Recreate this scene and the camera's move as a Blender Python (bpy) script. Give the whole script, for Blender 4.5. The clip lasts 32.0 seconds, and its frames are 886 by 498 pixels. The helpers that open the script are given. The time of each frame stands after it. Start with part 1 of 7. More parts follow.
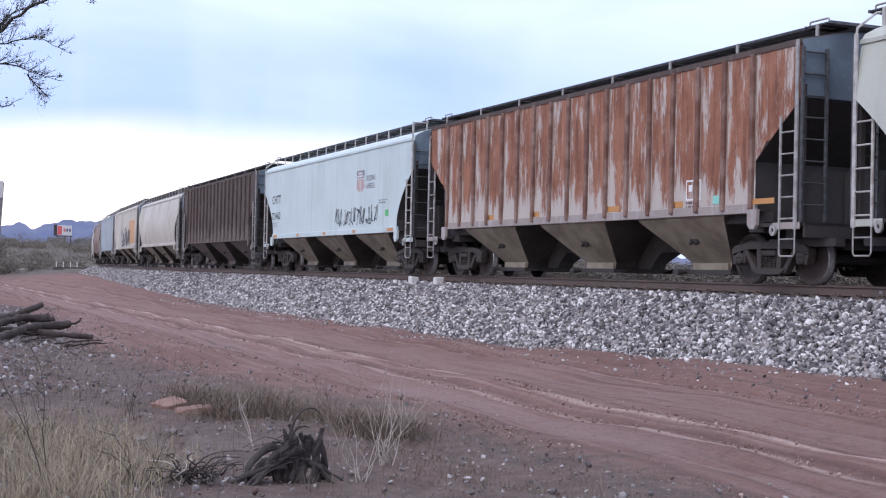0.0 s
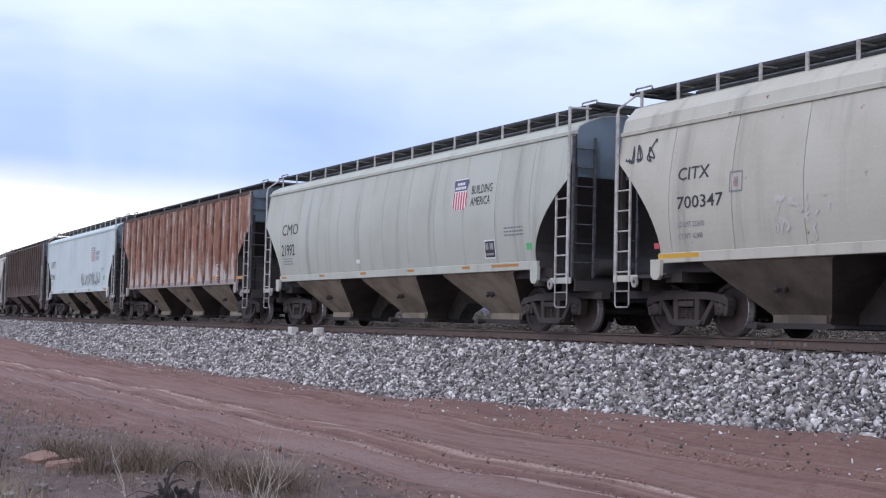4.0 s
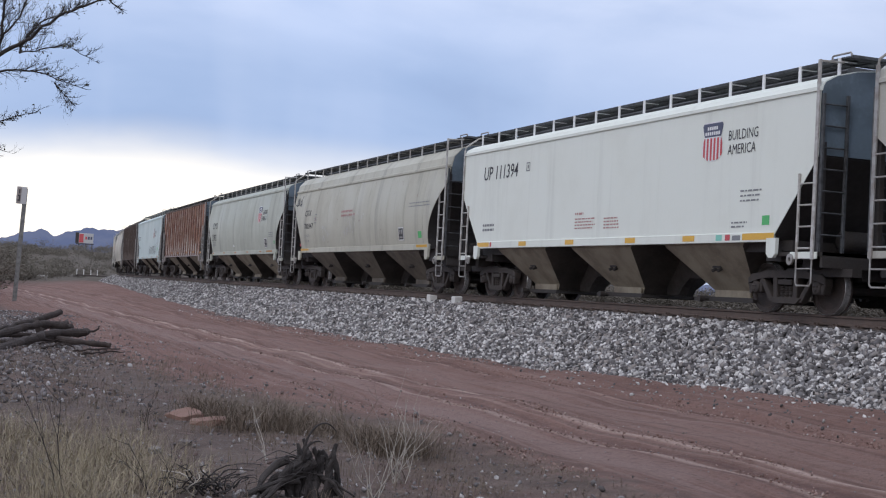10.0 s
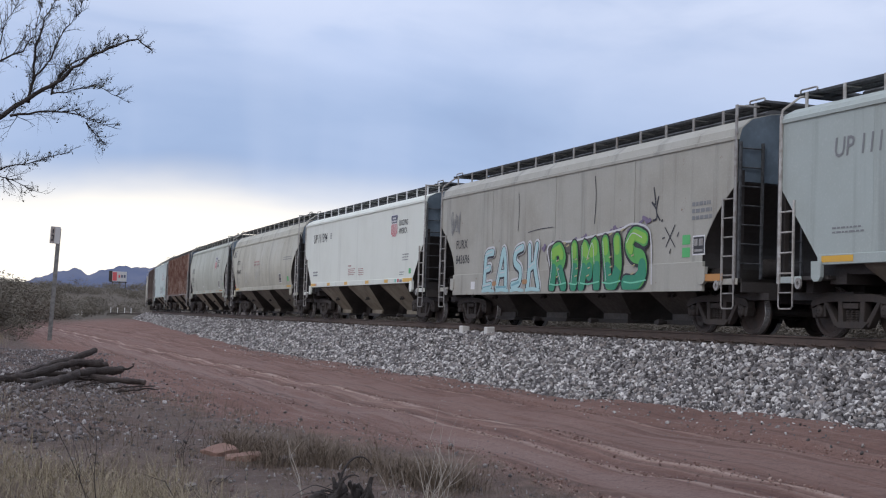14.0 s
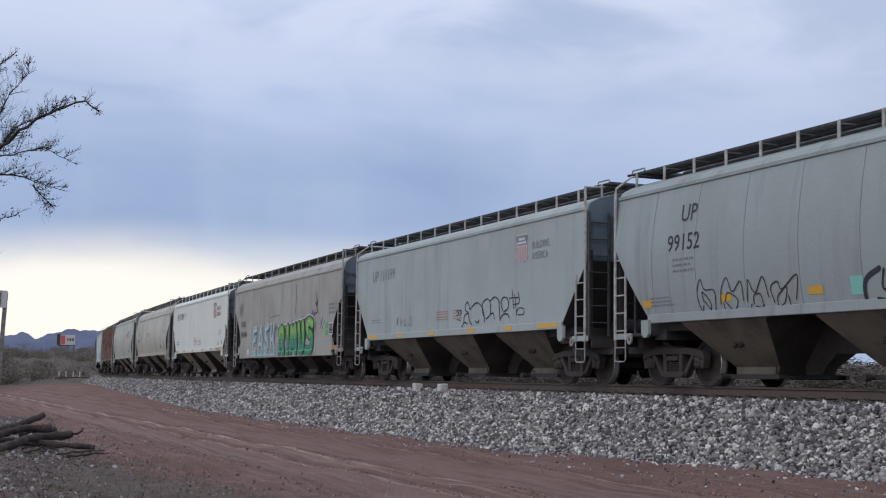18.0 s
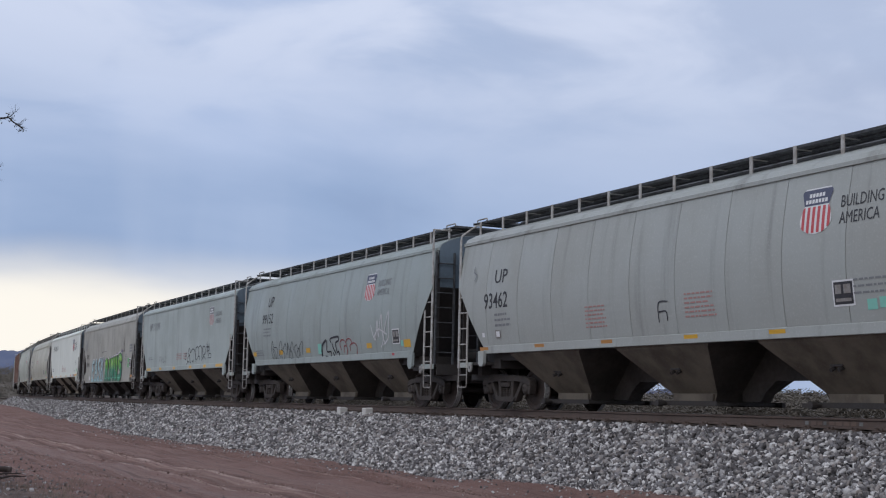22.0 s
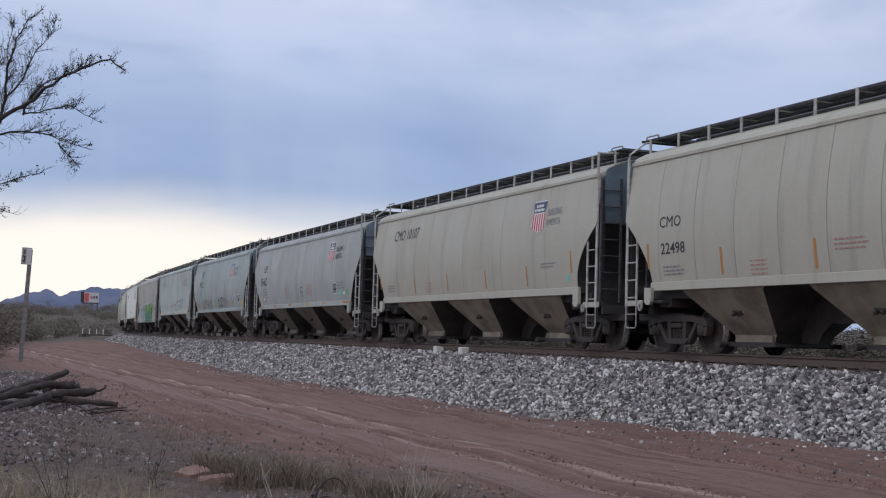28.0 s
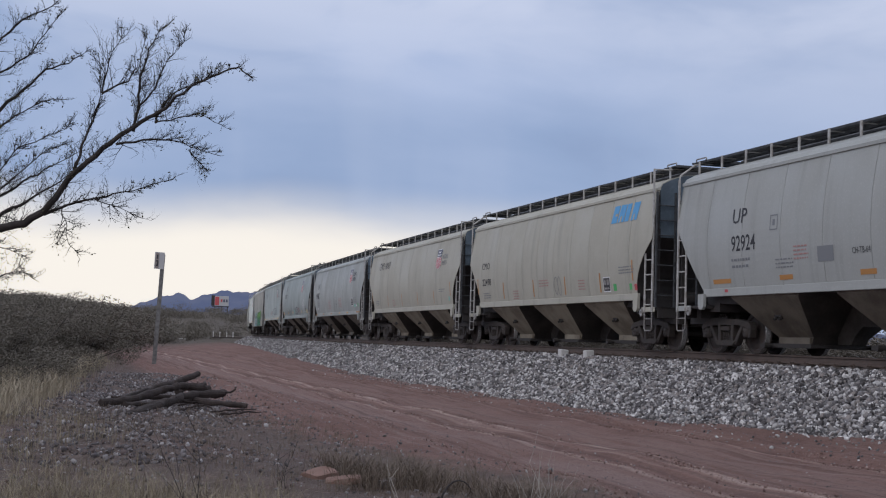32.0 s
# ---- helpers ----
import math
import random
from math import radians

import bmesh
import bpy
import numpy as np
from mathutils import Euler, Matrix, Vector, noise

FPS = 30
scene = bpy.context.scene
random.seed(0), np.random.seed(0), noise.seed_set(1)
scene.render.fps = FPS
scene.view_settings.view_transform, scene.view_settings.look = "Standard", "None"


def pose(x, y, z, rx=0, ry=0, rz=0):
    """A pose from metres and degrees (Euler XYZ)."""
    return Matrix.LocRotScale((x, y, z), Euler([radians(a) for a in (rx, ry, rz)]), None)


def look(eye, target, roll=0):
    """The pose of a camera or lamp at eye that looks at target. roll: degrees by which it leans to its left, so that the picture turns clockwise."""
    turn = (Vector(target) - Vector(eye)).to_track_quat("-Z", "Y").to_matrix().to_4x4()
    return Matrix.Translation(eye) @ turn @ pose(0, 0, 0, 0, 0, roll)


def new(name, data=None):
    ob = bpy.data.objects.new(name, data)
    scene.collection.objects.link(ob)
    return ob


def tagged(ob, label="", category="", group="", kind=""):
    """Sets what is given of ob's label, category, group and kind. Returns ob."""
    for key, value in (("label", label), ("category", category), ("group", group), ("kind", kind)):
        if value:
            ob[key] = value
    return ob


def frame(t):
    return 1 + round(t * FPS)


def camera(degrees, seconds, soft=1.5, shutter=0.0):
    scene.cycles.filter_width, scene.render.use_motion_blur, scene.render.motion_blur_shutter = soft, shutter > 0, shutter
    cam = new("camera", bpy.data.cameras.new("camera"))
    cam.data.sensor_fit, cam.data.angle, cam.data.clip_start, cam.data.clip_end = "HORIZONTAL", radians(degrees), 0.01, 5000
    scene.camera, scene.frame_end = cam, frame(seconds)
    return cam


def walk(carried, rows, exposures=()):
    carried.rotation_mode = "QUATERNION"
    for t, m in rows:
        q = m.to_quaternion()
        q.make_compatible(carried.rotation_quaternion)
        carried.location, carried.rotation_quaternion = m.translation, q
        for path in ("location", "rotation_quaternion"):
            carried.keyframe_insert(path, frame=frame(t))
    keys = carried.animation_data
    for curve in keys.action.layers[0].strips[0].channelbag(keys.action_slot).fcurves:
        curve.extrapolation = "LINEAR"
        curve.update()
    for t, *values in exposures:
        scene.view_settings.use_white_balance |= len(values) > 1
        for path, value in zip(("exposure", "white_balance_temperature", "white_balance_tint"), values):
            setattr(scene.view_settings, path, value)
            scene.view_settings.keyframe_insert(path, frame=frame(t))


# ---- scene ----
# A person stands beside a dirt road and turns a hand-held camera while a grain train rolls past.
EYE = (0.0, 0.0, 1.45)
cam = camera(37.00, 32.0, soft=1.15)
# seconds, then the camera's three turns in degrees
PATH = [
    (0, 90.996, -1.284, -23.077),
    (0.5, 91.407, -1.272, -23.032),
    (1, 91.741, -1.182, -23.337),
    (1.5, 91.939, -1.021, -24.107),
    (2, 92.110, -0.973, -24.874),
    (2.5, 92.339, -0.987, -26.157),
    (3, 92.567, -1.155, -26.844),
    (3.5, 92.898, -1.390, -27.589),
    (4, 93.294, -1.333, -28.247),
    (4.5, 93.700, -1.318, -29.522),
    (6.5, 94.249, -1.221, -30.260),
    (7, 94.407, -1.298, -31.139),
    (7.5, 94.596, -1.588, -31.772),
    (8, 94.557, -2.240, -31.319),
    (8.5, 94.324, -2.405, -29.811),
    (9, 93.866, -2.314, -25.836),
    (9.5, 93.059, -2.638, -23.859),
    (10, 91.786, -3.028, -22.271),
    (10.5, 90.848, -2.937, -20.954),
    (11, 90.551, -2.811, -19.998),
    (11.5, 91.107, -2.773, -19.607),
    (12, 91.260, -2.297, -19.638),
    (12.5, 91.389, -1.949, -19.492),
    (13, 91.555, -2.126, -19.063),
    (13.5, 92.243, -2.234, -19.068),
    (14, 93.070, -1.885, -20.873),
    (14.5, 93.650, -1.569, -22.662),
    (15, 94.103, -1.510, -23.545),
    (15.5, 94.568, -1.596, -24.238),
    (17.5, 95.543, -1.025, -23.105),
    (18, 95.584, -0.802, -22.899),
    (18.5, 95.579, -0.930, -22.880),
    (19, 95.580, -0.793, -22.894),
    (19.5, 95.734, -0.462, -23.090),
    (20, 96.050, -0.457, -23.639),
    (20.5, 96.321, -0.857, -24.445),
    (21, 96.520, -1.277, -25.324),
    (21.5, 96.649, -1.229, -25.830),
    (22, 96.679, -1.255, -26.127),
    (22.5, 96.307, -1.614, -26.214),
    (23, 95.111, -2.022, -25.463),
    (23.5, 94.038, -2.384, -24.390),
    (24, 92.965, -2.591, -21.480),
    (24.5, 92.251, -2.880, -20.172),
    (26.5, 93.594, -2.036, -18.885),
    (27, 93.911, -1.799, -20.025),
    (27.5, 94.039, -1.726, -21.330),
    (28, 93.984, -1.722, -21.998),
    (28.5, 93.863, -1.776, -22.400),
    (29, 93.754, -2.061, -22.638),
    (29.5, 93.805, -2.449, -21.907),
    (30, 93.950, -2.580, -21.269),
    (30.5, 94.027, -2.246, -20.309),
    (31, 94.087, -1.876, -18.831),
    (31.5, 93.947, -1.960, -17.344),
    (32, 93.948, -1.799, -16.620),
]
EXPOSURES = [(0, 0.53, 5960, 22), (1, 0.42, 5960, 22), (2, 0.35, 5960, 22), (4.5, 0.31, 6010, 19), (8, 0.05, 6150, 15), (9, -0.08, 6180, 15), (12, 0.02, 6200, 16), (14, -0.12, 6250, 15), (19, -0.31, 6200, 15), (23, -0.36, 6200, 14), (27, -0.35, 6200, 15), (30, -0.22, 6200, 16), (32, -0.43, 6200, 16)]
walk(cam, [(t, pose(*EYE, *turn)) for t, *turn in PATH], EXPOSURES)


# ---- light ----
def build_world():
    world = bpy.data.worlds.new("overcast_sky")
    scene.world = world
    world.use_nodes = True
    nt = world.node_tree
    nt.nodes.clear()
    N, L = nt.nodes.new, nt.links.new
    out, bg = N("ShaderNodeOutputWorld"), N("ShaderNodeBackground")
    co, sep = N("ShaderNodeTexCoord"), N("ShaderNodeSeparateXYZ")
    L(co.outputs["Generated"], sep.inputs[0])
    sky = N("ShaderNodeTexSky")
    sky.sky_type, sky.sun_disc = "NISHITA", False
    sky.sun_elevation, sky.sun_rotation = radians(SUN_ELEV), radians(SUN_ROT)
    dim = N("ShaderNodeVectorMath")
    dim.operation = "SCALE"
    dim.inputs[3].default_value = 0.11
    L(sky.outputs[0], dim.inputs[0])
    # flat cloud decks: noise stretched along the horizon
    mp = N("ShaderNodeMapping")
    mp.inputs["Scale"].default_value = (1.0, 1.0, 2.7)
    mp.inputs["Location"].default_value = (0.35, 0.1, 0.62)
    L(co.outputs["Generated"], mp.inputs[0])
    nz = N("ShaderNodeTexNoise")
    nz.inputs["Scale"].default_value, nz.inputs["Detail"].default_value, nz.inputs["Roughness"].default_value = 2.3, 6.0, 0.46
    nz.inputs["Distortion"].default_value = 0.25
    L(mp.outputs[0], nz.inputs["Vector"])
    cloud = N("ShaderNodeValToRGB")
    cr = cloud.color_ramp
    cr.elements[0].position, cr.elements[0].color = 0.34, (0.28, 0.385, 0.60, 1)
    cr.elements[1].position, cr.elements[1].color = 0.67, (0.60, 0.725, 0.95, 1)
    e = cr.elements.new(0.5)
    e.color = (0.41, 0.545, 0.78, 1)
    L(nz.outputs[0], cloud.inputs[0])
    # clear bright gap under the cloud deck, towards the low light (+y)
    wob = N("ShaderNodeMath")
    wob.operation = "MULTIPLY_ADD"
    wob.inputs[1].default_value, wob.inputs[2].default_value = 0.16, -0.08
    L(nz.outputs[0], wob.inputs[0])
    hz = N("ShaderNodeMath")
    hz.operation = "ADD"
    L(sep.outputs[2], hz.inputs[0])
    L(wob.outputs[0], hz.inputs[1])
    low = N("ShaderNodeMapRange")
    low.interpolation_type = "SMOOTHSTEP"
    low.inputs["From Min"].default_value, low.inputs["From Max"].default_value = 0.120, 0.052
    L(hz.outputs[0], low.inputs["Value"])
    dot = N("ShaderNodeVectorMath")
    dot.operation = "DOT_PRODUCT"
    dot.inputs[1].default_value = Vector((0.02, 1.0, 0.0)).normalized()
    L(co.outputs["Generated"], dot.inputs[0])
    side = N("ShaderNodeMapRange")
    side.interpolation_type = "SMOOTHSTEP"
    side.inputs["From Min"].default_value, side.inputs["From Max"].default_value = 0.80, 0.985
    L(dot.outputs["Value"], side.inputs["Value"])
    both = N("ShaderNodeMath")
    both.operation = "MULTIPLY"
    L(low.outputs[0], both.inputs[0])
    L(side.outputs[0], both.inputs[1])
    over = N("ShaderNodeMix")
    over.data_type = "RGBA"
    over.inputs[0].default_value = 0.9
    L(dim.outputs[0], over.inputs[6])
    L(cloud.outputs[0], over.inputs[7])
    glow = N("ShaderNodeMix")
    glow.data_type = "RGBA"
    glow.inputs[7].default_value = (1.28, 1.22, 1.04, 1)
    L(both.outputs[0], glow.inputs[0])
    # pale bright cloud added out of view, overhead and behind, to light the train
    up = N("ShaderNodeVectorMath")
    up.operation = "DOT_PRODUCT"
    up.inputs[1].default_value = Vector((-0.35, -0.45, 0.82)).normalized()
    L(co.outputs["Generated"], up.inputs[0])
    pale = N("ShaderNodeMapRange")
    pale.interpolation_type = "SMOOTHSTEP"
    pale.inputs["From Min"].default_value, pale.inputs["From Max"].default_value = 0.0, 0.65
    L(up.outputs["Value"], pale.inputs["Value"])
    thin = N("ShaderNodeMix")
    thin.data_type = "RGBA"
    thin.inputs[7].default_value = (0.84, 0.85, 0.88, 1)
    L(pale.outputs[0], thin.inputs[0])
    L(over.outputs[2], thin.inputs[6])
    # a brighter break in the deck, high beyond the train
    br = N("ShaderNodeVectorMath")
    br.operation = "DOT_PRODUCT"
    br.inputs[1].default_value = Vector((0.62, 0.62, 0.46)).normalized()
    L(co.outputs["Generated"], br.inputs[0])
    brm = N("ShaderNodeMapRange")
    brm.interpolation_type = "SMOOTHSTEP"
    brm.inputs["From Min"].default_value, brm.inputs["From Max"].default_value = 0.86, 1.0
    brm.inputs["To Max"].default_value = 0.55
    L(br.outputs["Value"], brm.inputs["Value"])
    brk = N("ShaderNodeMix")
    brk.data_type = "RGBA"
    brk.inputs[7].default_value = (0.80, 0.88, 1.02, 1)
    L(brm.outputs[0], brk.inputs[0])
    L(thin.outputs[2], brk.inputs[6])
    # faint upright shafts of rain under the deck
    shaft = N("ShaderNodeTexNoise")
    fall = N("ShaderNodeMapping")
    fall.inputs["Scale"].default_value = (1.0, 1.0, 0.12)
    fall.inputs["Rotation"].default_value = (0.0, radians(3), 0.0)
    L(co.outputs["Generated"], fall.inputs[0])
    shaft.inputs["Scale"].default_value, shaft.inputs["Detail"].default_value = 13.0, 3.0
    L(fall.outputs[0], shaft.inputs["Vector"])
    veil = N("ShaderNodeMapRange")
    veil.interpolation_type = "SMOOTHSTEP"
    veil.inputs["From Min"].default_value, veil.inputs["From Max"].default_value = 0.48, 0.74
    veil.inputs["To Max"].default_value = 0.20
    L(shaft.outputs[0], veil.inputs["Value"])
    under = N("ShaderNodeMapRange")
    under.interpolation_type = "SMOOTHSTEP"
    under.inputs["From Min"].default_value, under.inputs["From Max"].default_value = 0.30, 0.10
    L(sep.outputs[2], under.inputs["Value"])
    both2 = N("ShaderNodeMath")
    both2.operation = "MULTIPLY"
    L(veil.outputs[0], both2.inputs[0])
    L(under.outputs[0], both2.inputs[1])
    rain = N("ShaderNodeMix")
    rain.data_type = "RGBA"
    rain.inputs[7].default_value = (0.70, 0.80, 0.96, 1)
    L(both2.outputs[0], rain.inputs[0])
    L(brk.outputs[2], rain.inputs[6])
    puff = N("ShaderNodeTexNoise")
    puff.inputs["Scale"].default_value, puff.inputs["Detail"].default_value, puff.inputs["Roughness"].default_value = 5.2, 5.0, 0.5
    puff.inputs["Distortion"].default_value = 0.4
    L(mp.outputs[0], puff.inputs["Vector"])
    lit = N("ShaderNodeMapRange")
    lit.interpolation_type = "SMOOTHSTEP"
    lit.inputs["From Min"].default_value, lit.inputs["From Max"].default_value = 0.36, 0.60
    L(puff.outputs[0], lit.inputs["Value"])
    above = N("ShaderNodeMapRange")
    above.interpolation_type = "SMOOTHSTEP"
    above.inputs["From Min"].default_value, above.inputs["From Max"].default_value = 0.15, 0.29
    above.inputs["To Max"].default_value = 0.85
    L(sep.outputs[2], above.inputs["Value"])
    both3 = N("ShaderNodeMath")
    both3.operation = "MULTIPLY"
    L(lit.outputs[0], both3.inputs[0])
    L(above.outputs[0], both3.inputs[1])
    upper = N("ShaderNodeMix")
    upper.data_type = "RGBA"
    upper.inputs[7].default_value = (0.84, 0.92, 1.06, 1)
    L(both3.outputs[0], upper.inputs[0])
    L(rain.outputs[2], upper.inputs[6])
    L(upper.outputs[2], glow.inputs[6])
    L(glow.outputs[2], bg.inputs[0])
    bg.inputs[1].default_value = SKY_STRENGTH
    L(bg.outputs[0], out.inputs[0])


SUN_ELEV, SUN_ROT, SKY_STRENGTH = 42, 238, 1.0
build_world()
sun = new("sun", bpy.data.lights.new("sun", "SUN"))
sun.data.energy, sun.data.angle, sun.data.color = 0.8, radians(25), (1.0, 0.97, 0.93)
sun.matrix_world = look((-30, -18, 32), (0, 0, 0))


# ---- materials ----
def nodes_of(name):
    m = bpy.data.materials.new(name)
    m.use_nodes = True
    nt = m.node_tree
    return m, nt, nt.nodes["Principled BSDF"], nt.nodes.new, nt.links.new


def noise_node(N, L, vec, scale, detail=5.0, rough=0.55, stretch=None):
    if stretch:
        mp = N("ShaderNodeMapping")
        mp.inputs["Scale"].default_value = stretch
        L(vec, mp.inputs[0])
        vec = mp.outputs[0]
    n = N("ShaderNodeTexNoise")
    n.inputs["Scale"].default_value, n.inputs["Detail"].default_value, n.inputs["Roughness"].default_value = scale, detail, rough
    L(vec, n.inputs["Vector"])
    return n.outputs[0]


def ramp(N, L, fac, lo, hi, a=0.0, b=1.0):
    r = N("ShaderNodeMapRange")
    r.interpolation_type = "SMOOTHSTEP"
    r.inputs["From Min"].default_value, r.inputs["From Max"].default_value = lo, hi
    r.inputs["To Min"].default_value, r.inputs["To Max"].default_value = a, b
    L(fac, r.inputs["Value"])
    return r.outputs[0]


def blend(N, L, fac, a, b):
    m = N("ShaderNodeMix")
    m.data_type = "RGBA"
    if isinstance(fac, float):
        m.inputs[0].default_value = fac
    else:
        L(fac, m.inputs[0])
    for slot, v in ((6, a), (7, b)):
        if isinstance(v, tuple):
            m.inputs[slot].default_value = (*v, 1)
        else:
            L(v, m.inputs[slot])
    return m.outputs[2]


def coords(N, L):
    """Object space, shifted for each thing."""
    co, info, add = N("ShaderNodeTexCoord"), N("ShaderNodeObjectInfo"), N("ShaderNodeVectorMath")
    mul = N("ShaderNodeMath")
    mul.operation = "MULTIPLY"
    mul.inputs[1].default_value = 37.0
    L(info.outputs["Random"], mul.inputs[0])
    L(co.outputs["Object"], add.inputs[0])
    L(mul.outputs[0], add.inputs[1])
    return add.outputs[0]


def bump_to(N, L, bsdf, height, strength, dist=0.01):
    b = N("ShaderNodeBump")
    b.inputs["Strength"].default_value, b.inputs["Distance"].default_value = strength, dist
    L(height, b.inputs["Height"])
    L(b.outputs[0], bsdf.inputs["Normal"])


def simple(name, rgb, rough=0.6, metal=0.0, var=0.25, scale=4.0, bump=0.15, other=None):
    m, nt, bsdf, N, L = nodes_of(name)
    v = coords(N, L)
    n1, n2 = noise_node(N, L, v, scale), noise_node(N, L, v, scale * 9, 3.0)
    dark = other or tuple(c * (1 - var * 1.6) for c in rgb)
    c = blend(N, L, ramp(N, L, n1, 0.35, 0.68), rgb, dark)
    c = blend(N, L, ramp(N, L, n2, 0.5, 0.75, 0, var), c, tuple(min(1, k * 1.5) for k in rgb))
    L(c, bsdf.inputs["Base Color"])
    L(ramp(N, L, n2, 0.3, 0.7, max(0.05, rough - 0.12), min(1, rough + 0.12)), bsdf.inputs["Roughness"])
    bsdf.inputs["Metallic"].default_value = metal
    if bump:
        bump_to(N, L, bsdf, n2, bump)
    return m


def paint(name, rgb, grime=0.35, streaks=0.4, rusty=0.0, rough=0.5):
    """Weathered car paint: broad dust, fine vertical run-off streaks, chips of rust."""
    m, nt, bsdf, N, L = nodes_of(name)
    v = coords(N, L)
    broad = noise_node(N, L, v, 0.55, 6.0, 0.6)
    run = noise_node(N, L, v, 1.0, 5.0, 0.6, (1.0, 2.6, 0.16))
    fine = noise_node(N, L, v, 26.0, 3.0)
    dust = tuple(0.55 * a + 0.45 * b for a, b in zip(rgb, (0.20, 0.17, 0.14)))
    c = blend(N, L, ramp(N, L, broad, 0.42, 0.75, 0, grime), rgb, dust)
    c = blend(N, L, ramp(N, L, run, 0.50, 0.80, 0, streaks), c, tuple(k * 0.45 for k in dust))
    c = blend(N, L, ramp(N, L, fine, 0.5, 0.8, 0, 0.12), c, (0.9, 0.9, 0.88))
    if rusty:
        spots = noise_node(N, L, v, 3.1, 8.0, 0.7)
        c = blend(N, L, ramp(N, L, spots, 0.66 - 0.18 * rusty, 0.72), c, (0.17, 0.065, 0.03))
    L(c, bsdf.inputs["Base Color"])
    L(ramp(N, L, broad, 0.3, 0.7, rough - 0.08, rough + 0.2), bsdf.inputs["Roughness"])
    dents = noise_node(N, L, v, 1.4, 2.0)
    bump_to(N, L, bsdf, dents, 0.25, 0.02)
    return m


def rust_paint(name, a, b, pale, amount, ribs=None):
    """Paint eaten by rust, with pale primer showing through in upright runs."""
    m, nt, bsdf, N, L = nodes_of(name)
    v = coords(N, L)
    broad = noise_node(N, L, v, 1.1, 7.0, 0.65)
    run = noise_node(N, L, v, 1.0, 8.0, 0.74, (1.0, 3.4, 0.75))
    fine = noise_node(N, L, v, 22.0, 5.0, 0.7)
    c = blend(N, L, ramp(N, L, broad, 0.35, 0.65), a, b)
    c = blend(N, L, ramp(N, L, fine, 0.45, 0.75, 0, 0.45), c, tuple(k * 0.5 for k in a))
    # primer survives along the foot of the sheets
    co, sep = N("ShaderNodeTexCoord"), N("ShaderNodeSeparateXYZ")
    L(co.outputs["Object"], sep.inputs[0])
    foot = ramp(N, L, sep.outputs[2], 2.3, 1.4, 0, 0.17)
    add = N("ShaderNodeMath")
    add.operation = "ADD"
    L(run, add.inputs[0])
    L(foot, add.inputs[1])
    if ribs:
        # and beside the ribs, where water ran off
        count = N("ShaderNodeMath")
        count.operation = "MULTIPLY_ADD"
        count.inputs[1].default_value, count.inputs[2].default_value = 1 / ribs[0], ribs[1] / ribs[0]
        L(sep.outputs[1], count.inputs[0])
        fr = N("ShaderNodeMath")
        fr.operation = "FRACT"
        L(count.outputs[0], fr.inputs[0])
        more = N("ShaderNodeMath")
        more.operation = "ADD"
        L(add.outputs[0], more.inputs[0])
        L(ramp(N, L, fr.outputs[0], 0.45, 0.95, 0, 0.085), more.inputs[1])
        add = more
        stain = noise_node(N, L, v, 1.0, 6.0, 0.7, (1.0, 7.0, 0.5))
        c = blend(N, L, ramp(N, L, stain, 0.50, 0.66, 0, 0.7), c, tuple(k * 0.52 for k in a))
        c = blend(N, L, ramp(N, L, stain, 0.46, 0.34, 0, 0.6), c, (0.42, 0.21, 0.115))
    c = blend(N, L, ramp(N, L, add.outputs[0], 0.53, 0.66, 0, amount), c, pale)
    L(c, bsdf.inputs["Base Color"])
    bsdf.inputs["Roughness"].default_value = 0.82
    bump_to(N, L, bsdf, fine, 0.3, 0.01)
    return m


def flat(name, rgb, rough=0.55):
    m, nt, bsdf, N, L = nodes_of(name)
    v = coords(N, L)
    n = noise_node(N, L, v, 14.0, 5.0, 0.65)
    L(blend(N, L, ramp(N, L, n, 0.45, 0.75, 0, 0.3), rgb, tuple(0.6 * k + 0.1 for k in rgb)), bsdf.inputs["Base Color"])
    bsdf.inputs["Roughness"].default_value = rough
    return m


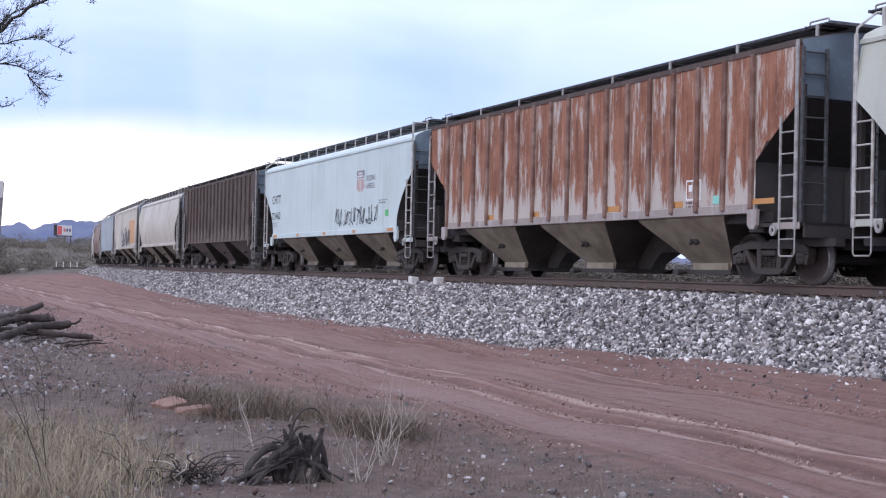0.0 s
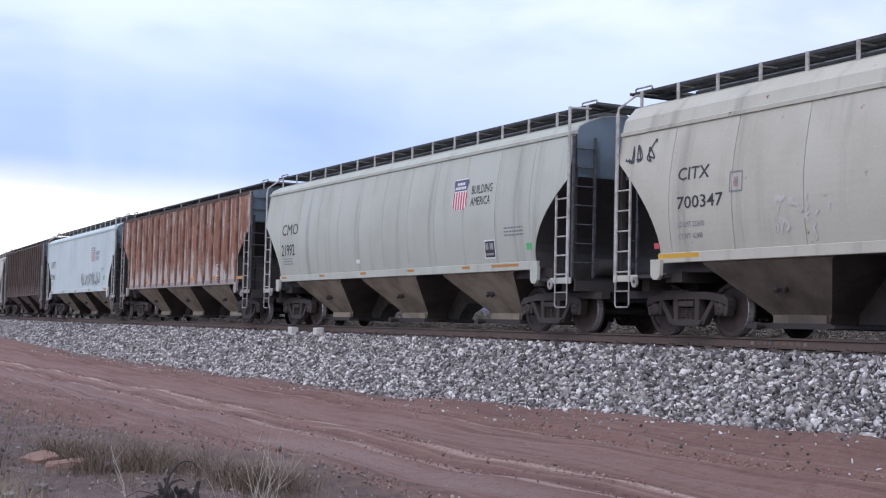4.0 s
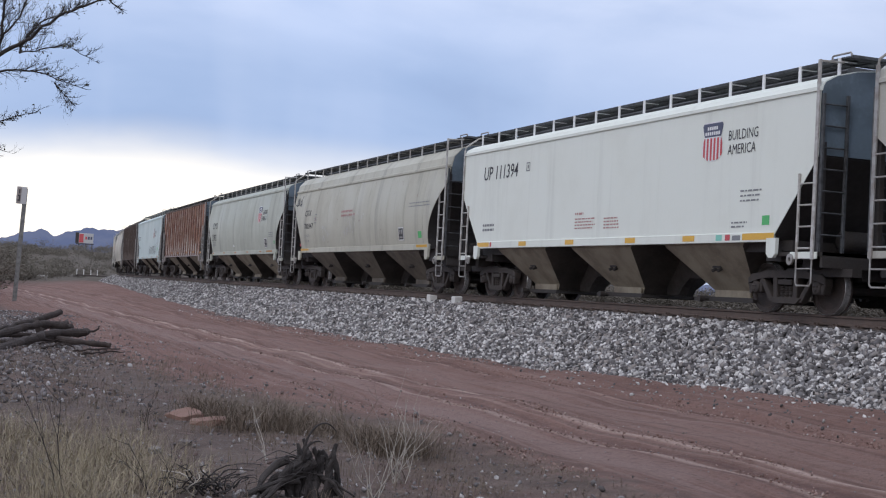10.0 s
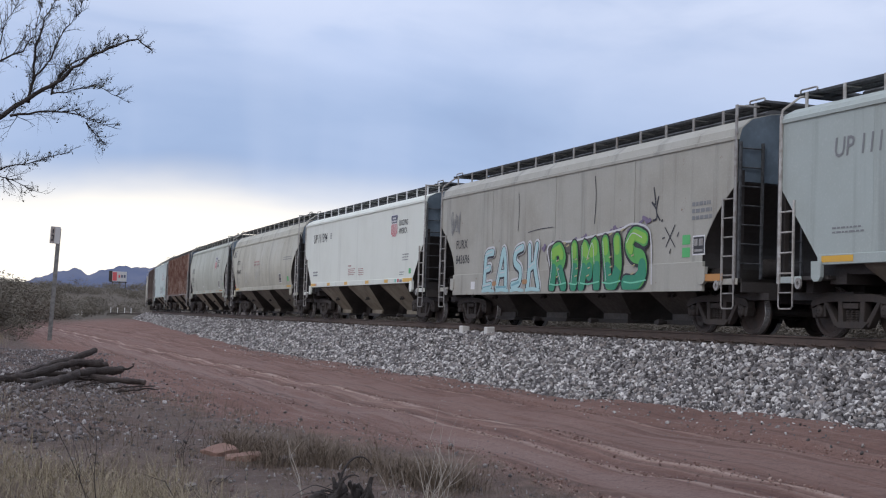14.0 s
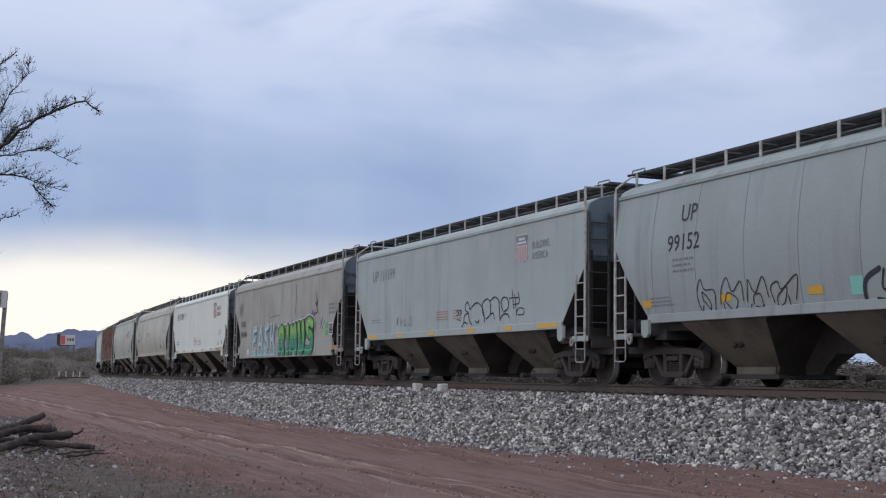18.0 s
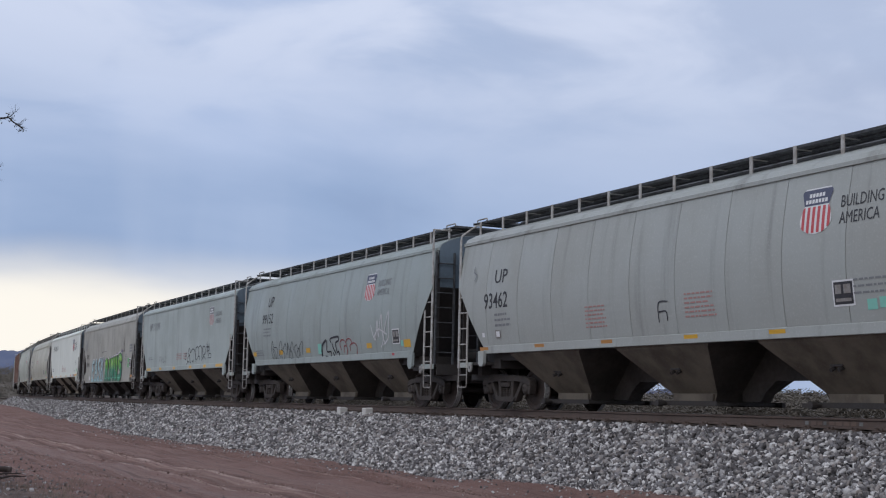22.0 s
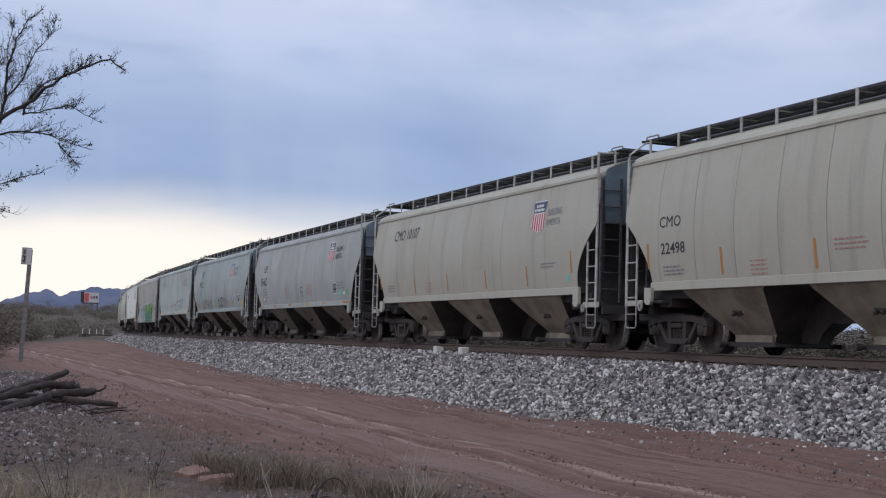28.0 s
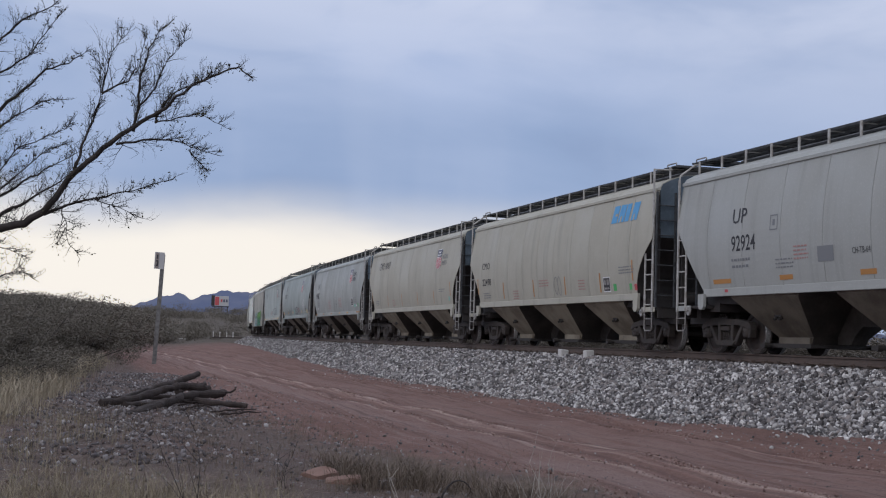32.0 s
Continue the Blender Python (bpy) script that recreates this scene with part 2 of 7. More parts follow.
M = {
    "steel_dark": simple("dirty_black_steel", (0.044, 0.040, 0.038), 0.75, 0.0, 0.3, 3.0, 0.3, (0.045, 0.038, 0.034)),
    "cast": simple("brake_dust_cast_steel", (0.046, 0.039, 0.035), 0.75, 0.0, 0.3, 6.0, 0.4, (0.06, 0.048, 0.041)),
    "tread": simple("polished_wheel_rim", (0.66, 0.65, 0.64), 0.3, 0.55, 0.2, 20.0, 0.05),
    "wheel": simple("rusty_wheel_plate", (0.040, 0.032, 0.028), 0.75, 0.0, 0.3, 5.0, 0.2, (0.06, 0.043, 0.036)),
    "hopper": simple("dusty_hopper_paint", (0.335, 0.292, 0.215), 0.7, 0.0, 0.3, 1.6, 0.15, (0.19, 0.155, 0.115)),
    "hopper_dim": simple("grimy_hopper_paint", (0.185, 0.158, 0.120), 0.7, 0.0, 0.3, 1.6, 0.15, (0.10, 0.082, 0.062)),
    # black for one car's belly, and for painted shade on hopper ends and saddles
    "hopper_dark": simple("black_hopper_paint_and_shade", (0.048, 0.042, 0.037), 0.65, 0.0, 0.3, 1.5, 0.15, (0.085, 0.074, 0.064)),
    # near-black: the shade under the overhanging ends is put into the colour
    "black_end": simple("shade_black_end", (0.046, 0.042, 0.040), 0.6, 0.0, 0.3, 1.2, 0.15, (0.058, 0.052, 0.048)),
    # the sky's reflection is put into this blue-grey of the upper ends
    "end_blue": simple("sky_tinted_end_sheet", (0.155, 0.205, 0.25), 0.4, 0.0, 0.2, 1.0, 0.05, (0.095, 0.125, 0.15)),
    "rail": simple("weathered_rail", (0.105, 0.080, 0.068), 0.75, 0.1, 0.25, 6.0, 0.2, (0.125, 0.090, 0.074)),
    "railtop": simple("worn_railhead", (0.42, 0.40, 0.39), 0.3, 1.0, 0.2, 30.0, 0.05),
    "tie": simple("grey_timber_tie", (0.10, 0.085, 0.075), 0.9, 0.0, 0.3, 7.0, 0.5, (0.06, 0.05, 0.045)),
    "grating": simple("galvanised_grating", (0.11, 0.115, 0.12), 0.6, 0.4, 0.3, 9.0, 0.3),
    "white_bar": simple("white_painted_bar", (0.48, 0.48, 0.46), 0.55, 0.0, 0.2, 6.0, 0.1, (0.30, 0.28, 0.25)),
    "grey_bar": simple("grey_painted_bar", (0.34, 0.34, 0.33), 0.55, 0.0, 0.25, 6.0, 0.1, (0.22, 0.2, 0.18)),
    "ink": flat("black_lettering", (0.035, 0.035, 0.04)),
    "ink_soft": flat("faded_lettering", (0.22, 0.23, 0.24)),
    "ink_red": flat("red_lettering", (0.44, 0.24, 0.22)),
    "yellow": flat("yellow_reflector", (0.72, 0.42, 0.05), 0.35),
    "orange": flat("faded_orange_reflector", (0.50, 0.24, 0.07), 0.45),
    "white_mark": flat("white_decal", (0.75, 0.76, 0.76)),
    "red_mark": flat("red_decal", (0.55, 0.09, 0.10)),
    "navy_mark": flat("navy_decal", (0.085, 0.095, 0.15)),
    "blue_mark": flat("sky_blue_decal", (0.10, 0.36, 0.66)),
    "green_mark": flat("green_decal", (0.10, 0.48, 0.16)),
    "teal_mark": flat("teal_decal", (0.25, 0.60, 0.50)),
    "spray_black": flat("black_spray", (0.03, 0.03, 0.04)),
    "spray_white": flat("white_spray", (0.62, 0.63, 0.64)),
    "chalk_faint": flat("faint_chalk", (0.53, 0.53, 0.49)),
    "spray_red": flat("red_spray", (0.30, 0.05, 0.06)),
    "spray_pale": flat("pale_cyan_spray", (0.40, 0.62, 0.64)),
    "spray_green": flat("green_spray", (0.10, 0.40, 0.09)),
    "spray_lime": flat("lime_spray", (0.24, 0.52, 0.07)),
    "spray_teal": flat("deep_green_spray", (0.03, 0.26, 0.15)),
    "spray_violet": flat("violet_spray", (0.19, 0.15, 0.24)),
    "spray_cyan": flat("deep_cyan_spray", (0.20, 0.42, 0.48)),
    "spray_mint": flat("mint_spray", (0.20, 0.62, 0.42)),
    "spray_umber": flat("dull_umber_spray", (0.11, 0.10, 0.085)),
    "spray_ochre": flat("rusty_ochre_patch", (0.42, 0.24, 0.11)),
    "spray_tan": flat("tan_spray", (0.45, 0.40, 0.22)),
}


# ---- mesh helpers ----
def box(bm, x0, x1, y0, y1, z0, z1, m=None):
    vs = [bm.verts.new((x, y, z)) for x in (x0, x1) for y in (y0, y1) for z in (z0, z1)]
    for f in ((0, 1, 3, 2), (4, 6, 7, 5), (0, 4, 5, 1), (2, 3, 7, 6), (0, 2, 6, 4), (1, 5, 7, 3)):
        bm.faces.new([vs[i] for i in f])
    if m is not None:
        for v in vs:
            v.co = m @ v.co
    return vs


def tube(bm, pts, radii, n=7, cap=True):
    """A round bar through the points; radii one number or one for each point."""
    pts = [Vector(p) for p in pts]
    if not isinstance(radii, (list, tuple)):
        radii = [radii] * len(pts)
    rings = []
    ref = Vector((0.31, 0.17, 0.93))
    for i, p in enumerate(pts):
        d = (pts[min(i + 1, len(pts) - 1)] - pts[max(i - 1, 0)]).normalized()
        a = d.cross(ref).normalized() if abs(d.dot(ref)) < 0.97 else d.cross(Vector((1, 0, 0))).normalized()
        b = d.cross(a)
        rings.append([bm.verts.new(p + (a * math.cos(2 * math.pi * k / n) + b * math.sin(2 * math.pi * k / n)) * radii[i]) for k in range(n)])
    for r, s in zip(rings, rings[1:]):
        for k in range(n):
            bm.faces.new((r[k], r[(k + 1) % n], s[(k + 1) % n], s[k]))
    if cap:
        bm.faces.new(list(reversed(rings[0])))
        bm.faces.new(rings[-1])


def loft(bm, loops, cap=True):
    rings = [[bm.verts.new(p) for p in loop] for loop in loops]
    n = len(rings[0])
    for r, s in zip(rings, rings[1:]):
        for k in range(n):
            bm.faces.new((r[k], r[(k + 1) % n], s[(k + 1) % n], s[k]))
    if cap:
        bm.faces.new(list(reversed(rings[0])))
        bm.faces.new(rings[-1])


def prism(bm, outline, x0, x1):
    """An outline in (y, z), given thickness from x0 to x1."""
    a = [bm.verts.new((x0, y, z)) for y, z in outline]
    b = [bm.verts.new((x1, y, z)) for y, z in outline]
    bm.faces.new(a)
    bm.faces.new(list(reversed(b)))
    for k in range(len(a)):
        j = (k + 1) % len(a)
        bm.faces.new((a[j], a[k], b[k], b[j]))


def finish(bm, name, mat, smooth=False, bevel=0.0):
    if bevel:
        bmesh.ops.bevel(bm, geom=list(bm.edges), offset=bevel, segments=1, affect="EDGES", profile=0.7)
    bmesh.ops.recalc_face_normals(bm, faces=bm.faces)
    me = bpy.data.meshes.new(name)
    bm.to_mesh(me)
    bm.free()
    me.materials.append(mat)
    if smooth:
        me.polygons.foreach_set("use_smooth", [True] * len(me.polygons))
    return me


def hang(name, me, parent=None, label="", m=None):
    ob = new(name, me)
    ob.parent = parent
    if m is not None:
        ob.matrix_basis = m
    if label:
        ob["label"] = label
    return ob


def part(name, bm, material, parent, label="", bevel=0.0, smooth=False):
    return hang(name, finish(bm, name, material, smooth, bevel), parent, label)


SHARED = {}


def shared(key, build, mat, bevel=0.0, smooth=False):
    """A mesh that is built once and used by all alike parts."""
    if key not in SHARED:
        bm = bmesh.new()
        build(bm)
        SHARED[key] = finish(bm, key[0] if isinstance(key, tuple) else key, mat, smooth, bevel)
    return SHARED[key]


# ---- the line of the track ----
RAIL_TOP, TRACK_X, BEND_AT, BEND_R = 1.37, 15.8, 35.0, 883.0


def on_track(s, off=0.0, z=0.0):
    """The place s metres along the track, off metres to its right, and the heading (degrees to the right)."""
    d = max(s - BEND_AT, 0.0)
    a = d / BEND_R
    x, y = TRACK_X + BEND_R * (1 - math.cos(a)), (BEND_AT + BEND_R * math.sin(a)) if d else s
    return Vector((x + off * math.cos(a), y - off * math.sin(a), z)), math.degrees(a)


def track_arrays(s, off):
    d = np.maximum(s - BEND_AT, 0.0)
    a = d / BEND_R
    x = TRACK_X + BEND_R * (1 - np.cos(a))
    y = np.where(d > 0, BEND_AT + BEND_R * np.sin(a), s)
    return x + off * np.cos(a), y - off * np.sin(a)


def rolled(t):
    """How far the train has rolled at t seconds."""
    return 0.10283 + t * (5.344852 + t * (-0.01759433 + t * (0.000881959 - t * 0.0000161445)))


# ---- covered hopper cars ----
# Car space: y forward, x to the right, z up from the railhead; the side with the low x faces the camera.
SILL = 1.29


def half_width(kind, z, eave):
    if kind == "curve":
        k = min(max((z - SILL) / (eave - SILL), 0), 1)
        return 1.47 + 0.18 * math.sin(math.pi * (0.10 + 0.90 * k))
    return 1.58 if kind == "flat" else 1.545


def end_y(c, z):
    """Half the length of the body at height z: upright above, sloping in below."""
    cut = c["cut"]
    if z >= cut:
        return c["L"] / 2
    k = (cut - z) / (cut - SILL)
    if c["arc"]:
        k = 1 - (1 - min(k * 1.15, 1.0)) ** 1.7
    elif c["kind"] == "rib":
        k = min(k * 1.9, 1.0)
    return c["L"] / 2 - c["inset"] * k


def body_levels(c):
    zs = {SILL, c["eave"], c["cut"], c["cut"] - 0.06}
    zs.update(SILL + (c["eave"] - SILL) * k / 16 for k in range(17))
    return sorted(zs)


def build_core(c):
    def build(bm):
        loops = []
        for z in body_levels(c):
            w, y = half_width(c["kind"], z, c["eave"]) - 0.018, end_y(c, z) - 0.012
            loops.append([(-w, -y, z), (w, -y, z), (w, y, z), (-w, y, z)])
        loft(bm, loops)
    return build


def build_panel(c, y0, y1, gap, sidev):
    """A side sheet between y0 and y1 (y0 below y1), 12 mm thick, following the section of the car."""
    def build(bm):
        rows = []
        for z in body_levels(c):
            w, e = half_width(c["kind"], z, c["eave"]), end_y(c, z)
            a, b = max(y0 + gap, -e), min(y1 - gap, e)
            if b - a < 0.02:
                continue
            rows.append([(sidev * w, a, z), (sidev * w, b, z), (sidev * (w - 0.014), b, z), (sidev * (w - 0.014), a, z)])
        loft(bm, rows)
    return build


def roof_section(c):
    e = c["eave"]
    w = half_width(c["kind"], e, e)
    if c["kind"] == "rib":
        return [(-w - 0.02, e), (-w - 0.02, e + 0.10), (-0.6, e + 0.30), (0, e + 0.34), (0.6, e + 0.30), (w + 0.02, e + 0.10), (w + 0.02, e)]
    d = c["drop"]
    left = [(-w - 0.03, e), (-w - 0.03, e + 0.07), (-w + 0.02, e + 0.09), (-w + 0.07, e + 0.17 + 0.5 * d), (-w + 0.30, e + 0.29 + d), (-0.85, e + 0.40 + d), (-0.4, e + 0.45 + d)]
    return left + [(-x, z) for x, z in reversed(left)]


def build_roof(c):
    def build(bm):
        y = c["L"] / 2 + 0.01
        sec = roof_section(c)
        loft(bm, [[(x, k * y, z) for x, z in sec] for k in (-1, 1)])
    return build


def hopper_spans(c):
    n = c["bays"]
    reach = c["L"] / 2 - c["inset"] - 0.35
    pitch = 2 * reach / n
    return [(-reach + k * pitch, -reach + (k + 1) * pitch) for k in range(n)]


def build_hopper(length, wide):
    def build(bm):
        h = length / 2
        t, b = (h - 0.90 if wide else h - 0.62), 0.40
        lean = 0.66
        loops = [
            [(-1.46, -t - 0.28, SILL), (1.46, -t - 0.28, SILL), (1.46, t + 0.28, SILL), (-1.46, t + 0.28, SILL)],
            [(-1.44, -t - 0.2, SILL - 0.1), (1.44, -t - 0.2, SILL - 0.1), (1.44, t + 0.2, SILL - 0.1), (-1.44, t + 0.2, SILL - 0.1)],
            [(-lean, -b - 0.28, 0.38), (lean, -b - 0.28, 0.38), (lean, b + 0.28, 0.38), (-lean, b + 0.28, 0.38)],
            [(-lean + 0.02, -b - 0.2, 0.23), (lean - 0.02, -b - 0.2, 0.23), (lean - 0.02, b + 0.2, 0.23), (-lean + 0.02, b + 0.2, 0.23)],
        ]
        loft(bm, loops)
    return build


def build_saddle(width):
    """Inverted trough between hoppers, shade put into its black, open as an arch below."""
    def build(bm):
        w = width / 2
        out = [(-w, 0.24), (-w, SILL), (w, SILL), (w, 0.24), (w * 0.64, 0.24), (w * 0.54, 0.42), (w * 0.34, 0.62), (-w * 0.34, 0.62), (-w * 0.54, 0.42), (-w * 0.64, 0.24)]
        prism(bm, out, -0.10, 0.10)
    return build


def build_rigging(bm):
    """Draft pocket and brake levers under the end floor."""
    box(bm, -0.55, 0.55, -0.55, 0.55, 0.62, 1.02)
    box(bm, -1.30, 1.30, -0.10, 0.10, 0.78, 1.00)
    box(bm, -1.05, -0.85, -0.9, 0.9, 0.66, 0.80)
    box(bm, 0.85, 1.05, -0.9, 0.9, 0.66, 0.80)


def build_gate(bm):
    """Sliding outlet gate with its rails and its capstan."""
    box(bm, -0.72, 0.72, -0.66, 0.66, 0.165, 0.225)
    box(bm, -0.80, -0.72, -0.82, 0.82, 0.15, 0.24)
    box(bm, 0.72, 0.80, -0.82, 0.82, 0.15, 0.24)
    tube(bm, [(-0.98, 0.70, 0.19), (0.98, 0.70, 0.19)], 0.035, 8)
    tube(bm, [(-1.02, 0.70, 0.19), (-0.90, 0.70, 0.19)], 0.065, 10)
    box(bm, -0.92, -0.6, 0.72, 1.0, 0.15, 0.22)
    box(bm, -0.92, -0.6, -1.0, -0.78, 0.16, 0.21)


def build_apron(bm):
    """Folded plate along the foot of the hopper's side."""
    box(bm, -0.70, -0.665, -0.60, 0.60, 0.235, 0.37)


def build_vibrator(bm):
    box(bm, -1.10, -1.02, -0.14, 0.14, 0.80, 0.86)
    for k in (-0.09, 0.09):
        tube(bm, [(-1.13, k, 0.74), (-1.0, k, 0.80)], 0.035, 7)


def build_stub_sill(c, end):
    """The stub of the centre sill at one end, with the body bolster over the truck."""
    def build(bm):
        a, b = end * (c["L"] / 2 - c["inset"] - 1.2), end * (c["L"] / 2 + 0.25)
        box(bm, -0.19, 0.19, min(a, b), max(a, b), 0.72, 1.08)
        box(bm, -1.35, 1.35, end * c["truck"] - 0.22, end * c["truck"] + 0.22, 0.92, 1.12)
    return build


def build_platform(c, end):
    """The end floor with its drop-down corner plates."""
    def build(bm):
        y1, y0 = end * (c["L"] / 2 + 0.12), end * (c["L"] / 2 - 1.35)
        a, b = min(y0, y1), max(y0, y1)
        box(bm, -1.52, 1.52, a, b, 1.0, 1.06)
        box(bm, -1.5, 1.5, min(y1 - end * 0.06, y1), max(y1 - end * 0.06, y1), 0.80, 1.06)
    return build


def build_end_post(c):
    """An upright that carries the overhanging end."""
    def build(bm):
        box(bm, -0.045, 0.045, -0.05, 0.05, 1.06, c["cut"] + 0.25)
    return build


def build_air_tank(bm):
    tube(bm, [(-0.45, 0, 1.32), (-0.40, 0, 1.32), (0.40, 0, 1.32), (0.45, 0, 1.32)], [0.10, 0.19, 0.19, 0.10], 12)


def build_end_sheet(c):
    """The upright upper end sheet, set 6 mm proud of the core."""
    def build(bm):
        w = half_width(c["kind"], c["eave"], c["eave"]) - 0.03
        peak = [(x * 0.985, z - 0.015) for x, z in roof_section(c) if z > c["eave"] + 0.08]
        out = [(-w, c["cut"] + 0.03), (-w, c["eave"])] + peak + [(w, c["eave"]), (w, c["cut"] + 0.03)]
        front, back = [bm.verts.new((x, -0.018, z)) for x, z in out], [bm.verts.new((x, 0.018, z)) for x, z in out]
        bm.faces.new(front)
        bm.faces.new(list(reversed(back)))
        for k in range(len(out)):
            j = (k + 1) % len(out)
            bm.faces.new((front[j], front[k], back[k], back[j]))
        box(bm, -0.03, 0.03, -0.05, 0.05, c["cut"] + 0.05, c["eave"] + 0.3)
        for k in range(5):
            z = c["cut"] + 0.15 + k * (c["eave"] - c["cut"]) / 5
            tube(bm, [(0, -0.075, z), (0, 0.075, z)], 0.03, 6)
    return build


def build_jack_pad(c, end, s):
    def build(bm):
        y = end * (end_y(c, SILL) + 0.05)
        out = [(y - 0.14, SILL + 0.02), (y + 0.14, SILL + 0.02), (y + 0.13, 1.03), (y + 0.06, 0.96), (y - 0.06, 0.96), (y - 0.13, 1.03)]
        prism(bm, out, min(s * 1.56, s * 1.63), max(s * 1.56, s * 1.63))
    return build


def build_coupler(c, end):
    def build(bm):
        y = end * (c["L"] / 2 + 0.2)
        f = end * (c["L"] / 2 + 0.62)
        box(bm, -0.13, 0.13, min(y, f), max(y, f), 0.78, 1.0)
        box(bm, -0.21, 0.21, min(f, f + end * 0.16), max(f, f + end * 0.16), 0.70, 1.06)
        pts = [(0.42, end * (c["L"] / 2 + 0.15), 0.85), (0.40, end * (c["L"] / 2 + 0.35), 0.55), (0.25, end * (c["L"] / 2 + 0.55), 0.36), (0.06, f, 0.42)]
        tube(bm, pts, 0.03, 6)
    return build


def build_stile(length, r=0.026):
    def build(bm):
        tube(bm, [(0, 0, 0), (0, 0, length)], r, 6)
    return build


def build_corner_stile(length, s, end):
    """A flat upright that bends in over the eave to the running board."""
    def build(bm):
        box(bm, -0.014, 0.014, -0.038, 0.038, 0, length - 0.40)
        if end > 0:
            tube(bm, [(0, 0, length - 0.42), (-s * 0.02, 0, length - 0.30), (-s * 0.40, 0, length - 0.02), (-s * 0.52, 0, length)], 0.024, 6)
        else:
            box(bm, -0.013, 0.013, -0.036, 0.036, length - 0.40, length - 0.02)
            tube(bm, [(0, 0, length - 0.04), (-s * 0.5, 0, length - 0.02)], 0.02, 6)
    return build


def build_stirrup(end):
    """The bent bar below the ladder that makes its lowest step."""
    def build(bm):
        tube(bm, [(0, 0, 0.05), (0, 0, -0.40), (0, -end * 0.04, -0.45), (0, -end * 0.38, -0.45), (0, -end * 0.42, -0.40), (0, -end * 0.42, 0.05)], 0.016, 6)
        tube(bm, [(0, 0, -0.16), (0, -end * 0.42, -0.16)], 0.013, 6)
    return build


def build_lug(bm):
    """Plate with a round eye, for jacking and pulling."""
    n = 14
    outer = [(0.085 * math.cos(2 * math.pi * k / n), 0.10 * math.sin(2 * math.pi * k / n)) for k in range(n)]
    for k in range(n):
        j = (k + 1) % n
        a, b, q = outer[k], outer[j], 0.42
        loft(bm, [[(x, *a), (x, *b), (x, b[0] * q, b[1] * q), (x, a[0] * q, a[1] * q)] for x in (-0.02, 0.02)])


def build_rung(width):
    def build(bm):
        tube(bm, [(0, -width / 2, 0), (0, width / 2, 0)], 0.016, 6)
    return build


def build_end_ladder(c):
    def build(bm):
        for x in (-0.25, 0.25):
            box(bm, x - 0.02, x + 0.02, -0.03, 0.03, 1.06, c["eave"] - 0.05)
        z = 1.35
        while z < c["eave"] - 0.1:
            tube(bm, [(-0.25, 0, z), (0.25, 0, z)], 0.015, 6)
            z += 0.37
    return build


def build_board(c, wide):
    """One running board: long bearing bars with cross slats."""
    def build(bm):
        y = c["L"] / 2 - 0.05
        for x in (0.02, wide / 2, wide - 0.02):
            box(bm, x - 0.012, x + 0.012, -y, y, -0.045, 0.0)
        k = -y
        while k < y:
            box(bm, 0, wide, k, k + 0.085, -0.02, -0.004)
            k += 0.115
    return build


def build_cross_board(bm):
    for k in range(6):
        box(bm, -1.12, 1.12, -0.33 + k * 0.115, -0.33 + k * 0.115 + 0.085, -0.03, -0.004)
    for y in (-0.33, 0.33):
        box(bm, -1.14, 1.14, y - 0.015, y + 0.015, -0.05, 0.0)


def build_grab_loop(bm):
    pts = [(0, -0.25, 0.0), (0, -0.25, 0.05), (0, -0.23, 0.07), (0, 0.23, 0.07), (0, 0.25, 0.05), (0, 0.25, 0.0)]
    tube(bm, pts, 0.017, 6)


def build_hatch(length):
    def build(bm):
        sec = [(-0.42, 0), (-0.42, 0.20), (-0.30, 0.27), (0.30, 0.27), (0.42, 0.20), (0.42, 0)]
        loft(bm, [[(x, k * length / 2, z) for x, z in sec] for k in (-1, 1)])
        for k in np.linspace(-length / 2 + 0.3, length / 2 - 0.3, max(2, int(length / 0.9))):
            box(bm, -0.44, 0.44, k - 0.03, k + 0.03, 0.25, 0.295)
    return build


# trucks
TRUCK_Y, AXLE, WHEEL_R, GAUGE = 6.19, 0.89, 0.457, 0.76


def build_wheel(bm):
    """Wheel disc with dished plate, rim and flange, about the x axis, outer face towards low x."""
    prof = [(-0.070, 0.0), (-0.105, 0.02), (-0.105, 0.09), (-0.055, 0.12), (-0.035, 0.36), (-0.070, 0.385), (-0.072, 0.44), (-0.068, WHEEL_R),
            (0.045, WHEEL_R + 0.006), (0.052, WHEEL_R + 0.026), (0.070, WHEEL_R + 0.026), (0.072, 0.385), (0.03, 0.36), (0.02, 0.12), (0.06, 0.09), (0.06, 0.0)]
    n = 36
    loft(bm, [[(x, r * math.cos(2 * math.pi * k / n) + 1e-5, r * math.sin(2 * math.pi * k / n)) for k in range(n)] for x, r in prof[1:-1]])


def build_rim(bm):
    n = 36
    for a, b in (((-0.0745, WHEEL_R - 0.004), (-0.066, WHEEL_R + 0.002)), ((-0.066, WHEEL_R + 0.002), (0.043, WHEEL_R + 0.008))):
        loft(bm, [[(x, r * math.cos(2 * math.pi * k / n), r * math.sin(2 * math.pi * k / n)) for k in range(n)] for x, r in (a, b)], cap=False)


def build_axle(bm):
    tube(bm, [(-1.02, 0, 0), (-0.75, 0, 0), (-0.7, 0, 0), (0.7, 0, 0), (0.75, 0, 0), (1.02, 0, 0)], [0.075, 0.09, 0.085, 0.085, 0.09, 0.075], 12)


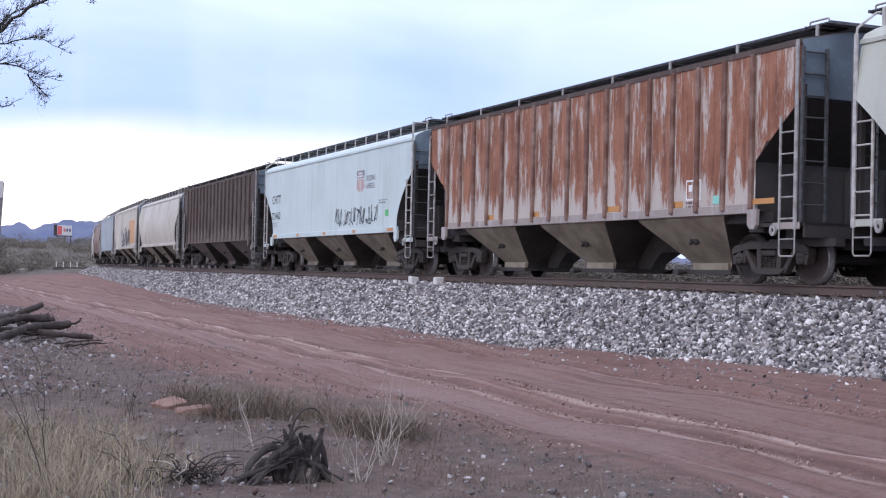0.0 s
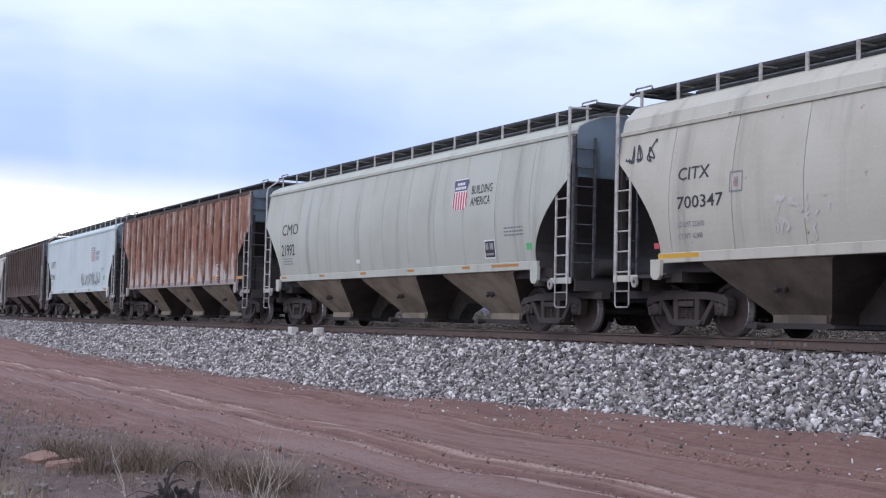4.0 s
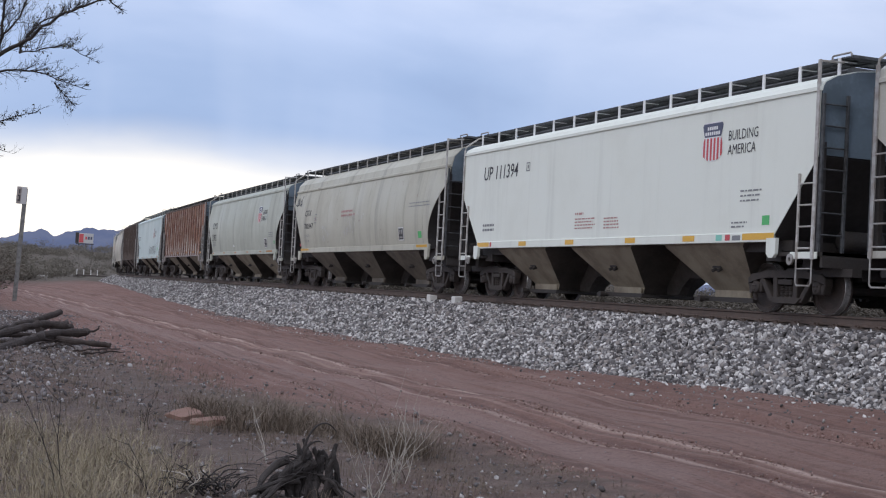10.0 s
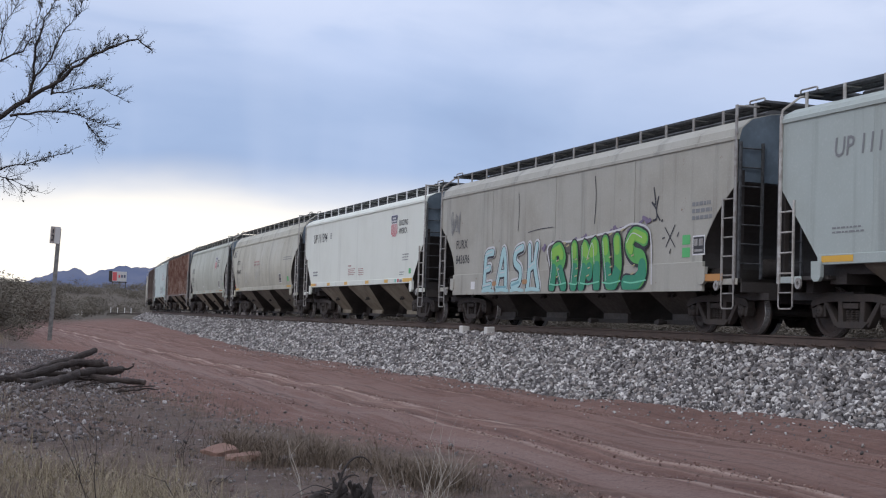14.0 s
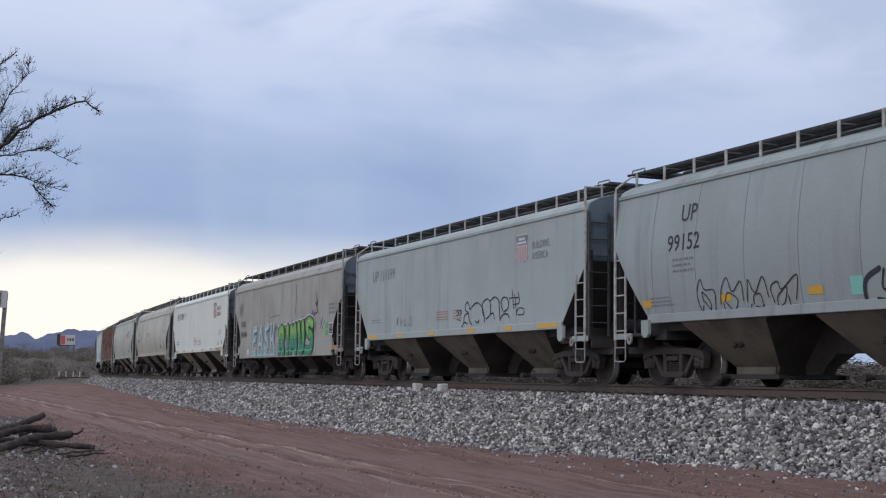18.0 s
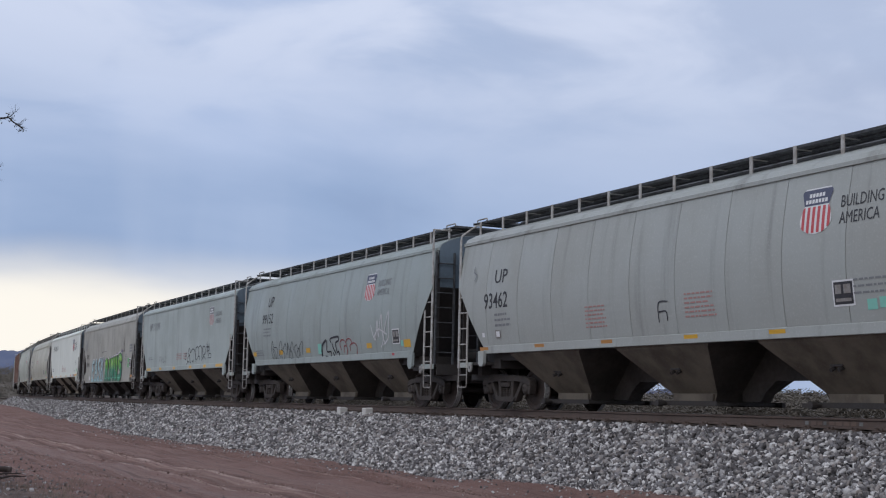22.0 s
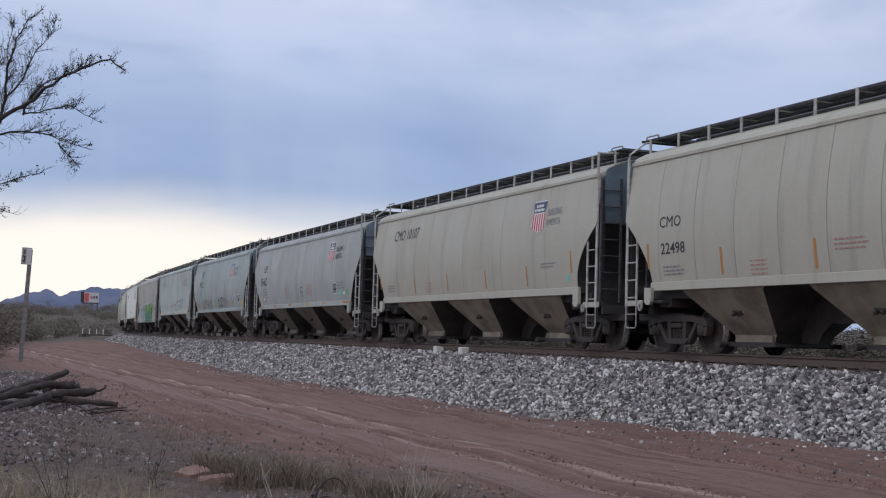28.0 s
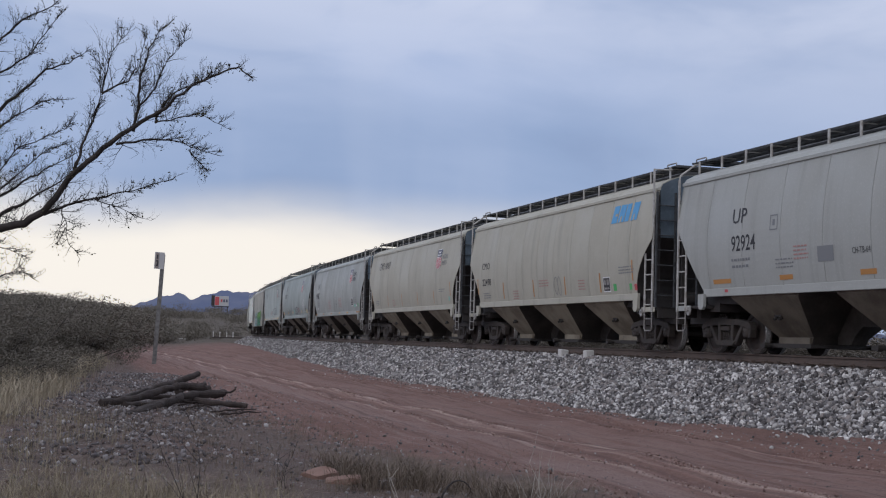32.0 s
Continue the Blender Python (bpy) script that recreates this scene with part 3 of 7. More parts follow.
def build_bearing(bm):
    tube(bm, [(-0.10, 0, 0), (-0.085, 0, 0), (0.09, 0, 0)], [0.075, 0.115, 0.115], 14)
    for k in range(3):
        a = 2.1 * k + 0.5
        tube(bm, [(-0.118, 0.05 * math.cos(a), 0.05 * math.sin(a)), (-0.09, 0.05 * math.cos(a), 0.05 * math.sin(a))], 0.014, 6)


def build_side_frame(bm):
    """Cast truck side: arched top chord, dipping bottom chord, two columns, jaws over the bearings."""
    top = [(-1.12, 0.50), (-1.12, 0.62), (-1.02, 0.70), (-0.80, 0.72), (-0.55, 0.76), (0.55, 0.76), (0.80, 0.72), (1.02, 0.70), (1.12, 0.62), (1.12, 0.50)]
    low = [(1.02, 0.56), (0.80, 0.60), (0.52, 0.63), (-0.52, 0.63), (-0.80, 0.60), (-1.02, 0.56)]
    prism(bm, top + low, -0.09, 0.09)
    prism(bm, [(-1.12, 0.52), (-1.00, 0.52), (-0.99, 0.34), (-1.07, 0.34)], -0.08, 0.08)
    prism(bm, [(1.00, 0.52), (1.12, 0.52), (1.07, 0.34), (0.99, 0.34)], -0.08, 0.08)
    for k in (-1, 1):
        prism(bm, [(k * 0.78, 0.62), (k * 0.66, 0.62), (k * 0.34, 0.22), (k * 0.46, 0.18)], -0.075, 0.075)
        prism(bm, [(k * 0.36, 0.64), (k * 0.24, 0.64), (k * 0.22, 0.26), (k * 0.34, 0.26)], -0.085, 0.085)
        prism(bm, [(k * 0.80, 0.60), (k * 0.72, 0.60), (k * 0.74, 0.36), (k * 0.80, 0.36)], -0.06, 0.06)
    prism(bm, [(-0.48, 0.27), (-0.34, 0.16), (0.34, 0.16), (0.48, 0.27), (0.34, 0.28), (-0.34, 0.28)], -0.10, 0.10)


def build_spring(bm):
    pts = [(0.055 * math.cos(k * 0.9), 0.055 * math.sin(k * 0.9), k * 0.0062) for k in range(36)]
    tube(bm, pts, 0.016, 5)


def build_bolster(bm):
    sec = lambda y, h: [(y, -0.20, 0.50), (y, 0.20, 0.50), (y, 0.20, 0.50 + h), (y, -0.20, 0.50 + h)]
    loft(bm, [sec(-1.10, 0.10), sec(-0.85, 0.13), sec(-0.3, 0.26), sec(0.3, 0.26), sec(0.85, 0.13), sec(1.10, 0.10)])


def build_brake_beam(bm):
    for y in (-0.36, 0.36):
        tube(bm, [(-0.85, y, 0.36), (0.85, y, 0.36)], 0.035, 6)
        for x in (-0.74, 0.74):
            box(bm, x - 0.05, x + 0.05, y + (0.03 if y > 0 else -0.09), y + (0.09 if y > 0 else -0.03), 0.24, 0.50)


WHEELSETS = []


def add_truck(car, y):
    truck = hang("truck", shared("bolster", build_bolster, M["cast"], 0.012), car, "", pose(0, y, 0))
    for x in (-1.0, 1.0):
        hang("side_frame", shared("side_frame", build_side_frame, M["cast"], 0.012), truck, "", pose(x, 0, 0))
        for k in (-0.13, 0.0, 0.13):
            hang("spring", shared("spring", build_spring, M["cast"]), truck, "", pose(x, k, 0.27))
        for k in (-AXLE, AXLE):
            hang("bearing_cap", shared("bearing", build_bearing, M["cast"], 0.0, True), truck, "", pose(x, k, WHEEL_R, 0, 0, 0 if x < 0 else 180))
    hang("brake_beam", shared("brake_beam", build_brake_beam, M["steel_dark"]), truck)
    for k in (-AXLE, AXLE):
        axle = hang("wheelset", shared("axle", build_axle, M["cast"]), car, "axle with two worn steel wheels", pose(0, y + k, WHEEL_R))
        for x in (-GAUGE, GAUGE):
            hang("wheel", wheel_mesh(), axle, "", pose(x, 0, 0, 0, 0, 0 if x < 0 else 180))
        WHEELSETS.append((axle, y + k))


def wheel_mesh():
    """Wheel with a dull plate and a bright rim."""
    if "wheel" not in SHARED:
        bm = bmesh.new()
        build_wheel(bm)
        dull = len(bm.faces)
        build_rim(bm)
        bm.faces.ensure_lookup_table()
        for f in bm.faces[dull:]:
            f.material_index = 1
        SHARED["wheel"] = finish(bm, "wheel", M["wheel"])
        SHARED["wheel"].materials.append(M["tread"])
    return SHARED["wheel"]


# lettering and marks, on the side that faces the camera
def onto_side(me, c, y, z, lift):
    for v in me.vertices:
        zz = z + v.co.y
        v.co = (-half_width(c["kind"], zz, c["eave"]) - lift - v.co.z, y - v.co.x, zz)


def letters(car, c, text, y, z, size, mat="ink", squeeze=0.8, name="lettering", slant=0.0):
    cu = bpy.data.curves.new(name, "FONT")
    cu.body, cu.size, cu.resolution_u, cu.shear, cu.offset = text, size, 2, slant, 0.008 * size if size > 0.2 and not set(text) & set("MWN") else 0.0
    tmp = bpy.data.objects.new(name, cu)
    scene.collection.objects.link(tmp)
    bpy.context.view_layer.update()
    me = bpy.data.meshes.new_from_object(tmp.evaluated_get(bpy.context.evaluated_depsgraph_get()))
    bpy.data.objects.remove(tmp)
    if size > 0.35 and squeeze < 0.86:
        squeeze *= 1.4
    for v in me.vertices:
        v.co.x *= squeeze
    onto_side(me, c, y, z, 0.007)
    me.materials.clear()
    me.materials.append(M[mat])
    me.name = name
    return hang(name, me, car)


def plate(car, c, name, y, z, w, h, mat, lift=0.006, slant=0.0):
    """A thin mark on the side: y is its edge towards the front of the train, z its foot."""
    bm = bmesh.new()
    n = max(1, int(h / 0.15))
    for k in range(n):
        a, b = h * k / n, h * (k + 1) / n
        bm.faces.new([bm.verts.new((p, q, 0)) for p, q in ((slant * a, a), (w + slant * a, a), (w + slant * b, b), (slant * b, b))])
    bmesh.ops.remove_doubles(bm, verts=bm.verts, dist=1e-5)
    me = finish(bm, name, M[mat] if isinstance(mat, str) else mat)
    onto_side(me, c, y, z, lift)
    return hang(name, me, car)


def text_bars(car, c, y, z, w, rows, mat="ink_soft", pitch=0.075, h=0.03):
    """Small lines of stencil too fine to read: broken bars."""
    bm = bmesh.new()
    for r in range(rows):
        x = 0.0
        end = w * random.uniform(0.75, 1.0)
        while x < end:
            k = random.uniform(0.05, 0.16)
            bm.faces.new([bm.verts.new((p, q - r * pitch, 0)) for p, q in ((x, 0), (min(x + k, end), 0), (min(x + k, end), h), (x, h))])
            x += k + 0.03
    me = finish(bm, "stencil", M[mat])
    onto_side(me, c, y, z, 0.0065)
    ob = hang("stencil", me, car)
    ob["kind"] = "stuff"
    return ob


def shield(car, c, y, z, w, h, fade=0):
    """Striped road shield: navy head over red and white stripes."""
    base = []
    for k in range(33):
        q = k / 32
        if q < 0.30:
            r = 0.48 * math.sqrt(max(0.0, 1 - (1 - q / 0.30) ** 2))
        elif q < 0.62:
            r = 0.48 - 0.11 * ((q - 0.30) / 0.32) ** 1.5
        elif q < 0.92:
            r = 0.37 + 0.10 * (q - 0.62) / 0.30
        else:
            r = 0.47 - 0.10 * (q - 0.92) / 0.08
        base.append((q, max(r, 0.03)))

    def band(x0, x1, q0, q1, mat, lift, name):
        bm = bmesh.new()
        rows = [(q, r) for q, r in base if q0 - 1e-6 <= q <= q1 + 1e-6]
        prev = None
        for q, r in rows:
            a, b = max(x0, -r), min(x1, r)
            if b - a < 0.01:
                prev = None
                continue
            cur = (bm.verts.new((w * (0.5 + a), h * q, 0)), bm.verts.new((w * (0.5 + b), h * q, 0)))
            if prev:
                bm.faces.new((prev[0], prev[1], cur[1], cur[0]))
            prev = cur
        me = finish(bm, name, M[mat])
        onto_side(me, c, y, z, lift)
        hang(name, me, car)
    band(-1, 1, 0, 1, "white_mark" if not fade else "spray_white", 0.006, "shield")
    for k in range(6):
        x = -0.42 + k * 0.155
        band(x, x + 0.085, 0.02, 0.595, "red_mark" if not fade else "ink_red", 0.009, "shield_stripe")
    band(-0.46, 0.46, 0.62, 0.99, "navy_mark" if not fade else "ink_soft", 0.009, "shield_head")
    for q, n in ((0.67, 7), (0.80, 5)):
        for k in range(n):
            plate(car, c, "shield_mark", y - w * (0.5 + 0.098 * (k - n / 2)), z + h * q, w * 0.075, h * 0.085, "white_mark", 0.012)


def strokes(car, c, name, y, z, lines, width, mat, lift):
    """Spray lines as flat ribbons with round ends, each a part of its own."""
    made = None
    for row, line in enumerate(lines):
        pts = [Vector((p[0], p[1], 0)) for p in line]
        fine = []
        for i in range(len(pts) - 1):
            p0, p1, p2, p3 = pts[max(i - 1, 0)], pts[i], pts[i + 1], pts[min(i + 2, len(pts) - 1)]
            for k in range(6):
                t = k / 6
                fine.append(0.5 * ((2 * p1) + (p2 - p0) * t + (2 * p0 - 5 * p1 + 4 * p2 - p3) * t * t + (3 * p1 - p0 - 3 * p2 + p3) * t ** 3))
        fine.append(pts[-1])
        r = width / 2
        head, tail = (fine[0] - fine[1]).normalized(), (fine[-1] - fine[-2]).normalized()
        arc = (0.98, 0.8, 0.45)
        way = [(fine[0] + head * r * a, r * math.sqrt(1 - a * a)) for a in arc] + [(p, r) for p in fine] + [(fine[-1] + tail * r * a, r * math.sqrt(1 - a * a)) for a in reversed(arc)]
        bm = bmesh.new()
        prev = None
        for i, (p, w) in enumerate(way):
            d = way[min(i + 1, len(way) - 1)][0] - way[max(i - 1, 0)][0]
            d = d.normalized() if d.length > 1e-6 else Vector((1, 0, 0))
            nrm = Vector((-d.y, d.x, 0)) * w
            rise = Vector((0, 0, 0.00006 * i + 0.0005 * (row % 5)))
            cur = (bm.verts.new(p + nrm + rise), bm.verts.new(p - nrm + rise))
            if prev:
                bm.faces.new((prev[0], prev[1], cur[1], cur[0]))
            prev = cur
        me = finish(bm, name, M[mat])
        for v in me.vertices:
            v.co.y = max(v.co.y, SILL - z + 0.01 - c.get("deep", 0))
        onto_side(me, c, y, z, lift)
        made = hang(name, me, car)
    return made


def scrawl(n, w, h, seed, loops=3):
    """A row of hand-drawn looping marks."""
    rnd = random.Random(seed)
    out = []
    for k in range(n):
        x0 = w * k / n
        p = [(x0 + rnd.uniform(0, 0.5) * w / n, rnd.uniform(0, 0.3) * h)]
        for j in range(loops + 2):
            p.append((x0 + rnd.uniform(0.0, 1.0) * w / n, rnd.choice((rnd.uniform(0, 0.3), rnd.uniform(0.65, 1.0))) * h))
        out.append(p)
    return out


def car_base(c, label):
    """All the parts that every car has; returns the car."""
    car = tagged(new("hopper_car"), label, "railcar", "cars of the grain train")
    key = (c["kind"], c["L"], c["eave"], c["drop"], c["cut"], c["inset"], c["arc"])
    col, roofm = M[c["paint"]], M[c.get("roof", c["paint"])]
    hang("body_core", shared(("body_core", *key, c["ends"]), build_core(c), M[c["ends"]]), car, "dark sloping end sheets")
    hang("roof", shared(("roof", *key, c.get("roof", c["paint"])), build_roof(c), roofm, 0.0), car)
    edges = np.linspace(-c["L"] / 2, c["L"] / 2, c["seams"] + 2)
    for s in (-1, 1):
        for a, b in zip(edges, edges[1:]):
            hang("side_panel", shared(("side_panel", *key, round(a, 3), s, c["seams"], c["paint"]), build_panel(c, a, b, c["gap"], s), col), car)
        if c["kind"] == "rib":
            w = 1.545
            for y in np.linspace(-c["L"] / 2 + 1.30, c["L"] / 2 - 1.30, c["ribs"]):
                def rib(bm, s=s, w=w):
                    box(bm, min(s * w, s * (w + 0.075)), max(s * w, s * (w + 0.075)), -0.05, 0.05, SILL + 0.02, c["eave"])
                hang("rib", shared(("rib", s, c["eave"], c["paint"]), rib, M[c["rib_paint"]], 0.012), car, "", pose(0, y, 0))
                if c["paint"] == "p_rust":
                    def weld(bm, s=s, w=w):
                        box(bm, min(s * (w - 0.002), s * (w + 0.006)), max(s * (w - 0.002), s * (w + 0.006)), -0.085, -0.052, SILL + 0.02, c["eave"] - 0.05)
                    hang("rib_flange", shared(("rib_flange", s), weld, M["p_flange"]), car, "", pose(0, y, 0))
        # side sill
        e = end_y(c, SILL)
        wv = half_width(c["kind"], SILL + 0.07, c["eave"])

        def sill(bm, s=s, e=e, wv=wv):
            box(bm, min(s * (wv - 0.05), s * (wv + 0.022)), max(s * (wv - 0.05), s * (wv + 0.022)), -e - 0.05, e + 0.05, SILL - 0.045 - c.get("deep", 0), SILL + 0.13)
        hang("side_sill", shared(("side_sill", *key, s, c["paint"], c.get("deep", 0)), sill, M[c.get("sill", c["paint"])], 0.008), car)
        # corner stiles and ladders
        for end in (-1, 1):
            y = end * (c["L"] / 2 - 0.03)
            x = s * 1.60
            big = c["eave"] + c["drop"] + (0.55 if c["kind"] != "rib" else 0.1) - 0.93
            hang("corner_stile", shared(("corner_stile", big, c["bars"], s, end), build_corner_stile(big, s, end), M[c["bars"]]), car, "", pose(x, y, 0.93))
            small = c["cut"] - 1.2
            hang("ladder_stile", shared(("stile", small, c["bars"]), build_stile(small, 0.028), M[c["bars"]]), car, "", pose(x, y - end * 0.42, 0.93))
            hang("stirrup", shared(("stirrup", end), build_stirrup(end), M["grey_bar"]), car, "", pose(x, y, 0.93))
            z = 1.12
            while z < 0.93 + small:
                hang("rung", shared(("rung", c["bars"]), build_rung(0.42), M[c["bars"]]), car, "", pose(x, y - end * 0.21, z))
                z += 0.37
    for end in (-1, 1):
        hang("end_platform", shared(("platform", c["L"], end), build_platform(c, end), M["steel_dark"]), car)
        for s in (-1, 1):
            def step(bm, s=s):
                box(bm, s * 1.57 - 0.02, s * 1.57 + 0.02, -0.36, 0.36, 0.94, 1.06)
            hang("step_plate", shared(("step_plate", s, c.get("sill", c["paint"])), step, M[c.get("sill", c["paint"])], 0.01), car, "", pose(0, end * (c["L"] / 2 - 0.30), 0))
            hang("pulling_lug", shared("lug", build_lug, M["grey_bar"]), car, "", pose(s * 1.60, end * (c["L"] / 2 - 0.62), 0.93))
        for x in (-1.47, 1.47):
            hang("end_post", shared(("end_post", c["cut"]), build_end_post(c), M["steel_dark"]), car, "", pose(x, end * (c["L"] / 2 - 0.03), 0))
        if c["kind"] == "rib":
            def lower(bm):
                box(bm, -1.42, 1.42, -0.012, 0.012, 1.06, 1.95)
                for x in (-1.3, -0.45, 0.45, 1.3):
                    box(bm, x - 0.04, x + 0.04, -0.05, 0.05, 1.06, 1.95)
            hang("lower_bulkhead", shared("lower_bulkhead", lower, M["black_end"]), car, "lower end plate in a shade-black tone", pose(0, end * (c["L"] / 2 - 0.12), 0))
        hang("air_tank", shared("air_tank", build_air_tank, M["steel_dark"], 0.0, True), car, "", pose(0, end * (c["L"] / 2 - 0.75), 0))
        hang("end_sheet", shared(("end_sheet", c["kind"], c["eave"], c["drop"], c["cut"], c["end_paint"]), build_end_sheet(c), M[c["end_paint"]]), car, "smooth upper end sheet", pose(0, end * (c["L"] / 2 - 0.004), 0))
        for s in (-1, 1):
            hang("jack_pad", shared(("jack_pad", *key, end, s, c.get("sill", c["paint"])), build_jack_pad(c, end, s), M[c.get("sill", c["paint"])]), car)
        hang("coupler", shared(("coupler", c["L"], end), build_coupler(c, end), M["cast"], 0.0), car)
        hang("end_ladder", shared(("end_ladder", c["eave"]), build_end_ladder(c), M["grating"]), car, "", pose(-1.30, end * (c["L"] / 2 + 0.06), 0))
    e = end_y(c, SILL)

    def shear(bm):
        box(bm, -1.32, 1.32, -0.78, 0.78, 1.09, SILL - 0.004)
    for k in (-1, 1):
        hang("shear_plate", shared("shear_plate", shear, M["steel_dark"]), car, "", pose(0, k * (e - 0.52), 0))
    for end in (-1, 1):
        hang("stub_sill", shared(("stub_sill", c["L"], c["inset"], end), build_stub_sill(c, end), M["steel_dark"]), car)
    # hoppers
    for a, b in hopper_spans(c):
        m = pose(0, (a + b) / 2, 0)
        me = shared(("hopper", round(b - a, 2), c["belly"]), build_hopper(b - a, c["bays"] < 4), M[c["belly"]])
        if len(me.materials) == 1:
            # sheets facing along the train go black, shade put into their colour
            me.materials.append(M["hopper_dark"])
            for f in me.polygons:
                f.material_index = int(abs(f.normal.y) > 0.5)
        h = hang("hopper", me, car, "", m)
        hang("outlet_gate", shared(("outlet_gate", c["belly"]), build_gate, M["steel_dark"]), h)
        hang("gate_apron", shared(("gate_apron", c["belly"]), build_apron, M[c["belly"]]), h)
        hang("vibrator_bracket", shared("vibrator", build_vibrator, M["steel_dark"]), h)
    spans = hopper_spans(c)
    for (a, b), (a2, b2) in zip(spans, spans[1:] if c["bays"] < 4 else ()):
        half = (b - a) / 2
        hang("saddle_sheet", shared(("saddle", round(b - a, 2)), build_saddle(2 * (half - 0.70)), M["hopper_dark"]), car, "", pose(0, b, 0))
    for end in (-1, 1):
        hang("draft_rigging", shared("draft_rigging", build_rigging, M["steel_dark"]), car, "", pose(0, end * (c["L"] / 2 - 0.55), 0))
    # roof furniture
    top = c["eave"] + c["drop"] + (0.62 if c["kind"] != "rib" else 0.40)
    deck = c["eave"] + c["drop"] + (0.40 if c["kind"] != "rib" else 0.25)
    for s in (-1, 1):
        hang("running_board", shared(("running_board", c["L"]), build_board(c, 0.62), M["grating"]), car, "", pose(-1.12 if s < 0 else 0.50, 0, top))["kind"] = "stuff"
        n = int(c["L"] / (1.08 if c["kind"] != "rib" else 2.1)) + 1
        for y in np.linspace(-c["L"] / 2 + 0.12, c["L"] / 2 - 0.12, n):
            def post(bm, h=top - deck + 0.10):
                box(bm, -0.012, 0.012, -0.035, 0.035, -h, 0.0)
                box(bm, -0.012, 0.35, -0.025, 0.025, -0.06, -0.045)
            hang("board_post", shared(("board_post", round(top - deck, 3), c["posts"]), post, M[c["posts"]]), car, "", pose(s * 1.125, y, top, 0, 0, 0 if s < 0 else 180))
    for end in (-1, 1):
        hang("cross_board", shared("cross_board", build_cross_board, M["grating"]), car, "", pose(0, end * (c["L"] / 2 - 0.1), top + 0.006))["kind"] = "stuff"
        for x in (-1.08, 1.08):
            hang("grab_loop", shared("grab_loop", build_grab_loop, M["grey_bar"]), car, "", pose(x, end * (c["L"] / 2 - 0.12), top))
    hl = c["L"] - 1.6
    hang("trough_hatch", shared(("trough_hatch", hl), build_hatch(hl), M["hatch"]), car, "", pose(0, 0, deck - 0.02))
    for y in (-c["truck"], c["truck"]):
        add_truck(car, y)
    return car


for nm, rgb, g, s, r in (("p_cream", (0.50, 0.47, 0.40), 0.5, 0.6, 0.15), ("p_brown", (0.16, 0.085, 0.06), 0.4, 0.4, 0.3), ("p_bluegrey", (0.30, 0.36, 0.40), 0.4, 0.4, 0.1),
                         ("p_pale", (0.53, 0.63, 0.62), 0.25, 0.25, 0.0), ("p_grey", (0.45, 0.475, 0.405), 0.35, 0.5, 0.0), ("p_warm", (0.485, 0.478, 0.395), 0.5, 0.5, 0.08),
                         ("p_white", (0.76, 0.80, 0.73), 0.15, 0.15, 0.0), ("p_taupe", (0.405, 0.40, 0.35), 0.6, 0.65, 0.1), ("p_sage", (0.405, 0.465, 0.445), 0.3, 0.45, 0.0),
                         ("p_slate", (0.335, 0.385, 0.372), 0.35, 0.55, 0.0), ("p_stone", (0.38, 0.405, 0.385), 0.35, 0.55, 0.0), ("p_beige", (0.455, 0.442, 0.368), 0.3, 0.4, 0.0),
                         ("p_light", (0.39, 0.405, 0.385), 0.25, 0.3, 0.0)):
    M[nm] = paint("car_paint_" + nm[2:], rgb, g, s, r)
M["p_rust"] = rust_paint("rust_eaten_paint", (0.230, 0.092, 0.052), (0.33, 0.150, 0.090), (0.50, 0.465, 0.42), 0.9, (0.85625, 13.7))
M["p_dark"] = rust_paint("dark_brown_paint", (0.072, 0.053, 0.045), (0.100, 0.074, 0.062), (0.24, 0.20, 0.175), 0.35)
M["p_ribgrey"] = rust_paint("chalky_grey_primer", (0.36, 0.35, 0.34), (0.42, 0.41, 0.40), (0.24, 0.15, 0.11), 0.4)
M["p_ribdark"] = simple("dull_rusty_rib", (0.135, 0.064, 0.045), 0.8, 0, 0.3, 2.0, 0.2, (0.27, 0.185, 0.15))
M["p_flange"] = rust_paint("bare_primer_flange", (0.30, 0.20, 0.16), (0.36, 0.28, 0.24), (0.58, 0.54, 0.50), 0.95)
M["hatch"] = simple("dark_hatch_cover", (0.07, 0.072, 0.075), 0.7, 0.0, 0.3, 2.0, 0.1)


def spec(u0, u1, kind, eave, paint_name, seams=9, gap=0.004, cut=2.85, inset=1.25, arc=False, **more):
    return dict(mid=(u0 + u1) / 2, L=round(u0 - u1, 2), truck=max(TRUCK_Y, round((u0 - u1) / 2 - 1.42, 2)), kind=kind, eave=eave, paint=paint_name, seams=seams, gap=gap, cut=cut, inset=inset, arc=arc,
                **{**dict(drop=0.0, bays=3, belly="hopper", ends="black_end", end_paint="end_blue", bars="white_bar", posts="white_bar"), **more})


CARS = []


def place_car(c, label):
    car = car_base(c, label)
    CARS.append((car, c["mid"]))
    return car


def reflectors(car, c, mat="yellow", n=5):
    e = end_y(c, SILL)
    for k in range(n + 1):
        y = e - 0.15 - k * (2 * e - 0.9) / n
        w = 0.55 if k in (0, n) else 0.3
        plate(car, c, "reflector", y, SILL - 0.005, w, 0.10, mat, 0.028)


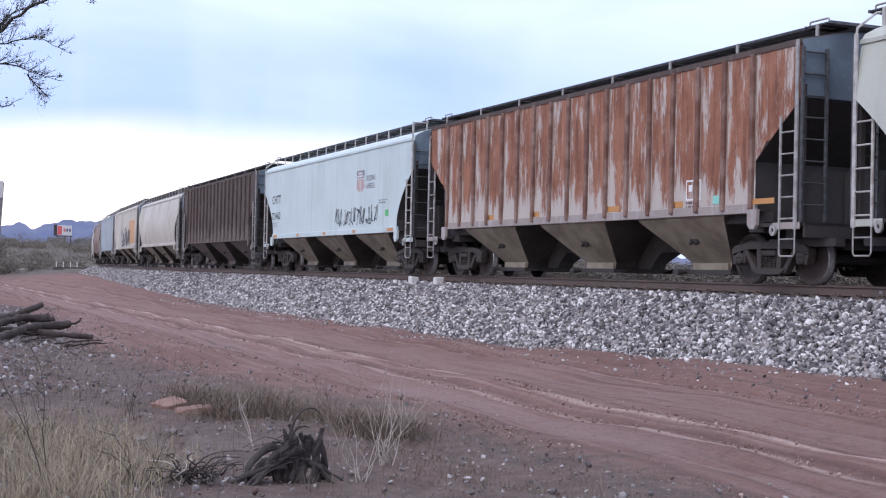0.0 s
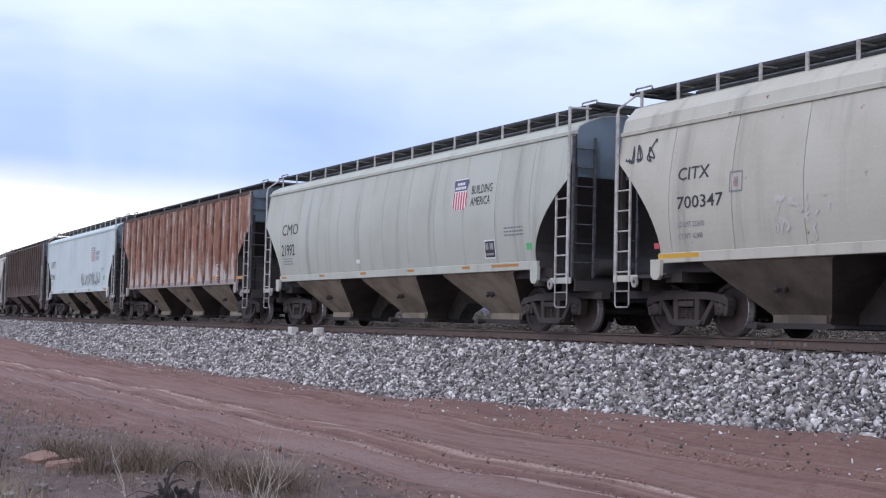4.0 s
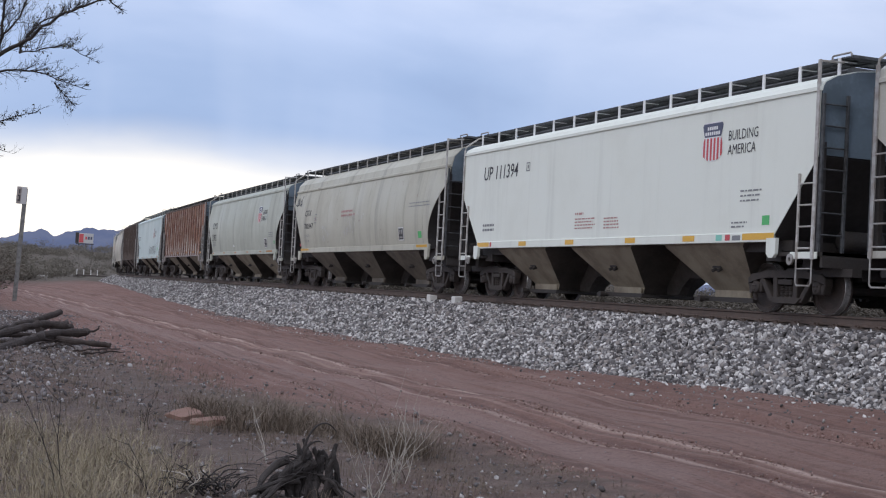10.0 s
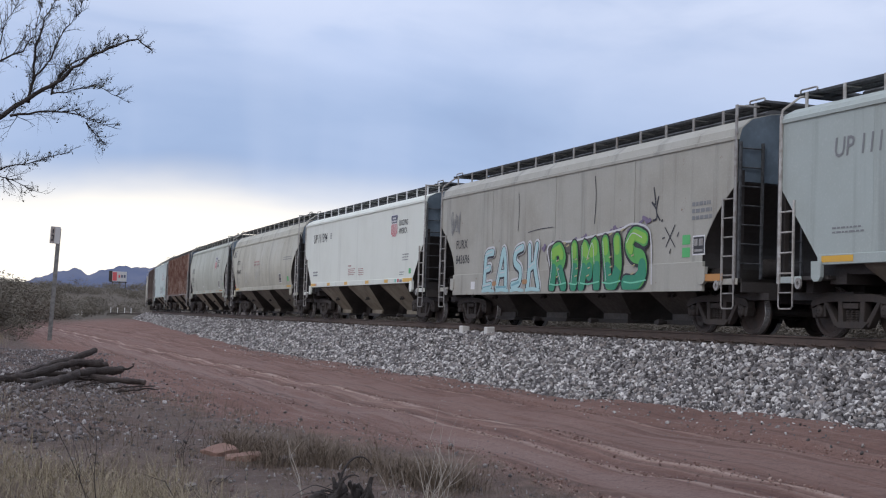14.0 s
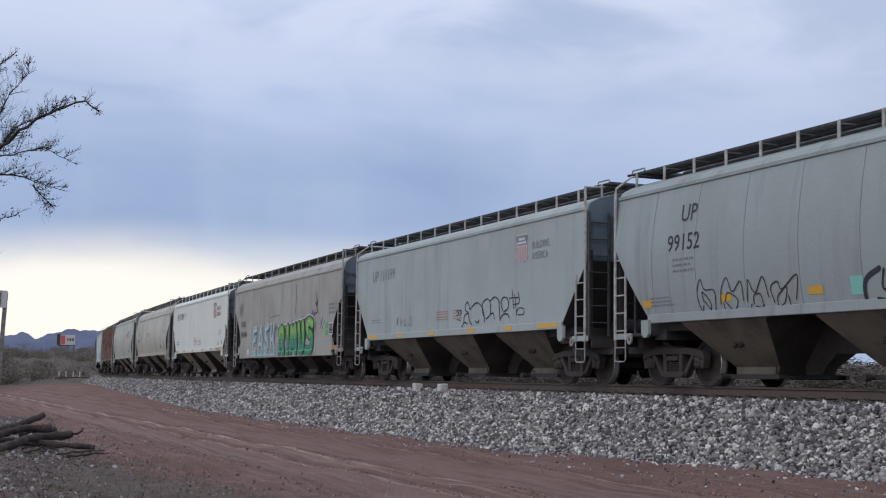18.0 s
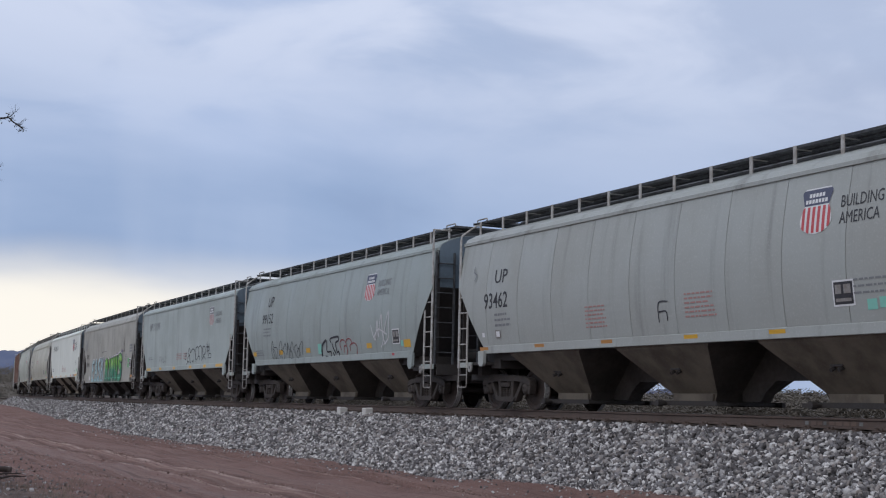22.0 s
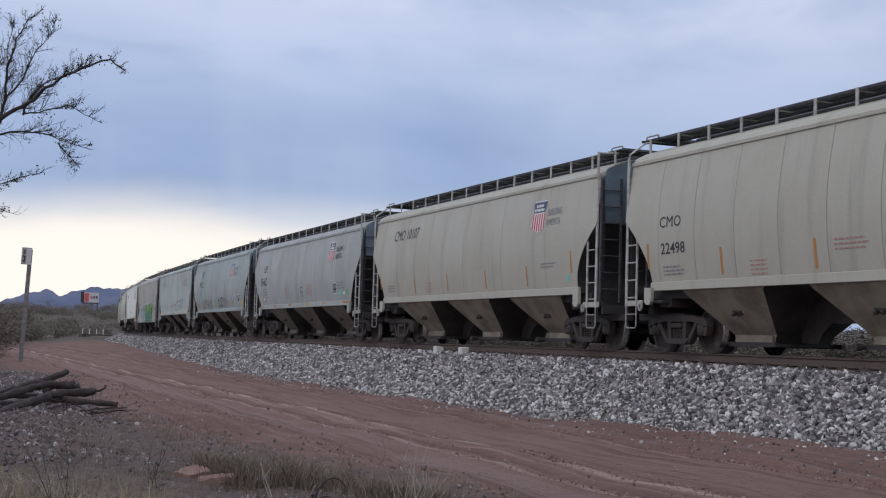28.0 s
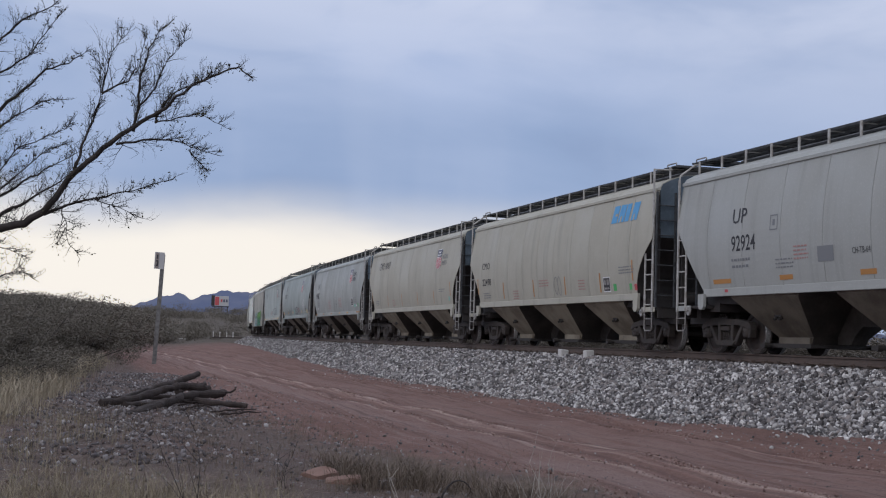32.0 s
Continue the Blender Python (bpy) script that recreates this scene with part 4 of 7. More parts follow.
# ---- the train, from its far head to its near tail ----
def build_train():
    c = spec(160.4, 143.9, "curve", 3.85, "p_cream", 7, 0.015)
    place_car(c, "cream covered hopper car with rounded sides")
    c = spec(142.5, 126.0, "curve", 3.85, "p_brown", 7, 0.015)
    place_car(c, "brown covered hopper car with rounded sides")
    c = spec(124.6, 108.0, "flat", 3.95, "p_bluegrey", 8)
    place_car(c, "blue-grey covered hopper car with flat sides")
    c = spec(106.6, 90.0, "flat", 3.95, "p_cream", 8)
    car = place_car(c, "rust-stained cream hopper car with dark graffiti")
    strokes(car, c, "graffiti", 2.2, 1.5, scrawl(6, 6.2, 1.2, 5, 4), 0.16, "spray_black", 0.012)
    plate(car, c, "rust_patch", -3.0, 1.6, 4.0, 1.6, "orange", 0.006)

    c = spec(88.7, 71.9, "curve", 3.85, "p_cream", 1, 0.006, arc=True, inset=1.35, cut=3.0)
    place_car(c, "plain dirty cream hopper car with rounded sides")

    c = spec(70.5, 53.7, "rib", 4.05, "p_dark", 17, 0.002, cut=3.15, inset=1.25, ribs=18, rib_paint="p_dark", bars="grey_bar", posts="grey_bar", belly="p_dark", roof="p_dark")
    car = place_car(c, "dark brown ribbed hopper car, weathered")
    plate(car, c, "stencil_panel", -4.4, 2.9, 0.25, 0.7, "ink_soft", 0.006)

    c = spec(52.2, 35.6, "flat", 3.9, "p_pale", 6, 0.003, arc=True, inset=1.3, cut=3.05)
    car = place_car(c, "pale blue-white hopper car with shield and black graffiti")
    letters(car, c, "CHTT", 7.2, 2.62, 0.46, squeeze=0.75)
    letters(car, c, "721462", 7.2, 2.0, 0.40, squeeze=0.75)
    shield(car, c, -3.2, 2.60, 0.85, 0.72, 1)
    letters(car, c, "BUILDING", -4.2, 2.93, 0.25, "ink_soft", 0.75)
    letters(car, c, "AMERICA", -4.2, 2.68, 0.25, "ink_soft", 0.75)
    strokes(car, c, "graffiti", -1.0, 1.55, scrawl(15, 4.3, 0.60, 21, 4), 0.026, "spray_black", 0.010)
    text_bars(car, c, -5.4, 2.25, 0.8, 2)
    text_bars(car, c, 7.1, 1.85, 0.9, 3)
    plate(car, c, "green_sticker", -6.0, 1.75, 0.3, 0.2, "green_mark")
    reflectors(car, c, "orange", 4)

    c = spec(34.4, 18.1, "rib", 4.07, "p_rust", 17, 0.002, cut=3.15, inset=1.25, ribs=17, rib_paint="p_ribdark", bars="grey_bar", posts="grey_bar", roof="p_dark", sill="p_ribgrey")
    car = place_car(c, "rust-eaten ribbed hopper car with pale primer patches")
    for y in (4.4, 1.9, -1.75, -4.15):
        plate(car, c, "reflector", y, 1.43, 0.5, 0.12, "orange", 0.006)
    plate(car, c, "reflector", -6.9, 1.40, 0.62, 0.10, "orange", 0.028)
    for a, b, w, h in ((0, 0, 0.50, 0.035), (0, 0.36, 0.50, 0.035), (0, 0.035, 0.035, 0.325), (0.465, 0.035, 0.035, 0.325), (0.09, 0.17, 0.13, 0.13), (0.27, 0.17, 0.13, 0.13)):
        plate(car, c, "data_mark", -4.75 - a, 1.55 + b, w, h, "white_mark", 0.008)
    plate(car, c, "teal_sticker", -5.65, 1.45, 0.2, 0.16, "teal_mark", 0.008)
    text_bars(car, c, -4.75, 1.49, 0.5, 2, "ink")

    c = spec(16.7, 0.13, "curve", 3.86, "p_grey", 11, 0.007, arc=True, inset=1.25, cut=3.0)
    car = place_car(c, "light grey rounded hopper car with road shield")
    letters(car, c, "CMO", 6.8, 2.58, 0.46, squeeze=0.85)
    letters(car, c, "21992", 6.8, 1.99, 0.46, squeeze=0.89)
    shield(car, c, -3.6, 2.62, 0.72, 0.72)
    letters(car, c, "BUILDING", -4.45, 2.96, 0.27, "ink", 0.75)
    letters(car, c, "AMERICA", -4.45, 2.70, 0.27, "ink", 0.75)
    consolidated(car, c, -5.05, 1.52)
    plate(car, c, "green_sticker", -6.75, 1.66, 0.2, 0.13, "green_mark")
    text_bars(car, c, -5.9, 2.12, 0.9, 3)
    text_bars(car, c, 6.7, 1.88, 0.8, 3)
    plate(car, c, "paper_tag", 1.6, 1.62, 0.22, 0.10, "white_mark")
    for y in (6.9, 4.1, 1.4, -1.3, -4.0):
        plate(car, c, "reflector", y, SILL - 0.005, 0.35, 0.10, "orange", 0.028)
    plate(car, c, "reflector", -5.3, SILL - 0.005, 1.1, 0.10, "orange", 0.028)

    c = spec(-1.4, -17.7, "curve", 3.62, "p_warm", 9, 0.007, drop=0.26, arc=True, inset=1.3, cut=3.15, belly="hopper_dim")
    car = place_car(c, "dusty warm-grey rounded hopper car with chalky spray marks")
    letters(car, c, "CITX", 6.3, 2.64, 0.31, squeeze=1.18)
    letters(car, c, "700347", 6.3, 2.15, 0.30, squeeze=1.33)
    code_box(car, c, 4.95, 2.34, 0.32, 0.34)
    letters(car, c, "C", 4.86, 2.42, 0.22, "ink_red", name="code_letter")
    letters(car, c, "LD LMT 223600", 6.28, 1.84, 0.13, "ink_soft")
    letters(car, c, "LT WT  62400", 6.28, 1.64, 0.13, "ink_soft")
    strokes(car, c, "graffiti", 7.9, 3.05, scrawl(3, 0.9, 0.42, 8, 5), 0.03, "spray_black", 0.010)
    smudge(car, c, 3.9, 1.45, 1.2, 0.75, 26, 12)
    smudge(car, c, 1.2, 1.75, 2.2, 0.9, 44, 31)
    text_bars(car, c, 1.6, 2.62, 1.6, 2, "ink_red", 0.14, 0.07)
    text_bars(car, c, -5.3, 2.65, 1.8, 2, "ink_soft", 0.1)
    consolidated(car, c, -4.4, 1.55)
    plate(car, c, "green_sticker", -6.1, 1.6, 0.3, 0.2, "green_mark")
    plate(car, c, "red_sticker", 7.0, 1.50, 0.14, 0.10, "red_mark")
    plate(car, c, "reflector", 6.9, SILL - 0.01, 1.1, 0.12, "yellow", 0.028)
    plate(car, c, "reflector", -5.9, SILL - 0.01, 0.9, 0.12, "yellow", 0.028)

    c = spec(-18.9, -34.2, "flat", 3.80, "p_white", 5, 0.0015, inset=1.2, cut=2.68, posts="white_mark")
    car = place_car(c, "clean white flat-sided hopper car with yellow reflectors")
    letters(car, c, "UP 111394", 6.3, 3.05, 0.50, squeeze=0.94, slant=0.12)
    shield(car, c, -4.1, 2.81, 0.74, 0.76)
    letters(car, c, "BUILDING", -4.98, 3.17, 0.27, "ink", 0.78, slant=0.05)
    letters(car, c, "AMERICA", -4.98, 2.90, 0.27, "ink", 0.78, slant=0.05)
    text_bars(car, c, 1.0, 1.96, 0.45, 1, "ink_red", 0.1, 0.05)
    text_bars(car, c, 1.0, 1.85, 1.1, 4, "ink_red", 0.07)
    text_bars(car, c, -0.35, 1.83, 0.75, 4, "ink_red", 0.07)
    text_bars(car, c, 6.2, 1.82, 0.85, 2, "ink_soft", 0.12, 0.06)
    text_bars(car, c, -5.45, 2.18, 0.65, 3, "ink_soft", 0.09)
    text_bars(car, c, -5.2, 1.60, 0.5, 2, "ink_soft")
    code_box(car, c, 3.7, 3.14, 0.2, 0.22)
    plate(car, c, "green_sticker", -6.15, 1.55, 0.22, 0.17, "green_mark")
    plate(car, c, "reflector", 6.45, SILL - 0.005, 0.75, 0.11, "yellow", 0.028)
    plate(car, c, "red_sticker", 5.65, SILL - 0.005, 0.1, 0.11, "red_mark", 0.028)
    for y in (3.9, 1.4, -1.35, -3.6):
        plate(car, c, "reflector", y, SILL - 0.005, 0.42, 0.11, "yellow", 0.028)
    plate(car, c, "teal_sticker", -4.75, SILL - 0.005, 0.2, 0.11, "teal_mark", 0.028)
    plate(car, c, "red_sticker", -5.05, SILL - 0.005, 0.16, 0.11, "red_mark", 0.028)
    plate(car, c, "grey_sticker", -5.28, SILL - 0.005, 0.26, 0.09, "ink_soft", 0.028)
    plate(car, c, "reflector", -5.6, SILL - 0.005, 0.95, 0.12, "yellow", 0.028)

    c = spec(-35.6, -51.6, "flat", 3.74, "p_taupe", 3, 0.012, drop=0.14, inset=1.2, cut=2.9, arc=True, bays=4, belly="hopper_dark", deep=0.42, bars="grey_bar", posts="grey_bar")
    car = place_car(c, "dirty taupe hopper car with bright green and pale cyan graffiti")
    letters(car, c, "FURX", 6.7, 2.18, 0.36, squeeze=0.72)
    letters(car, c, "843696", 6.7, 1.74, 0.36, squeeze=0.72)
    big_graffiti(car, c)
    strokes(car, c, "tag", 7.2, 2.6, scrawl(4, 0.8, 0.7, 77, 3), 0.025, "ink_soft", 0.010)
    strokes(car, c, "tag", -5.35, 1.75, [[(0.0, 0.42), (0.42, 0.0)], [(0.05, 0.02), (0.40, 0.46)], [(-0.1, 0.2), (-0.02, 0.22)], [(0.5, 0.22), (0.56, 0.3)], [(0.2, -0.12), (0.24, -0.04)]], 0.03, "spray_black", 0.010)
    strokes(car, c, "tag", -4.75, 2.30, [[(0.10, 0.75), (0.18, 0.40), (0.02, 0.45), (0.20, 0.30), (0.24, 0.10), (0.10, 0.05)], [(0.30, 0.55), (0.22, 0.25), (0.38, 0.05)], [(0.46, 0.02), (0.48, 0.04)]], 0.045, "spray_black", 0.010)
    consolidated(car, c, -6.45, 1.55)
    strokes(car, c, "scuff", 1.6, 2.42, [[(0, 0), (0.7, 0.05), (1.5, 0.06)]], 0.02, "spray_black", 0.010)
    text_bars(car, c, -6.4, 2.55, 0.8, 3, "ink_soft", 0.14, 0.08)
    strokes(car, c, "dark_run", 2.25, 2.5, [[(0, 1.0), (0.05, 0.5), (0.0, 0.0)]], 0.022, "spray_black", 0.010)
    strokes(car, c, "dark_run", -2.1, 2.45, [[(0, 1.1), (0.07, 0.6), (0.02, 0.0)]], 0.032, "spray_black", 0.010)
    plate(car, c, "green_sticker", -6.05, 1.78, 0.3, 0.2, "green_mark")
    plate(car, c, "green_sticker", -6.05, 1.52, 0.3, 0.2, "green_mark")
    plate(car, c, "paper_tag", 5.4, 0.98, 0.3, 0.22, "white_mark", 0.03)
    plate(car, c, "reflector", -6.7, 1.02, 0.9, 0.14, "orange", 0.03)

    c = spec(-53.0, -68.45, "flat", 3.85, "p_sage", 5, 0.0015, inset=1.2, cut=2.7, belly="hopper_dim")
    car = place_car(c, "pale sage hopper car with black outline graffiti")
    letters(car, c, "UP 111199", 6.2, 3.08, 0.48, "ink_soft", 0.92, slant=0.12)
    shield(car, c, -4.15, 2.88, 0.72, 0.72, 1)
    letters(car, c, "BUILDING", -5.05, 3.20, 0.26, "ink_soft", 0.78)
    letters(car, c, "AMERICA", -5.05, 2.94, 0.26, "ink_soft", 0.78)
    bubble_tag(car, c, -0.9, 1.46)
    strokes(car, c, "tag", 4.05, 1.60, scrawl(4, 1.3, 0.32, 14, 3), 0.022, "ink_soft", 0.010)
    text_bars(car, c, 6.2, 1.85, 0.9, 2)
    text_bars(car, c, 0.9, 1.9, 1.0, 4, "ink_red", 0.07)
    text_bars(car, c, -0.3, 1.9, 0.6, 4, "ink_red", 0.07)
    for y in (6.45, 3.9, 1.4, -1.35, -3.6):
        plate(car, c, "reflector", y, SILL - 0.005, 0.85 if y > 6 else 0.42, 0.11, "yellow", 0.028)
    plate(car, c, "reflector", -5.4, SILL - 0.005, 1.0, 0.11, "yellow", 0.028)

    c = spec(-69.7, -85.15, "curve", 3.90, "p_slate", 9, 0.007, inset=1.3, cut=2.95, belly="hopper_dim")
    car = place_car(c, "grey-green rounded hopper car with mixed spray tags")
    letters(car, c, "UP", 5.2, 3.18, 0.48, squeeze=0.95)
    letters(car, c, "99152", 5.6, 2.62, 0.46, squeeze=0.98)
    shield(car, c, -3.3, 2.86, 0.75, 0.76)
    letters(car, c, "BUILDING", -4.2, 3.22, 0.26, "ink_soft", 0.75)
    letters(car, c, "AMERICA", -4.2, 2.97, 0.26, "ink_soft", 0.75)
    spiky_tag(car, c, 4.6, 1.20)
    duo_tag(car, c, 0.0, 1.20)
    strokes(car, c, "chalk_spray", -3.9, 1.55, [[(0.0, 0.62), (0.15, 0.32), (0.3, 0.25), (0.45, 0.75), (0.5, 0.3), (0.72, 0.9), (0.8, 0.3), (0.95, 0.1)], [(0.62, 0.02), (0.8, 0.2), (1.2, 0.95), (1.18, 0.3), (0.8, 0.08)], [(0.2, 0.3), (0.5, 0.5), (1.05, 0.35)]], 0.045, "spray_white", 0.010)
    plate(car, c, "teal_sticker", 0.3, 1.5, 0.3, 0.3, "teal_mark")
    consolidated(car, c, -5.3, 1.62)
    for y in (6.6, 3.9, 1.35, -3.5):
        plate(car, c, "reflector", y, 1.56, 0.36, 0.14, "yellow", 0.006)
    text_bars(car, c, 6.3, 1.72, 0.9, 3)
    text_bars(car, c, 5.4, 2.42, 0.8, 3, "ink_soft", 0.11, 0.045)
    plate(car, c, "reflector", -6.0, 1.52, 0.42, 0.2, "yellow", 0.006)
    plate(car, c, "teal_sticker", -5.82, 1.56, 0.15, 0.14, "teal_mark")
    plate(car, c, "red_sticker", -5.2, SILL + 0.0, 0.16, 0.1, "red_mark", 0.028)

    c = spec(-86.6, -102.5, "curve", 3.84, "p_stone", 10, 0.007, inset=1.25, cut=2.9, belly="hopper_dim")
    car = place_car(c, "stone-grey rounded hopper car with orange reflectors")
    letters(car, c, "UP", 6.15, 2.82, 0.44, squeeze=0.8)
    letters(car, c, "93462", 6.6, 2.26, 0.50, squeeze=0.90)
    text_bars(car, c, 6.1, 2.08, 0.75, 3, "ink_soft", 0.12, 0.05)
    plate(car, c, "placard_holder", 6.1, 1.58, 0.24, 0.18, "grey_bar", 0.012)
    plate(car, c, "placard", 6.06, 1.61, 0.16, 0.12, "white_mark", 0.016)
    plate(car, c, "paper_tag", 6.75, 1.62, 0.12, 0.10, "white_mark")
    strokes(car, c, "bent_grab", 7.2, 2.95, [[(0.06, 0.32), (0.05, 0.2), (0.2, 0.12), (0.12, 0.0)]], 0.03, "ink_soft", 0.03)
    shield(car, c, -4.0, 2.84, 0.74, 0.74)
    letters(car, c, "BUILDING", -4.9, 3.20, 0.27, "ink", 0.75)
    letters(car, c, "AMERICA", -4.9, 2.94, 0.27, "ink", 0.75)
    consolidated(car, c, -4.75, 1.68)
    plate(car, c, "teal_sticker", -5.45, 1.60, 0.2, 0.16, "teal_mark")
    plate(car, c, "teal_sticker", -5.7, 1.62, 0.2, 0.16, "teal_mark")
    plate(car, c, "paper_tag", -6.0, 1.64, 0.22, 0.09, "white_mark")
    plate(car, c, "green_sticker", -6.45, 1.62, 0.2, 0.18, "green_mark")
    text_bars(car, c, 2.3, 2.05, 0.8, 6, "ink_red", 0.08)
    text_bars(car, c, -1.0, 2.1, 0.9, 6, "ink_red", 0.08)
    text_bars(car, c, -5.2, 2.05, 1.0, 3, "ink_soft", 0.1)
    strokes(car, c, "tag", -0.2, 1.66, [[(0, 0), (0.02, 0.34), (0.3, 0.36)], [(0.02, 0.18), (0.24, 0.18), (0.26, 0.02)]], 0.025, "spray_black", 0.010)
    for y in (6.9, 4.4, 1.8, -0.9, -3.2):
        plate(car, c, "reflector", y, SILL - 0.005, 0.4, 0.11, "orange" if y > 1 else "yellow", 0.028)
    plate(car, c, "reflector", -5.9, SILL - 0.005, 0.9, 0.11, "orange", 0.028)

    c = spec(-103.9, -119.3, "curve", 3.90, "p_beige", 5, 0.007, inset=1.0, cut=2.80, arc=True)
    car = place_car(c, "beige rounded hopper car with narrow orange bars")
    letters(car, c, "CMO 10107", 5.8, 3.18, 0.48, squeeze=0.88, slant=0.12)
    shield(car, c, -4.3, 2.80, 0.78, 0.78)
    letters(car, c, "BUILDING", -5.15, 3.18, 0.24, "ink_soft", 0.72)
    letters(car, c, "AMERICA", -5.15, 2.94, 0.24, "ink_soft", 0.72)
    for y, z in ((6.9, 1.7), (3.8, 1.5), (1.2, 1.5), (-1.5, 1.5), (-4.05, 1.5), (-6.45, 1.75)):
        plate(car, c, "reflector", y, z, 0.07, 0.50, "orange", 0.006)
    plate(car, c, "teal_sticker", -6.2, 1.56, 0.16, 0.16, "teal_mark")
    text_bars(car, c, -4.9, 2.0, 0.9, 2)
    text_bars(car, c, 6.2, 1.75, 0.8, 3)
    text_bars(car, c, 2.9, 1.75, 0.6, 4, "ink_red", 0.08)

    c = spec(-120.6, -135.4, "curve", 3.95, "p_beige", 10, 0.007, inset=1.0, cut=2.75, arc=True)
    car = place_car(c, "beige rounded hopper car with sky-blue painted emblem")
    letters(car, c, "CMO", 6.0, 2.52, 0.32, squeeze=1.12)
    letters(car, c, "22498", 5.95, 1.98, 0.32, squeeze=1.14)
    for k, w in enumerate((0.38, 0.40, 0.30, 0.40)):
        plate(car, c, "emblem_block", -4.75 - 0.41 * k, 3.30, w - 0.03, 0.46, "blue_mark", 0.007, 0.22)
    plate(car, c, "emblem_gap", -4.95, 3.48, 0.16, 0.07, "p_beige", 0.010, 0.22)
    plate(car, c, "emblem_gap", -5.28, 3.30, 0.10, 0.16, "p_beige", 0.010, 0.22)
    plate(car, c, "emblem_gap", -6.10, 3.30, 0.08, 0.16, "p_beige", 0.010, 0.22)
    for y, z in ((6.5, 1.7), (3.85, 1.5), (1.05, 1.5), (-1.55, 1.5), (-4.1, 1.5), (-6.2, 1.75)):
        plate(car, c, "reflector", y, z, 0.075, 0.52, "orange", 0.006)
    consolidated(car, c, -4.35, 1.50)
    plate(car, c, "green_sticker", -5.0, 1.52, 0.2, 0.18, "green_mark")
    plate(car, c, "green_sticker", -6.0, 1.52, 0.16, 0.16, "green_mark")
    plate(car, c, "red_sticker", -6.3, 1.5, 0.16, 0.16, "red_mark")
    strokes(car, c, "tag", -0.75, 1.48, [[(0.1, 0.1), (0.0, 0.35), (0.15, 0.55), (0.3, 0.3), (0.2, 0.05), (0.1, 0.1)], [(0.35, 0.1), (0.28, 0.4), (0.42, 0.55), (0.55, 0.3), (0.48, 0.02), (0.35, 0.1)]], 0.022, "ink_soft", 0.010)
    text_bars(car, c, 0.5, 1.95, 0.9, 3, "ink_red", 0.08)
    text_bars(car, c, 2.9, 1.7, 0.6, 4, "ink_red", 0.08)
    text_bars(car, c, -2.6, 1.85, 0.6, 4, "ink_red", 0.08)
    text_bars(car, c, -5.4, 2.1, 1.0, 3)
    text_bars(car, c, 5.9, 1.7, 0.8, 3)

    c = spec(-136.7, -152.2, "curve", 3.90, "p_light", 9, 0.007, inset=1.3, cut=2.95, belly="hopper_dim")
    car = place_car(c, "light grey rounded hopper car with faded orange squares")
    letters(car, c, "UP", 5.1, 2.80, 0.46, squeeze=0.8)
    letters(car, c, "92924", 5.1, 2.20, 0.48, squeeze=0.86)
    code_box(car, c, 3.5, 2.55, 0.3, 0.32)
    text_bars(car, c, 5.1, 1.98, 0.85, 2, "ink_soft", 0.14, 0.055)
    text_bars(car, c, 3.3, 1.92, 0.8, 3, "ink_soft", 0.08)
    plate(car, c, "stencil_patch", 1.75, 1.82, 0.55, 0.3, "ink_soft", 0.0055)
    plate(car, c, "red_sticker", 5.5, SILL + 0.0, 0.14, 0.1, "red_mark", 0.028)
    letters(car, c, "CH-TB-64", 0.6, 1.92, 0.17, "ink")
    text_bars(car, c, 2.6, 2.15, 0.55, 4, "ink_red", 0.08)
    for y in (6.0, 3.2, 0.4, -2.4, -5.2):
        plate(car, c, "reflector", y, 1.52, 0.8 if y > 5.5 else 0.5, 0.10, "orange", 0.006)


def bubble_tag(car, c, y, z):
    """A row of round outline letters in black spray with a small spiky tag at each end."""
    def draw(lines, w):
        strokes(car, c, "graffiti", y, z, [[(p * 0.98, q * 0.85 + 0.03 * p) for p, q in g] for g in lines], w * 0.75, "spray_black", 0.010)
    draw([[(0, 0), (0.2, 0.12), (0.4, 0.06)], [(0.15, 0.12), (0.2, 0.35), (0.45, 0.4), (0.25, 0.5), (0.25, 0.65), (0.4, 0.74), (0.55, 0.5)],
          [(0.55, 0.5), (0.9, 0.66), (1.2, 0.6), (1.4, 0.4), (1.5, 0.05)], [(0.45, 0.38), (0.55, 0.12), (0.7, 0.02)], [(0.9, 0.12), (1.05, 0.05), (1.15, 0.12)]], 0.045)
    draw([[(1.5, 0.15), (1.35, 0.4), (1.4, 0.65), (1.7, 0.72), (1.85, 0.55), (1.85, 0.25), (1.6, 0.13)], [(1.85, 0.65), (2.1, 0.74), (2.35, 0.62), (2.4, 0.35), (2.45, 0.02)],
          [(1.9, 0.25), (2.05, 0.26), (2.1, 0.1)], [(2.6, 0.3), (2.5, 0.55), (2.65, 0.68), (2.9, 0.6), (2.92, 0.35), (2.65, 0.25)], [(2.45, 0.06), (2.65, 0.18), (2.9, 0.16), (3.0, 0.04)]], 0.045)
    draw([[(3.0, 0.62), (3.5, 0.6)], [(3.15, 0.85), (3.25, 0.3)], [(3.5, 0.75), (3.55, 0.45), (3.2, 0.42)], [(3.4, 0.1), (3.5, 0.28), (3.8, 0.25), (3.8, 0.1), (3.5, 0.1)], [(3.3, 0.7), (3.4, 0.2)],
          [(-0.35, 0.5), (-0.25, 0.56), (-0.22, 0.42), (-0.35, 0.38)], [(-0.15, 0.52), (0.0, 0.5), (-0.1, 0.38)], [(-0.3, 0.25), (-0.05, 0.2)]], 0.035)


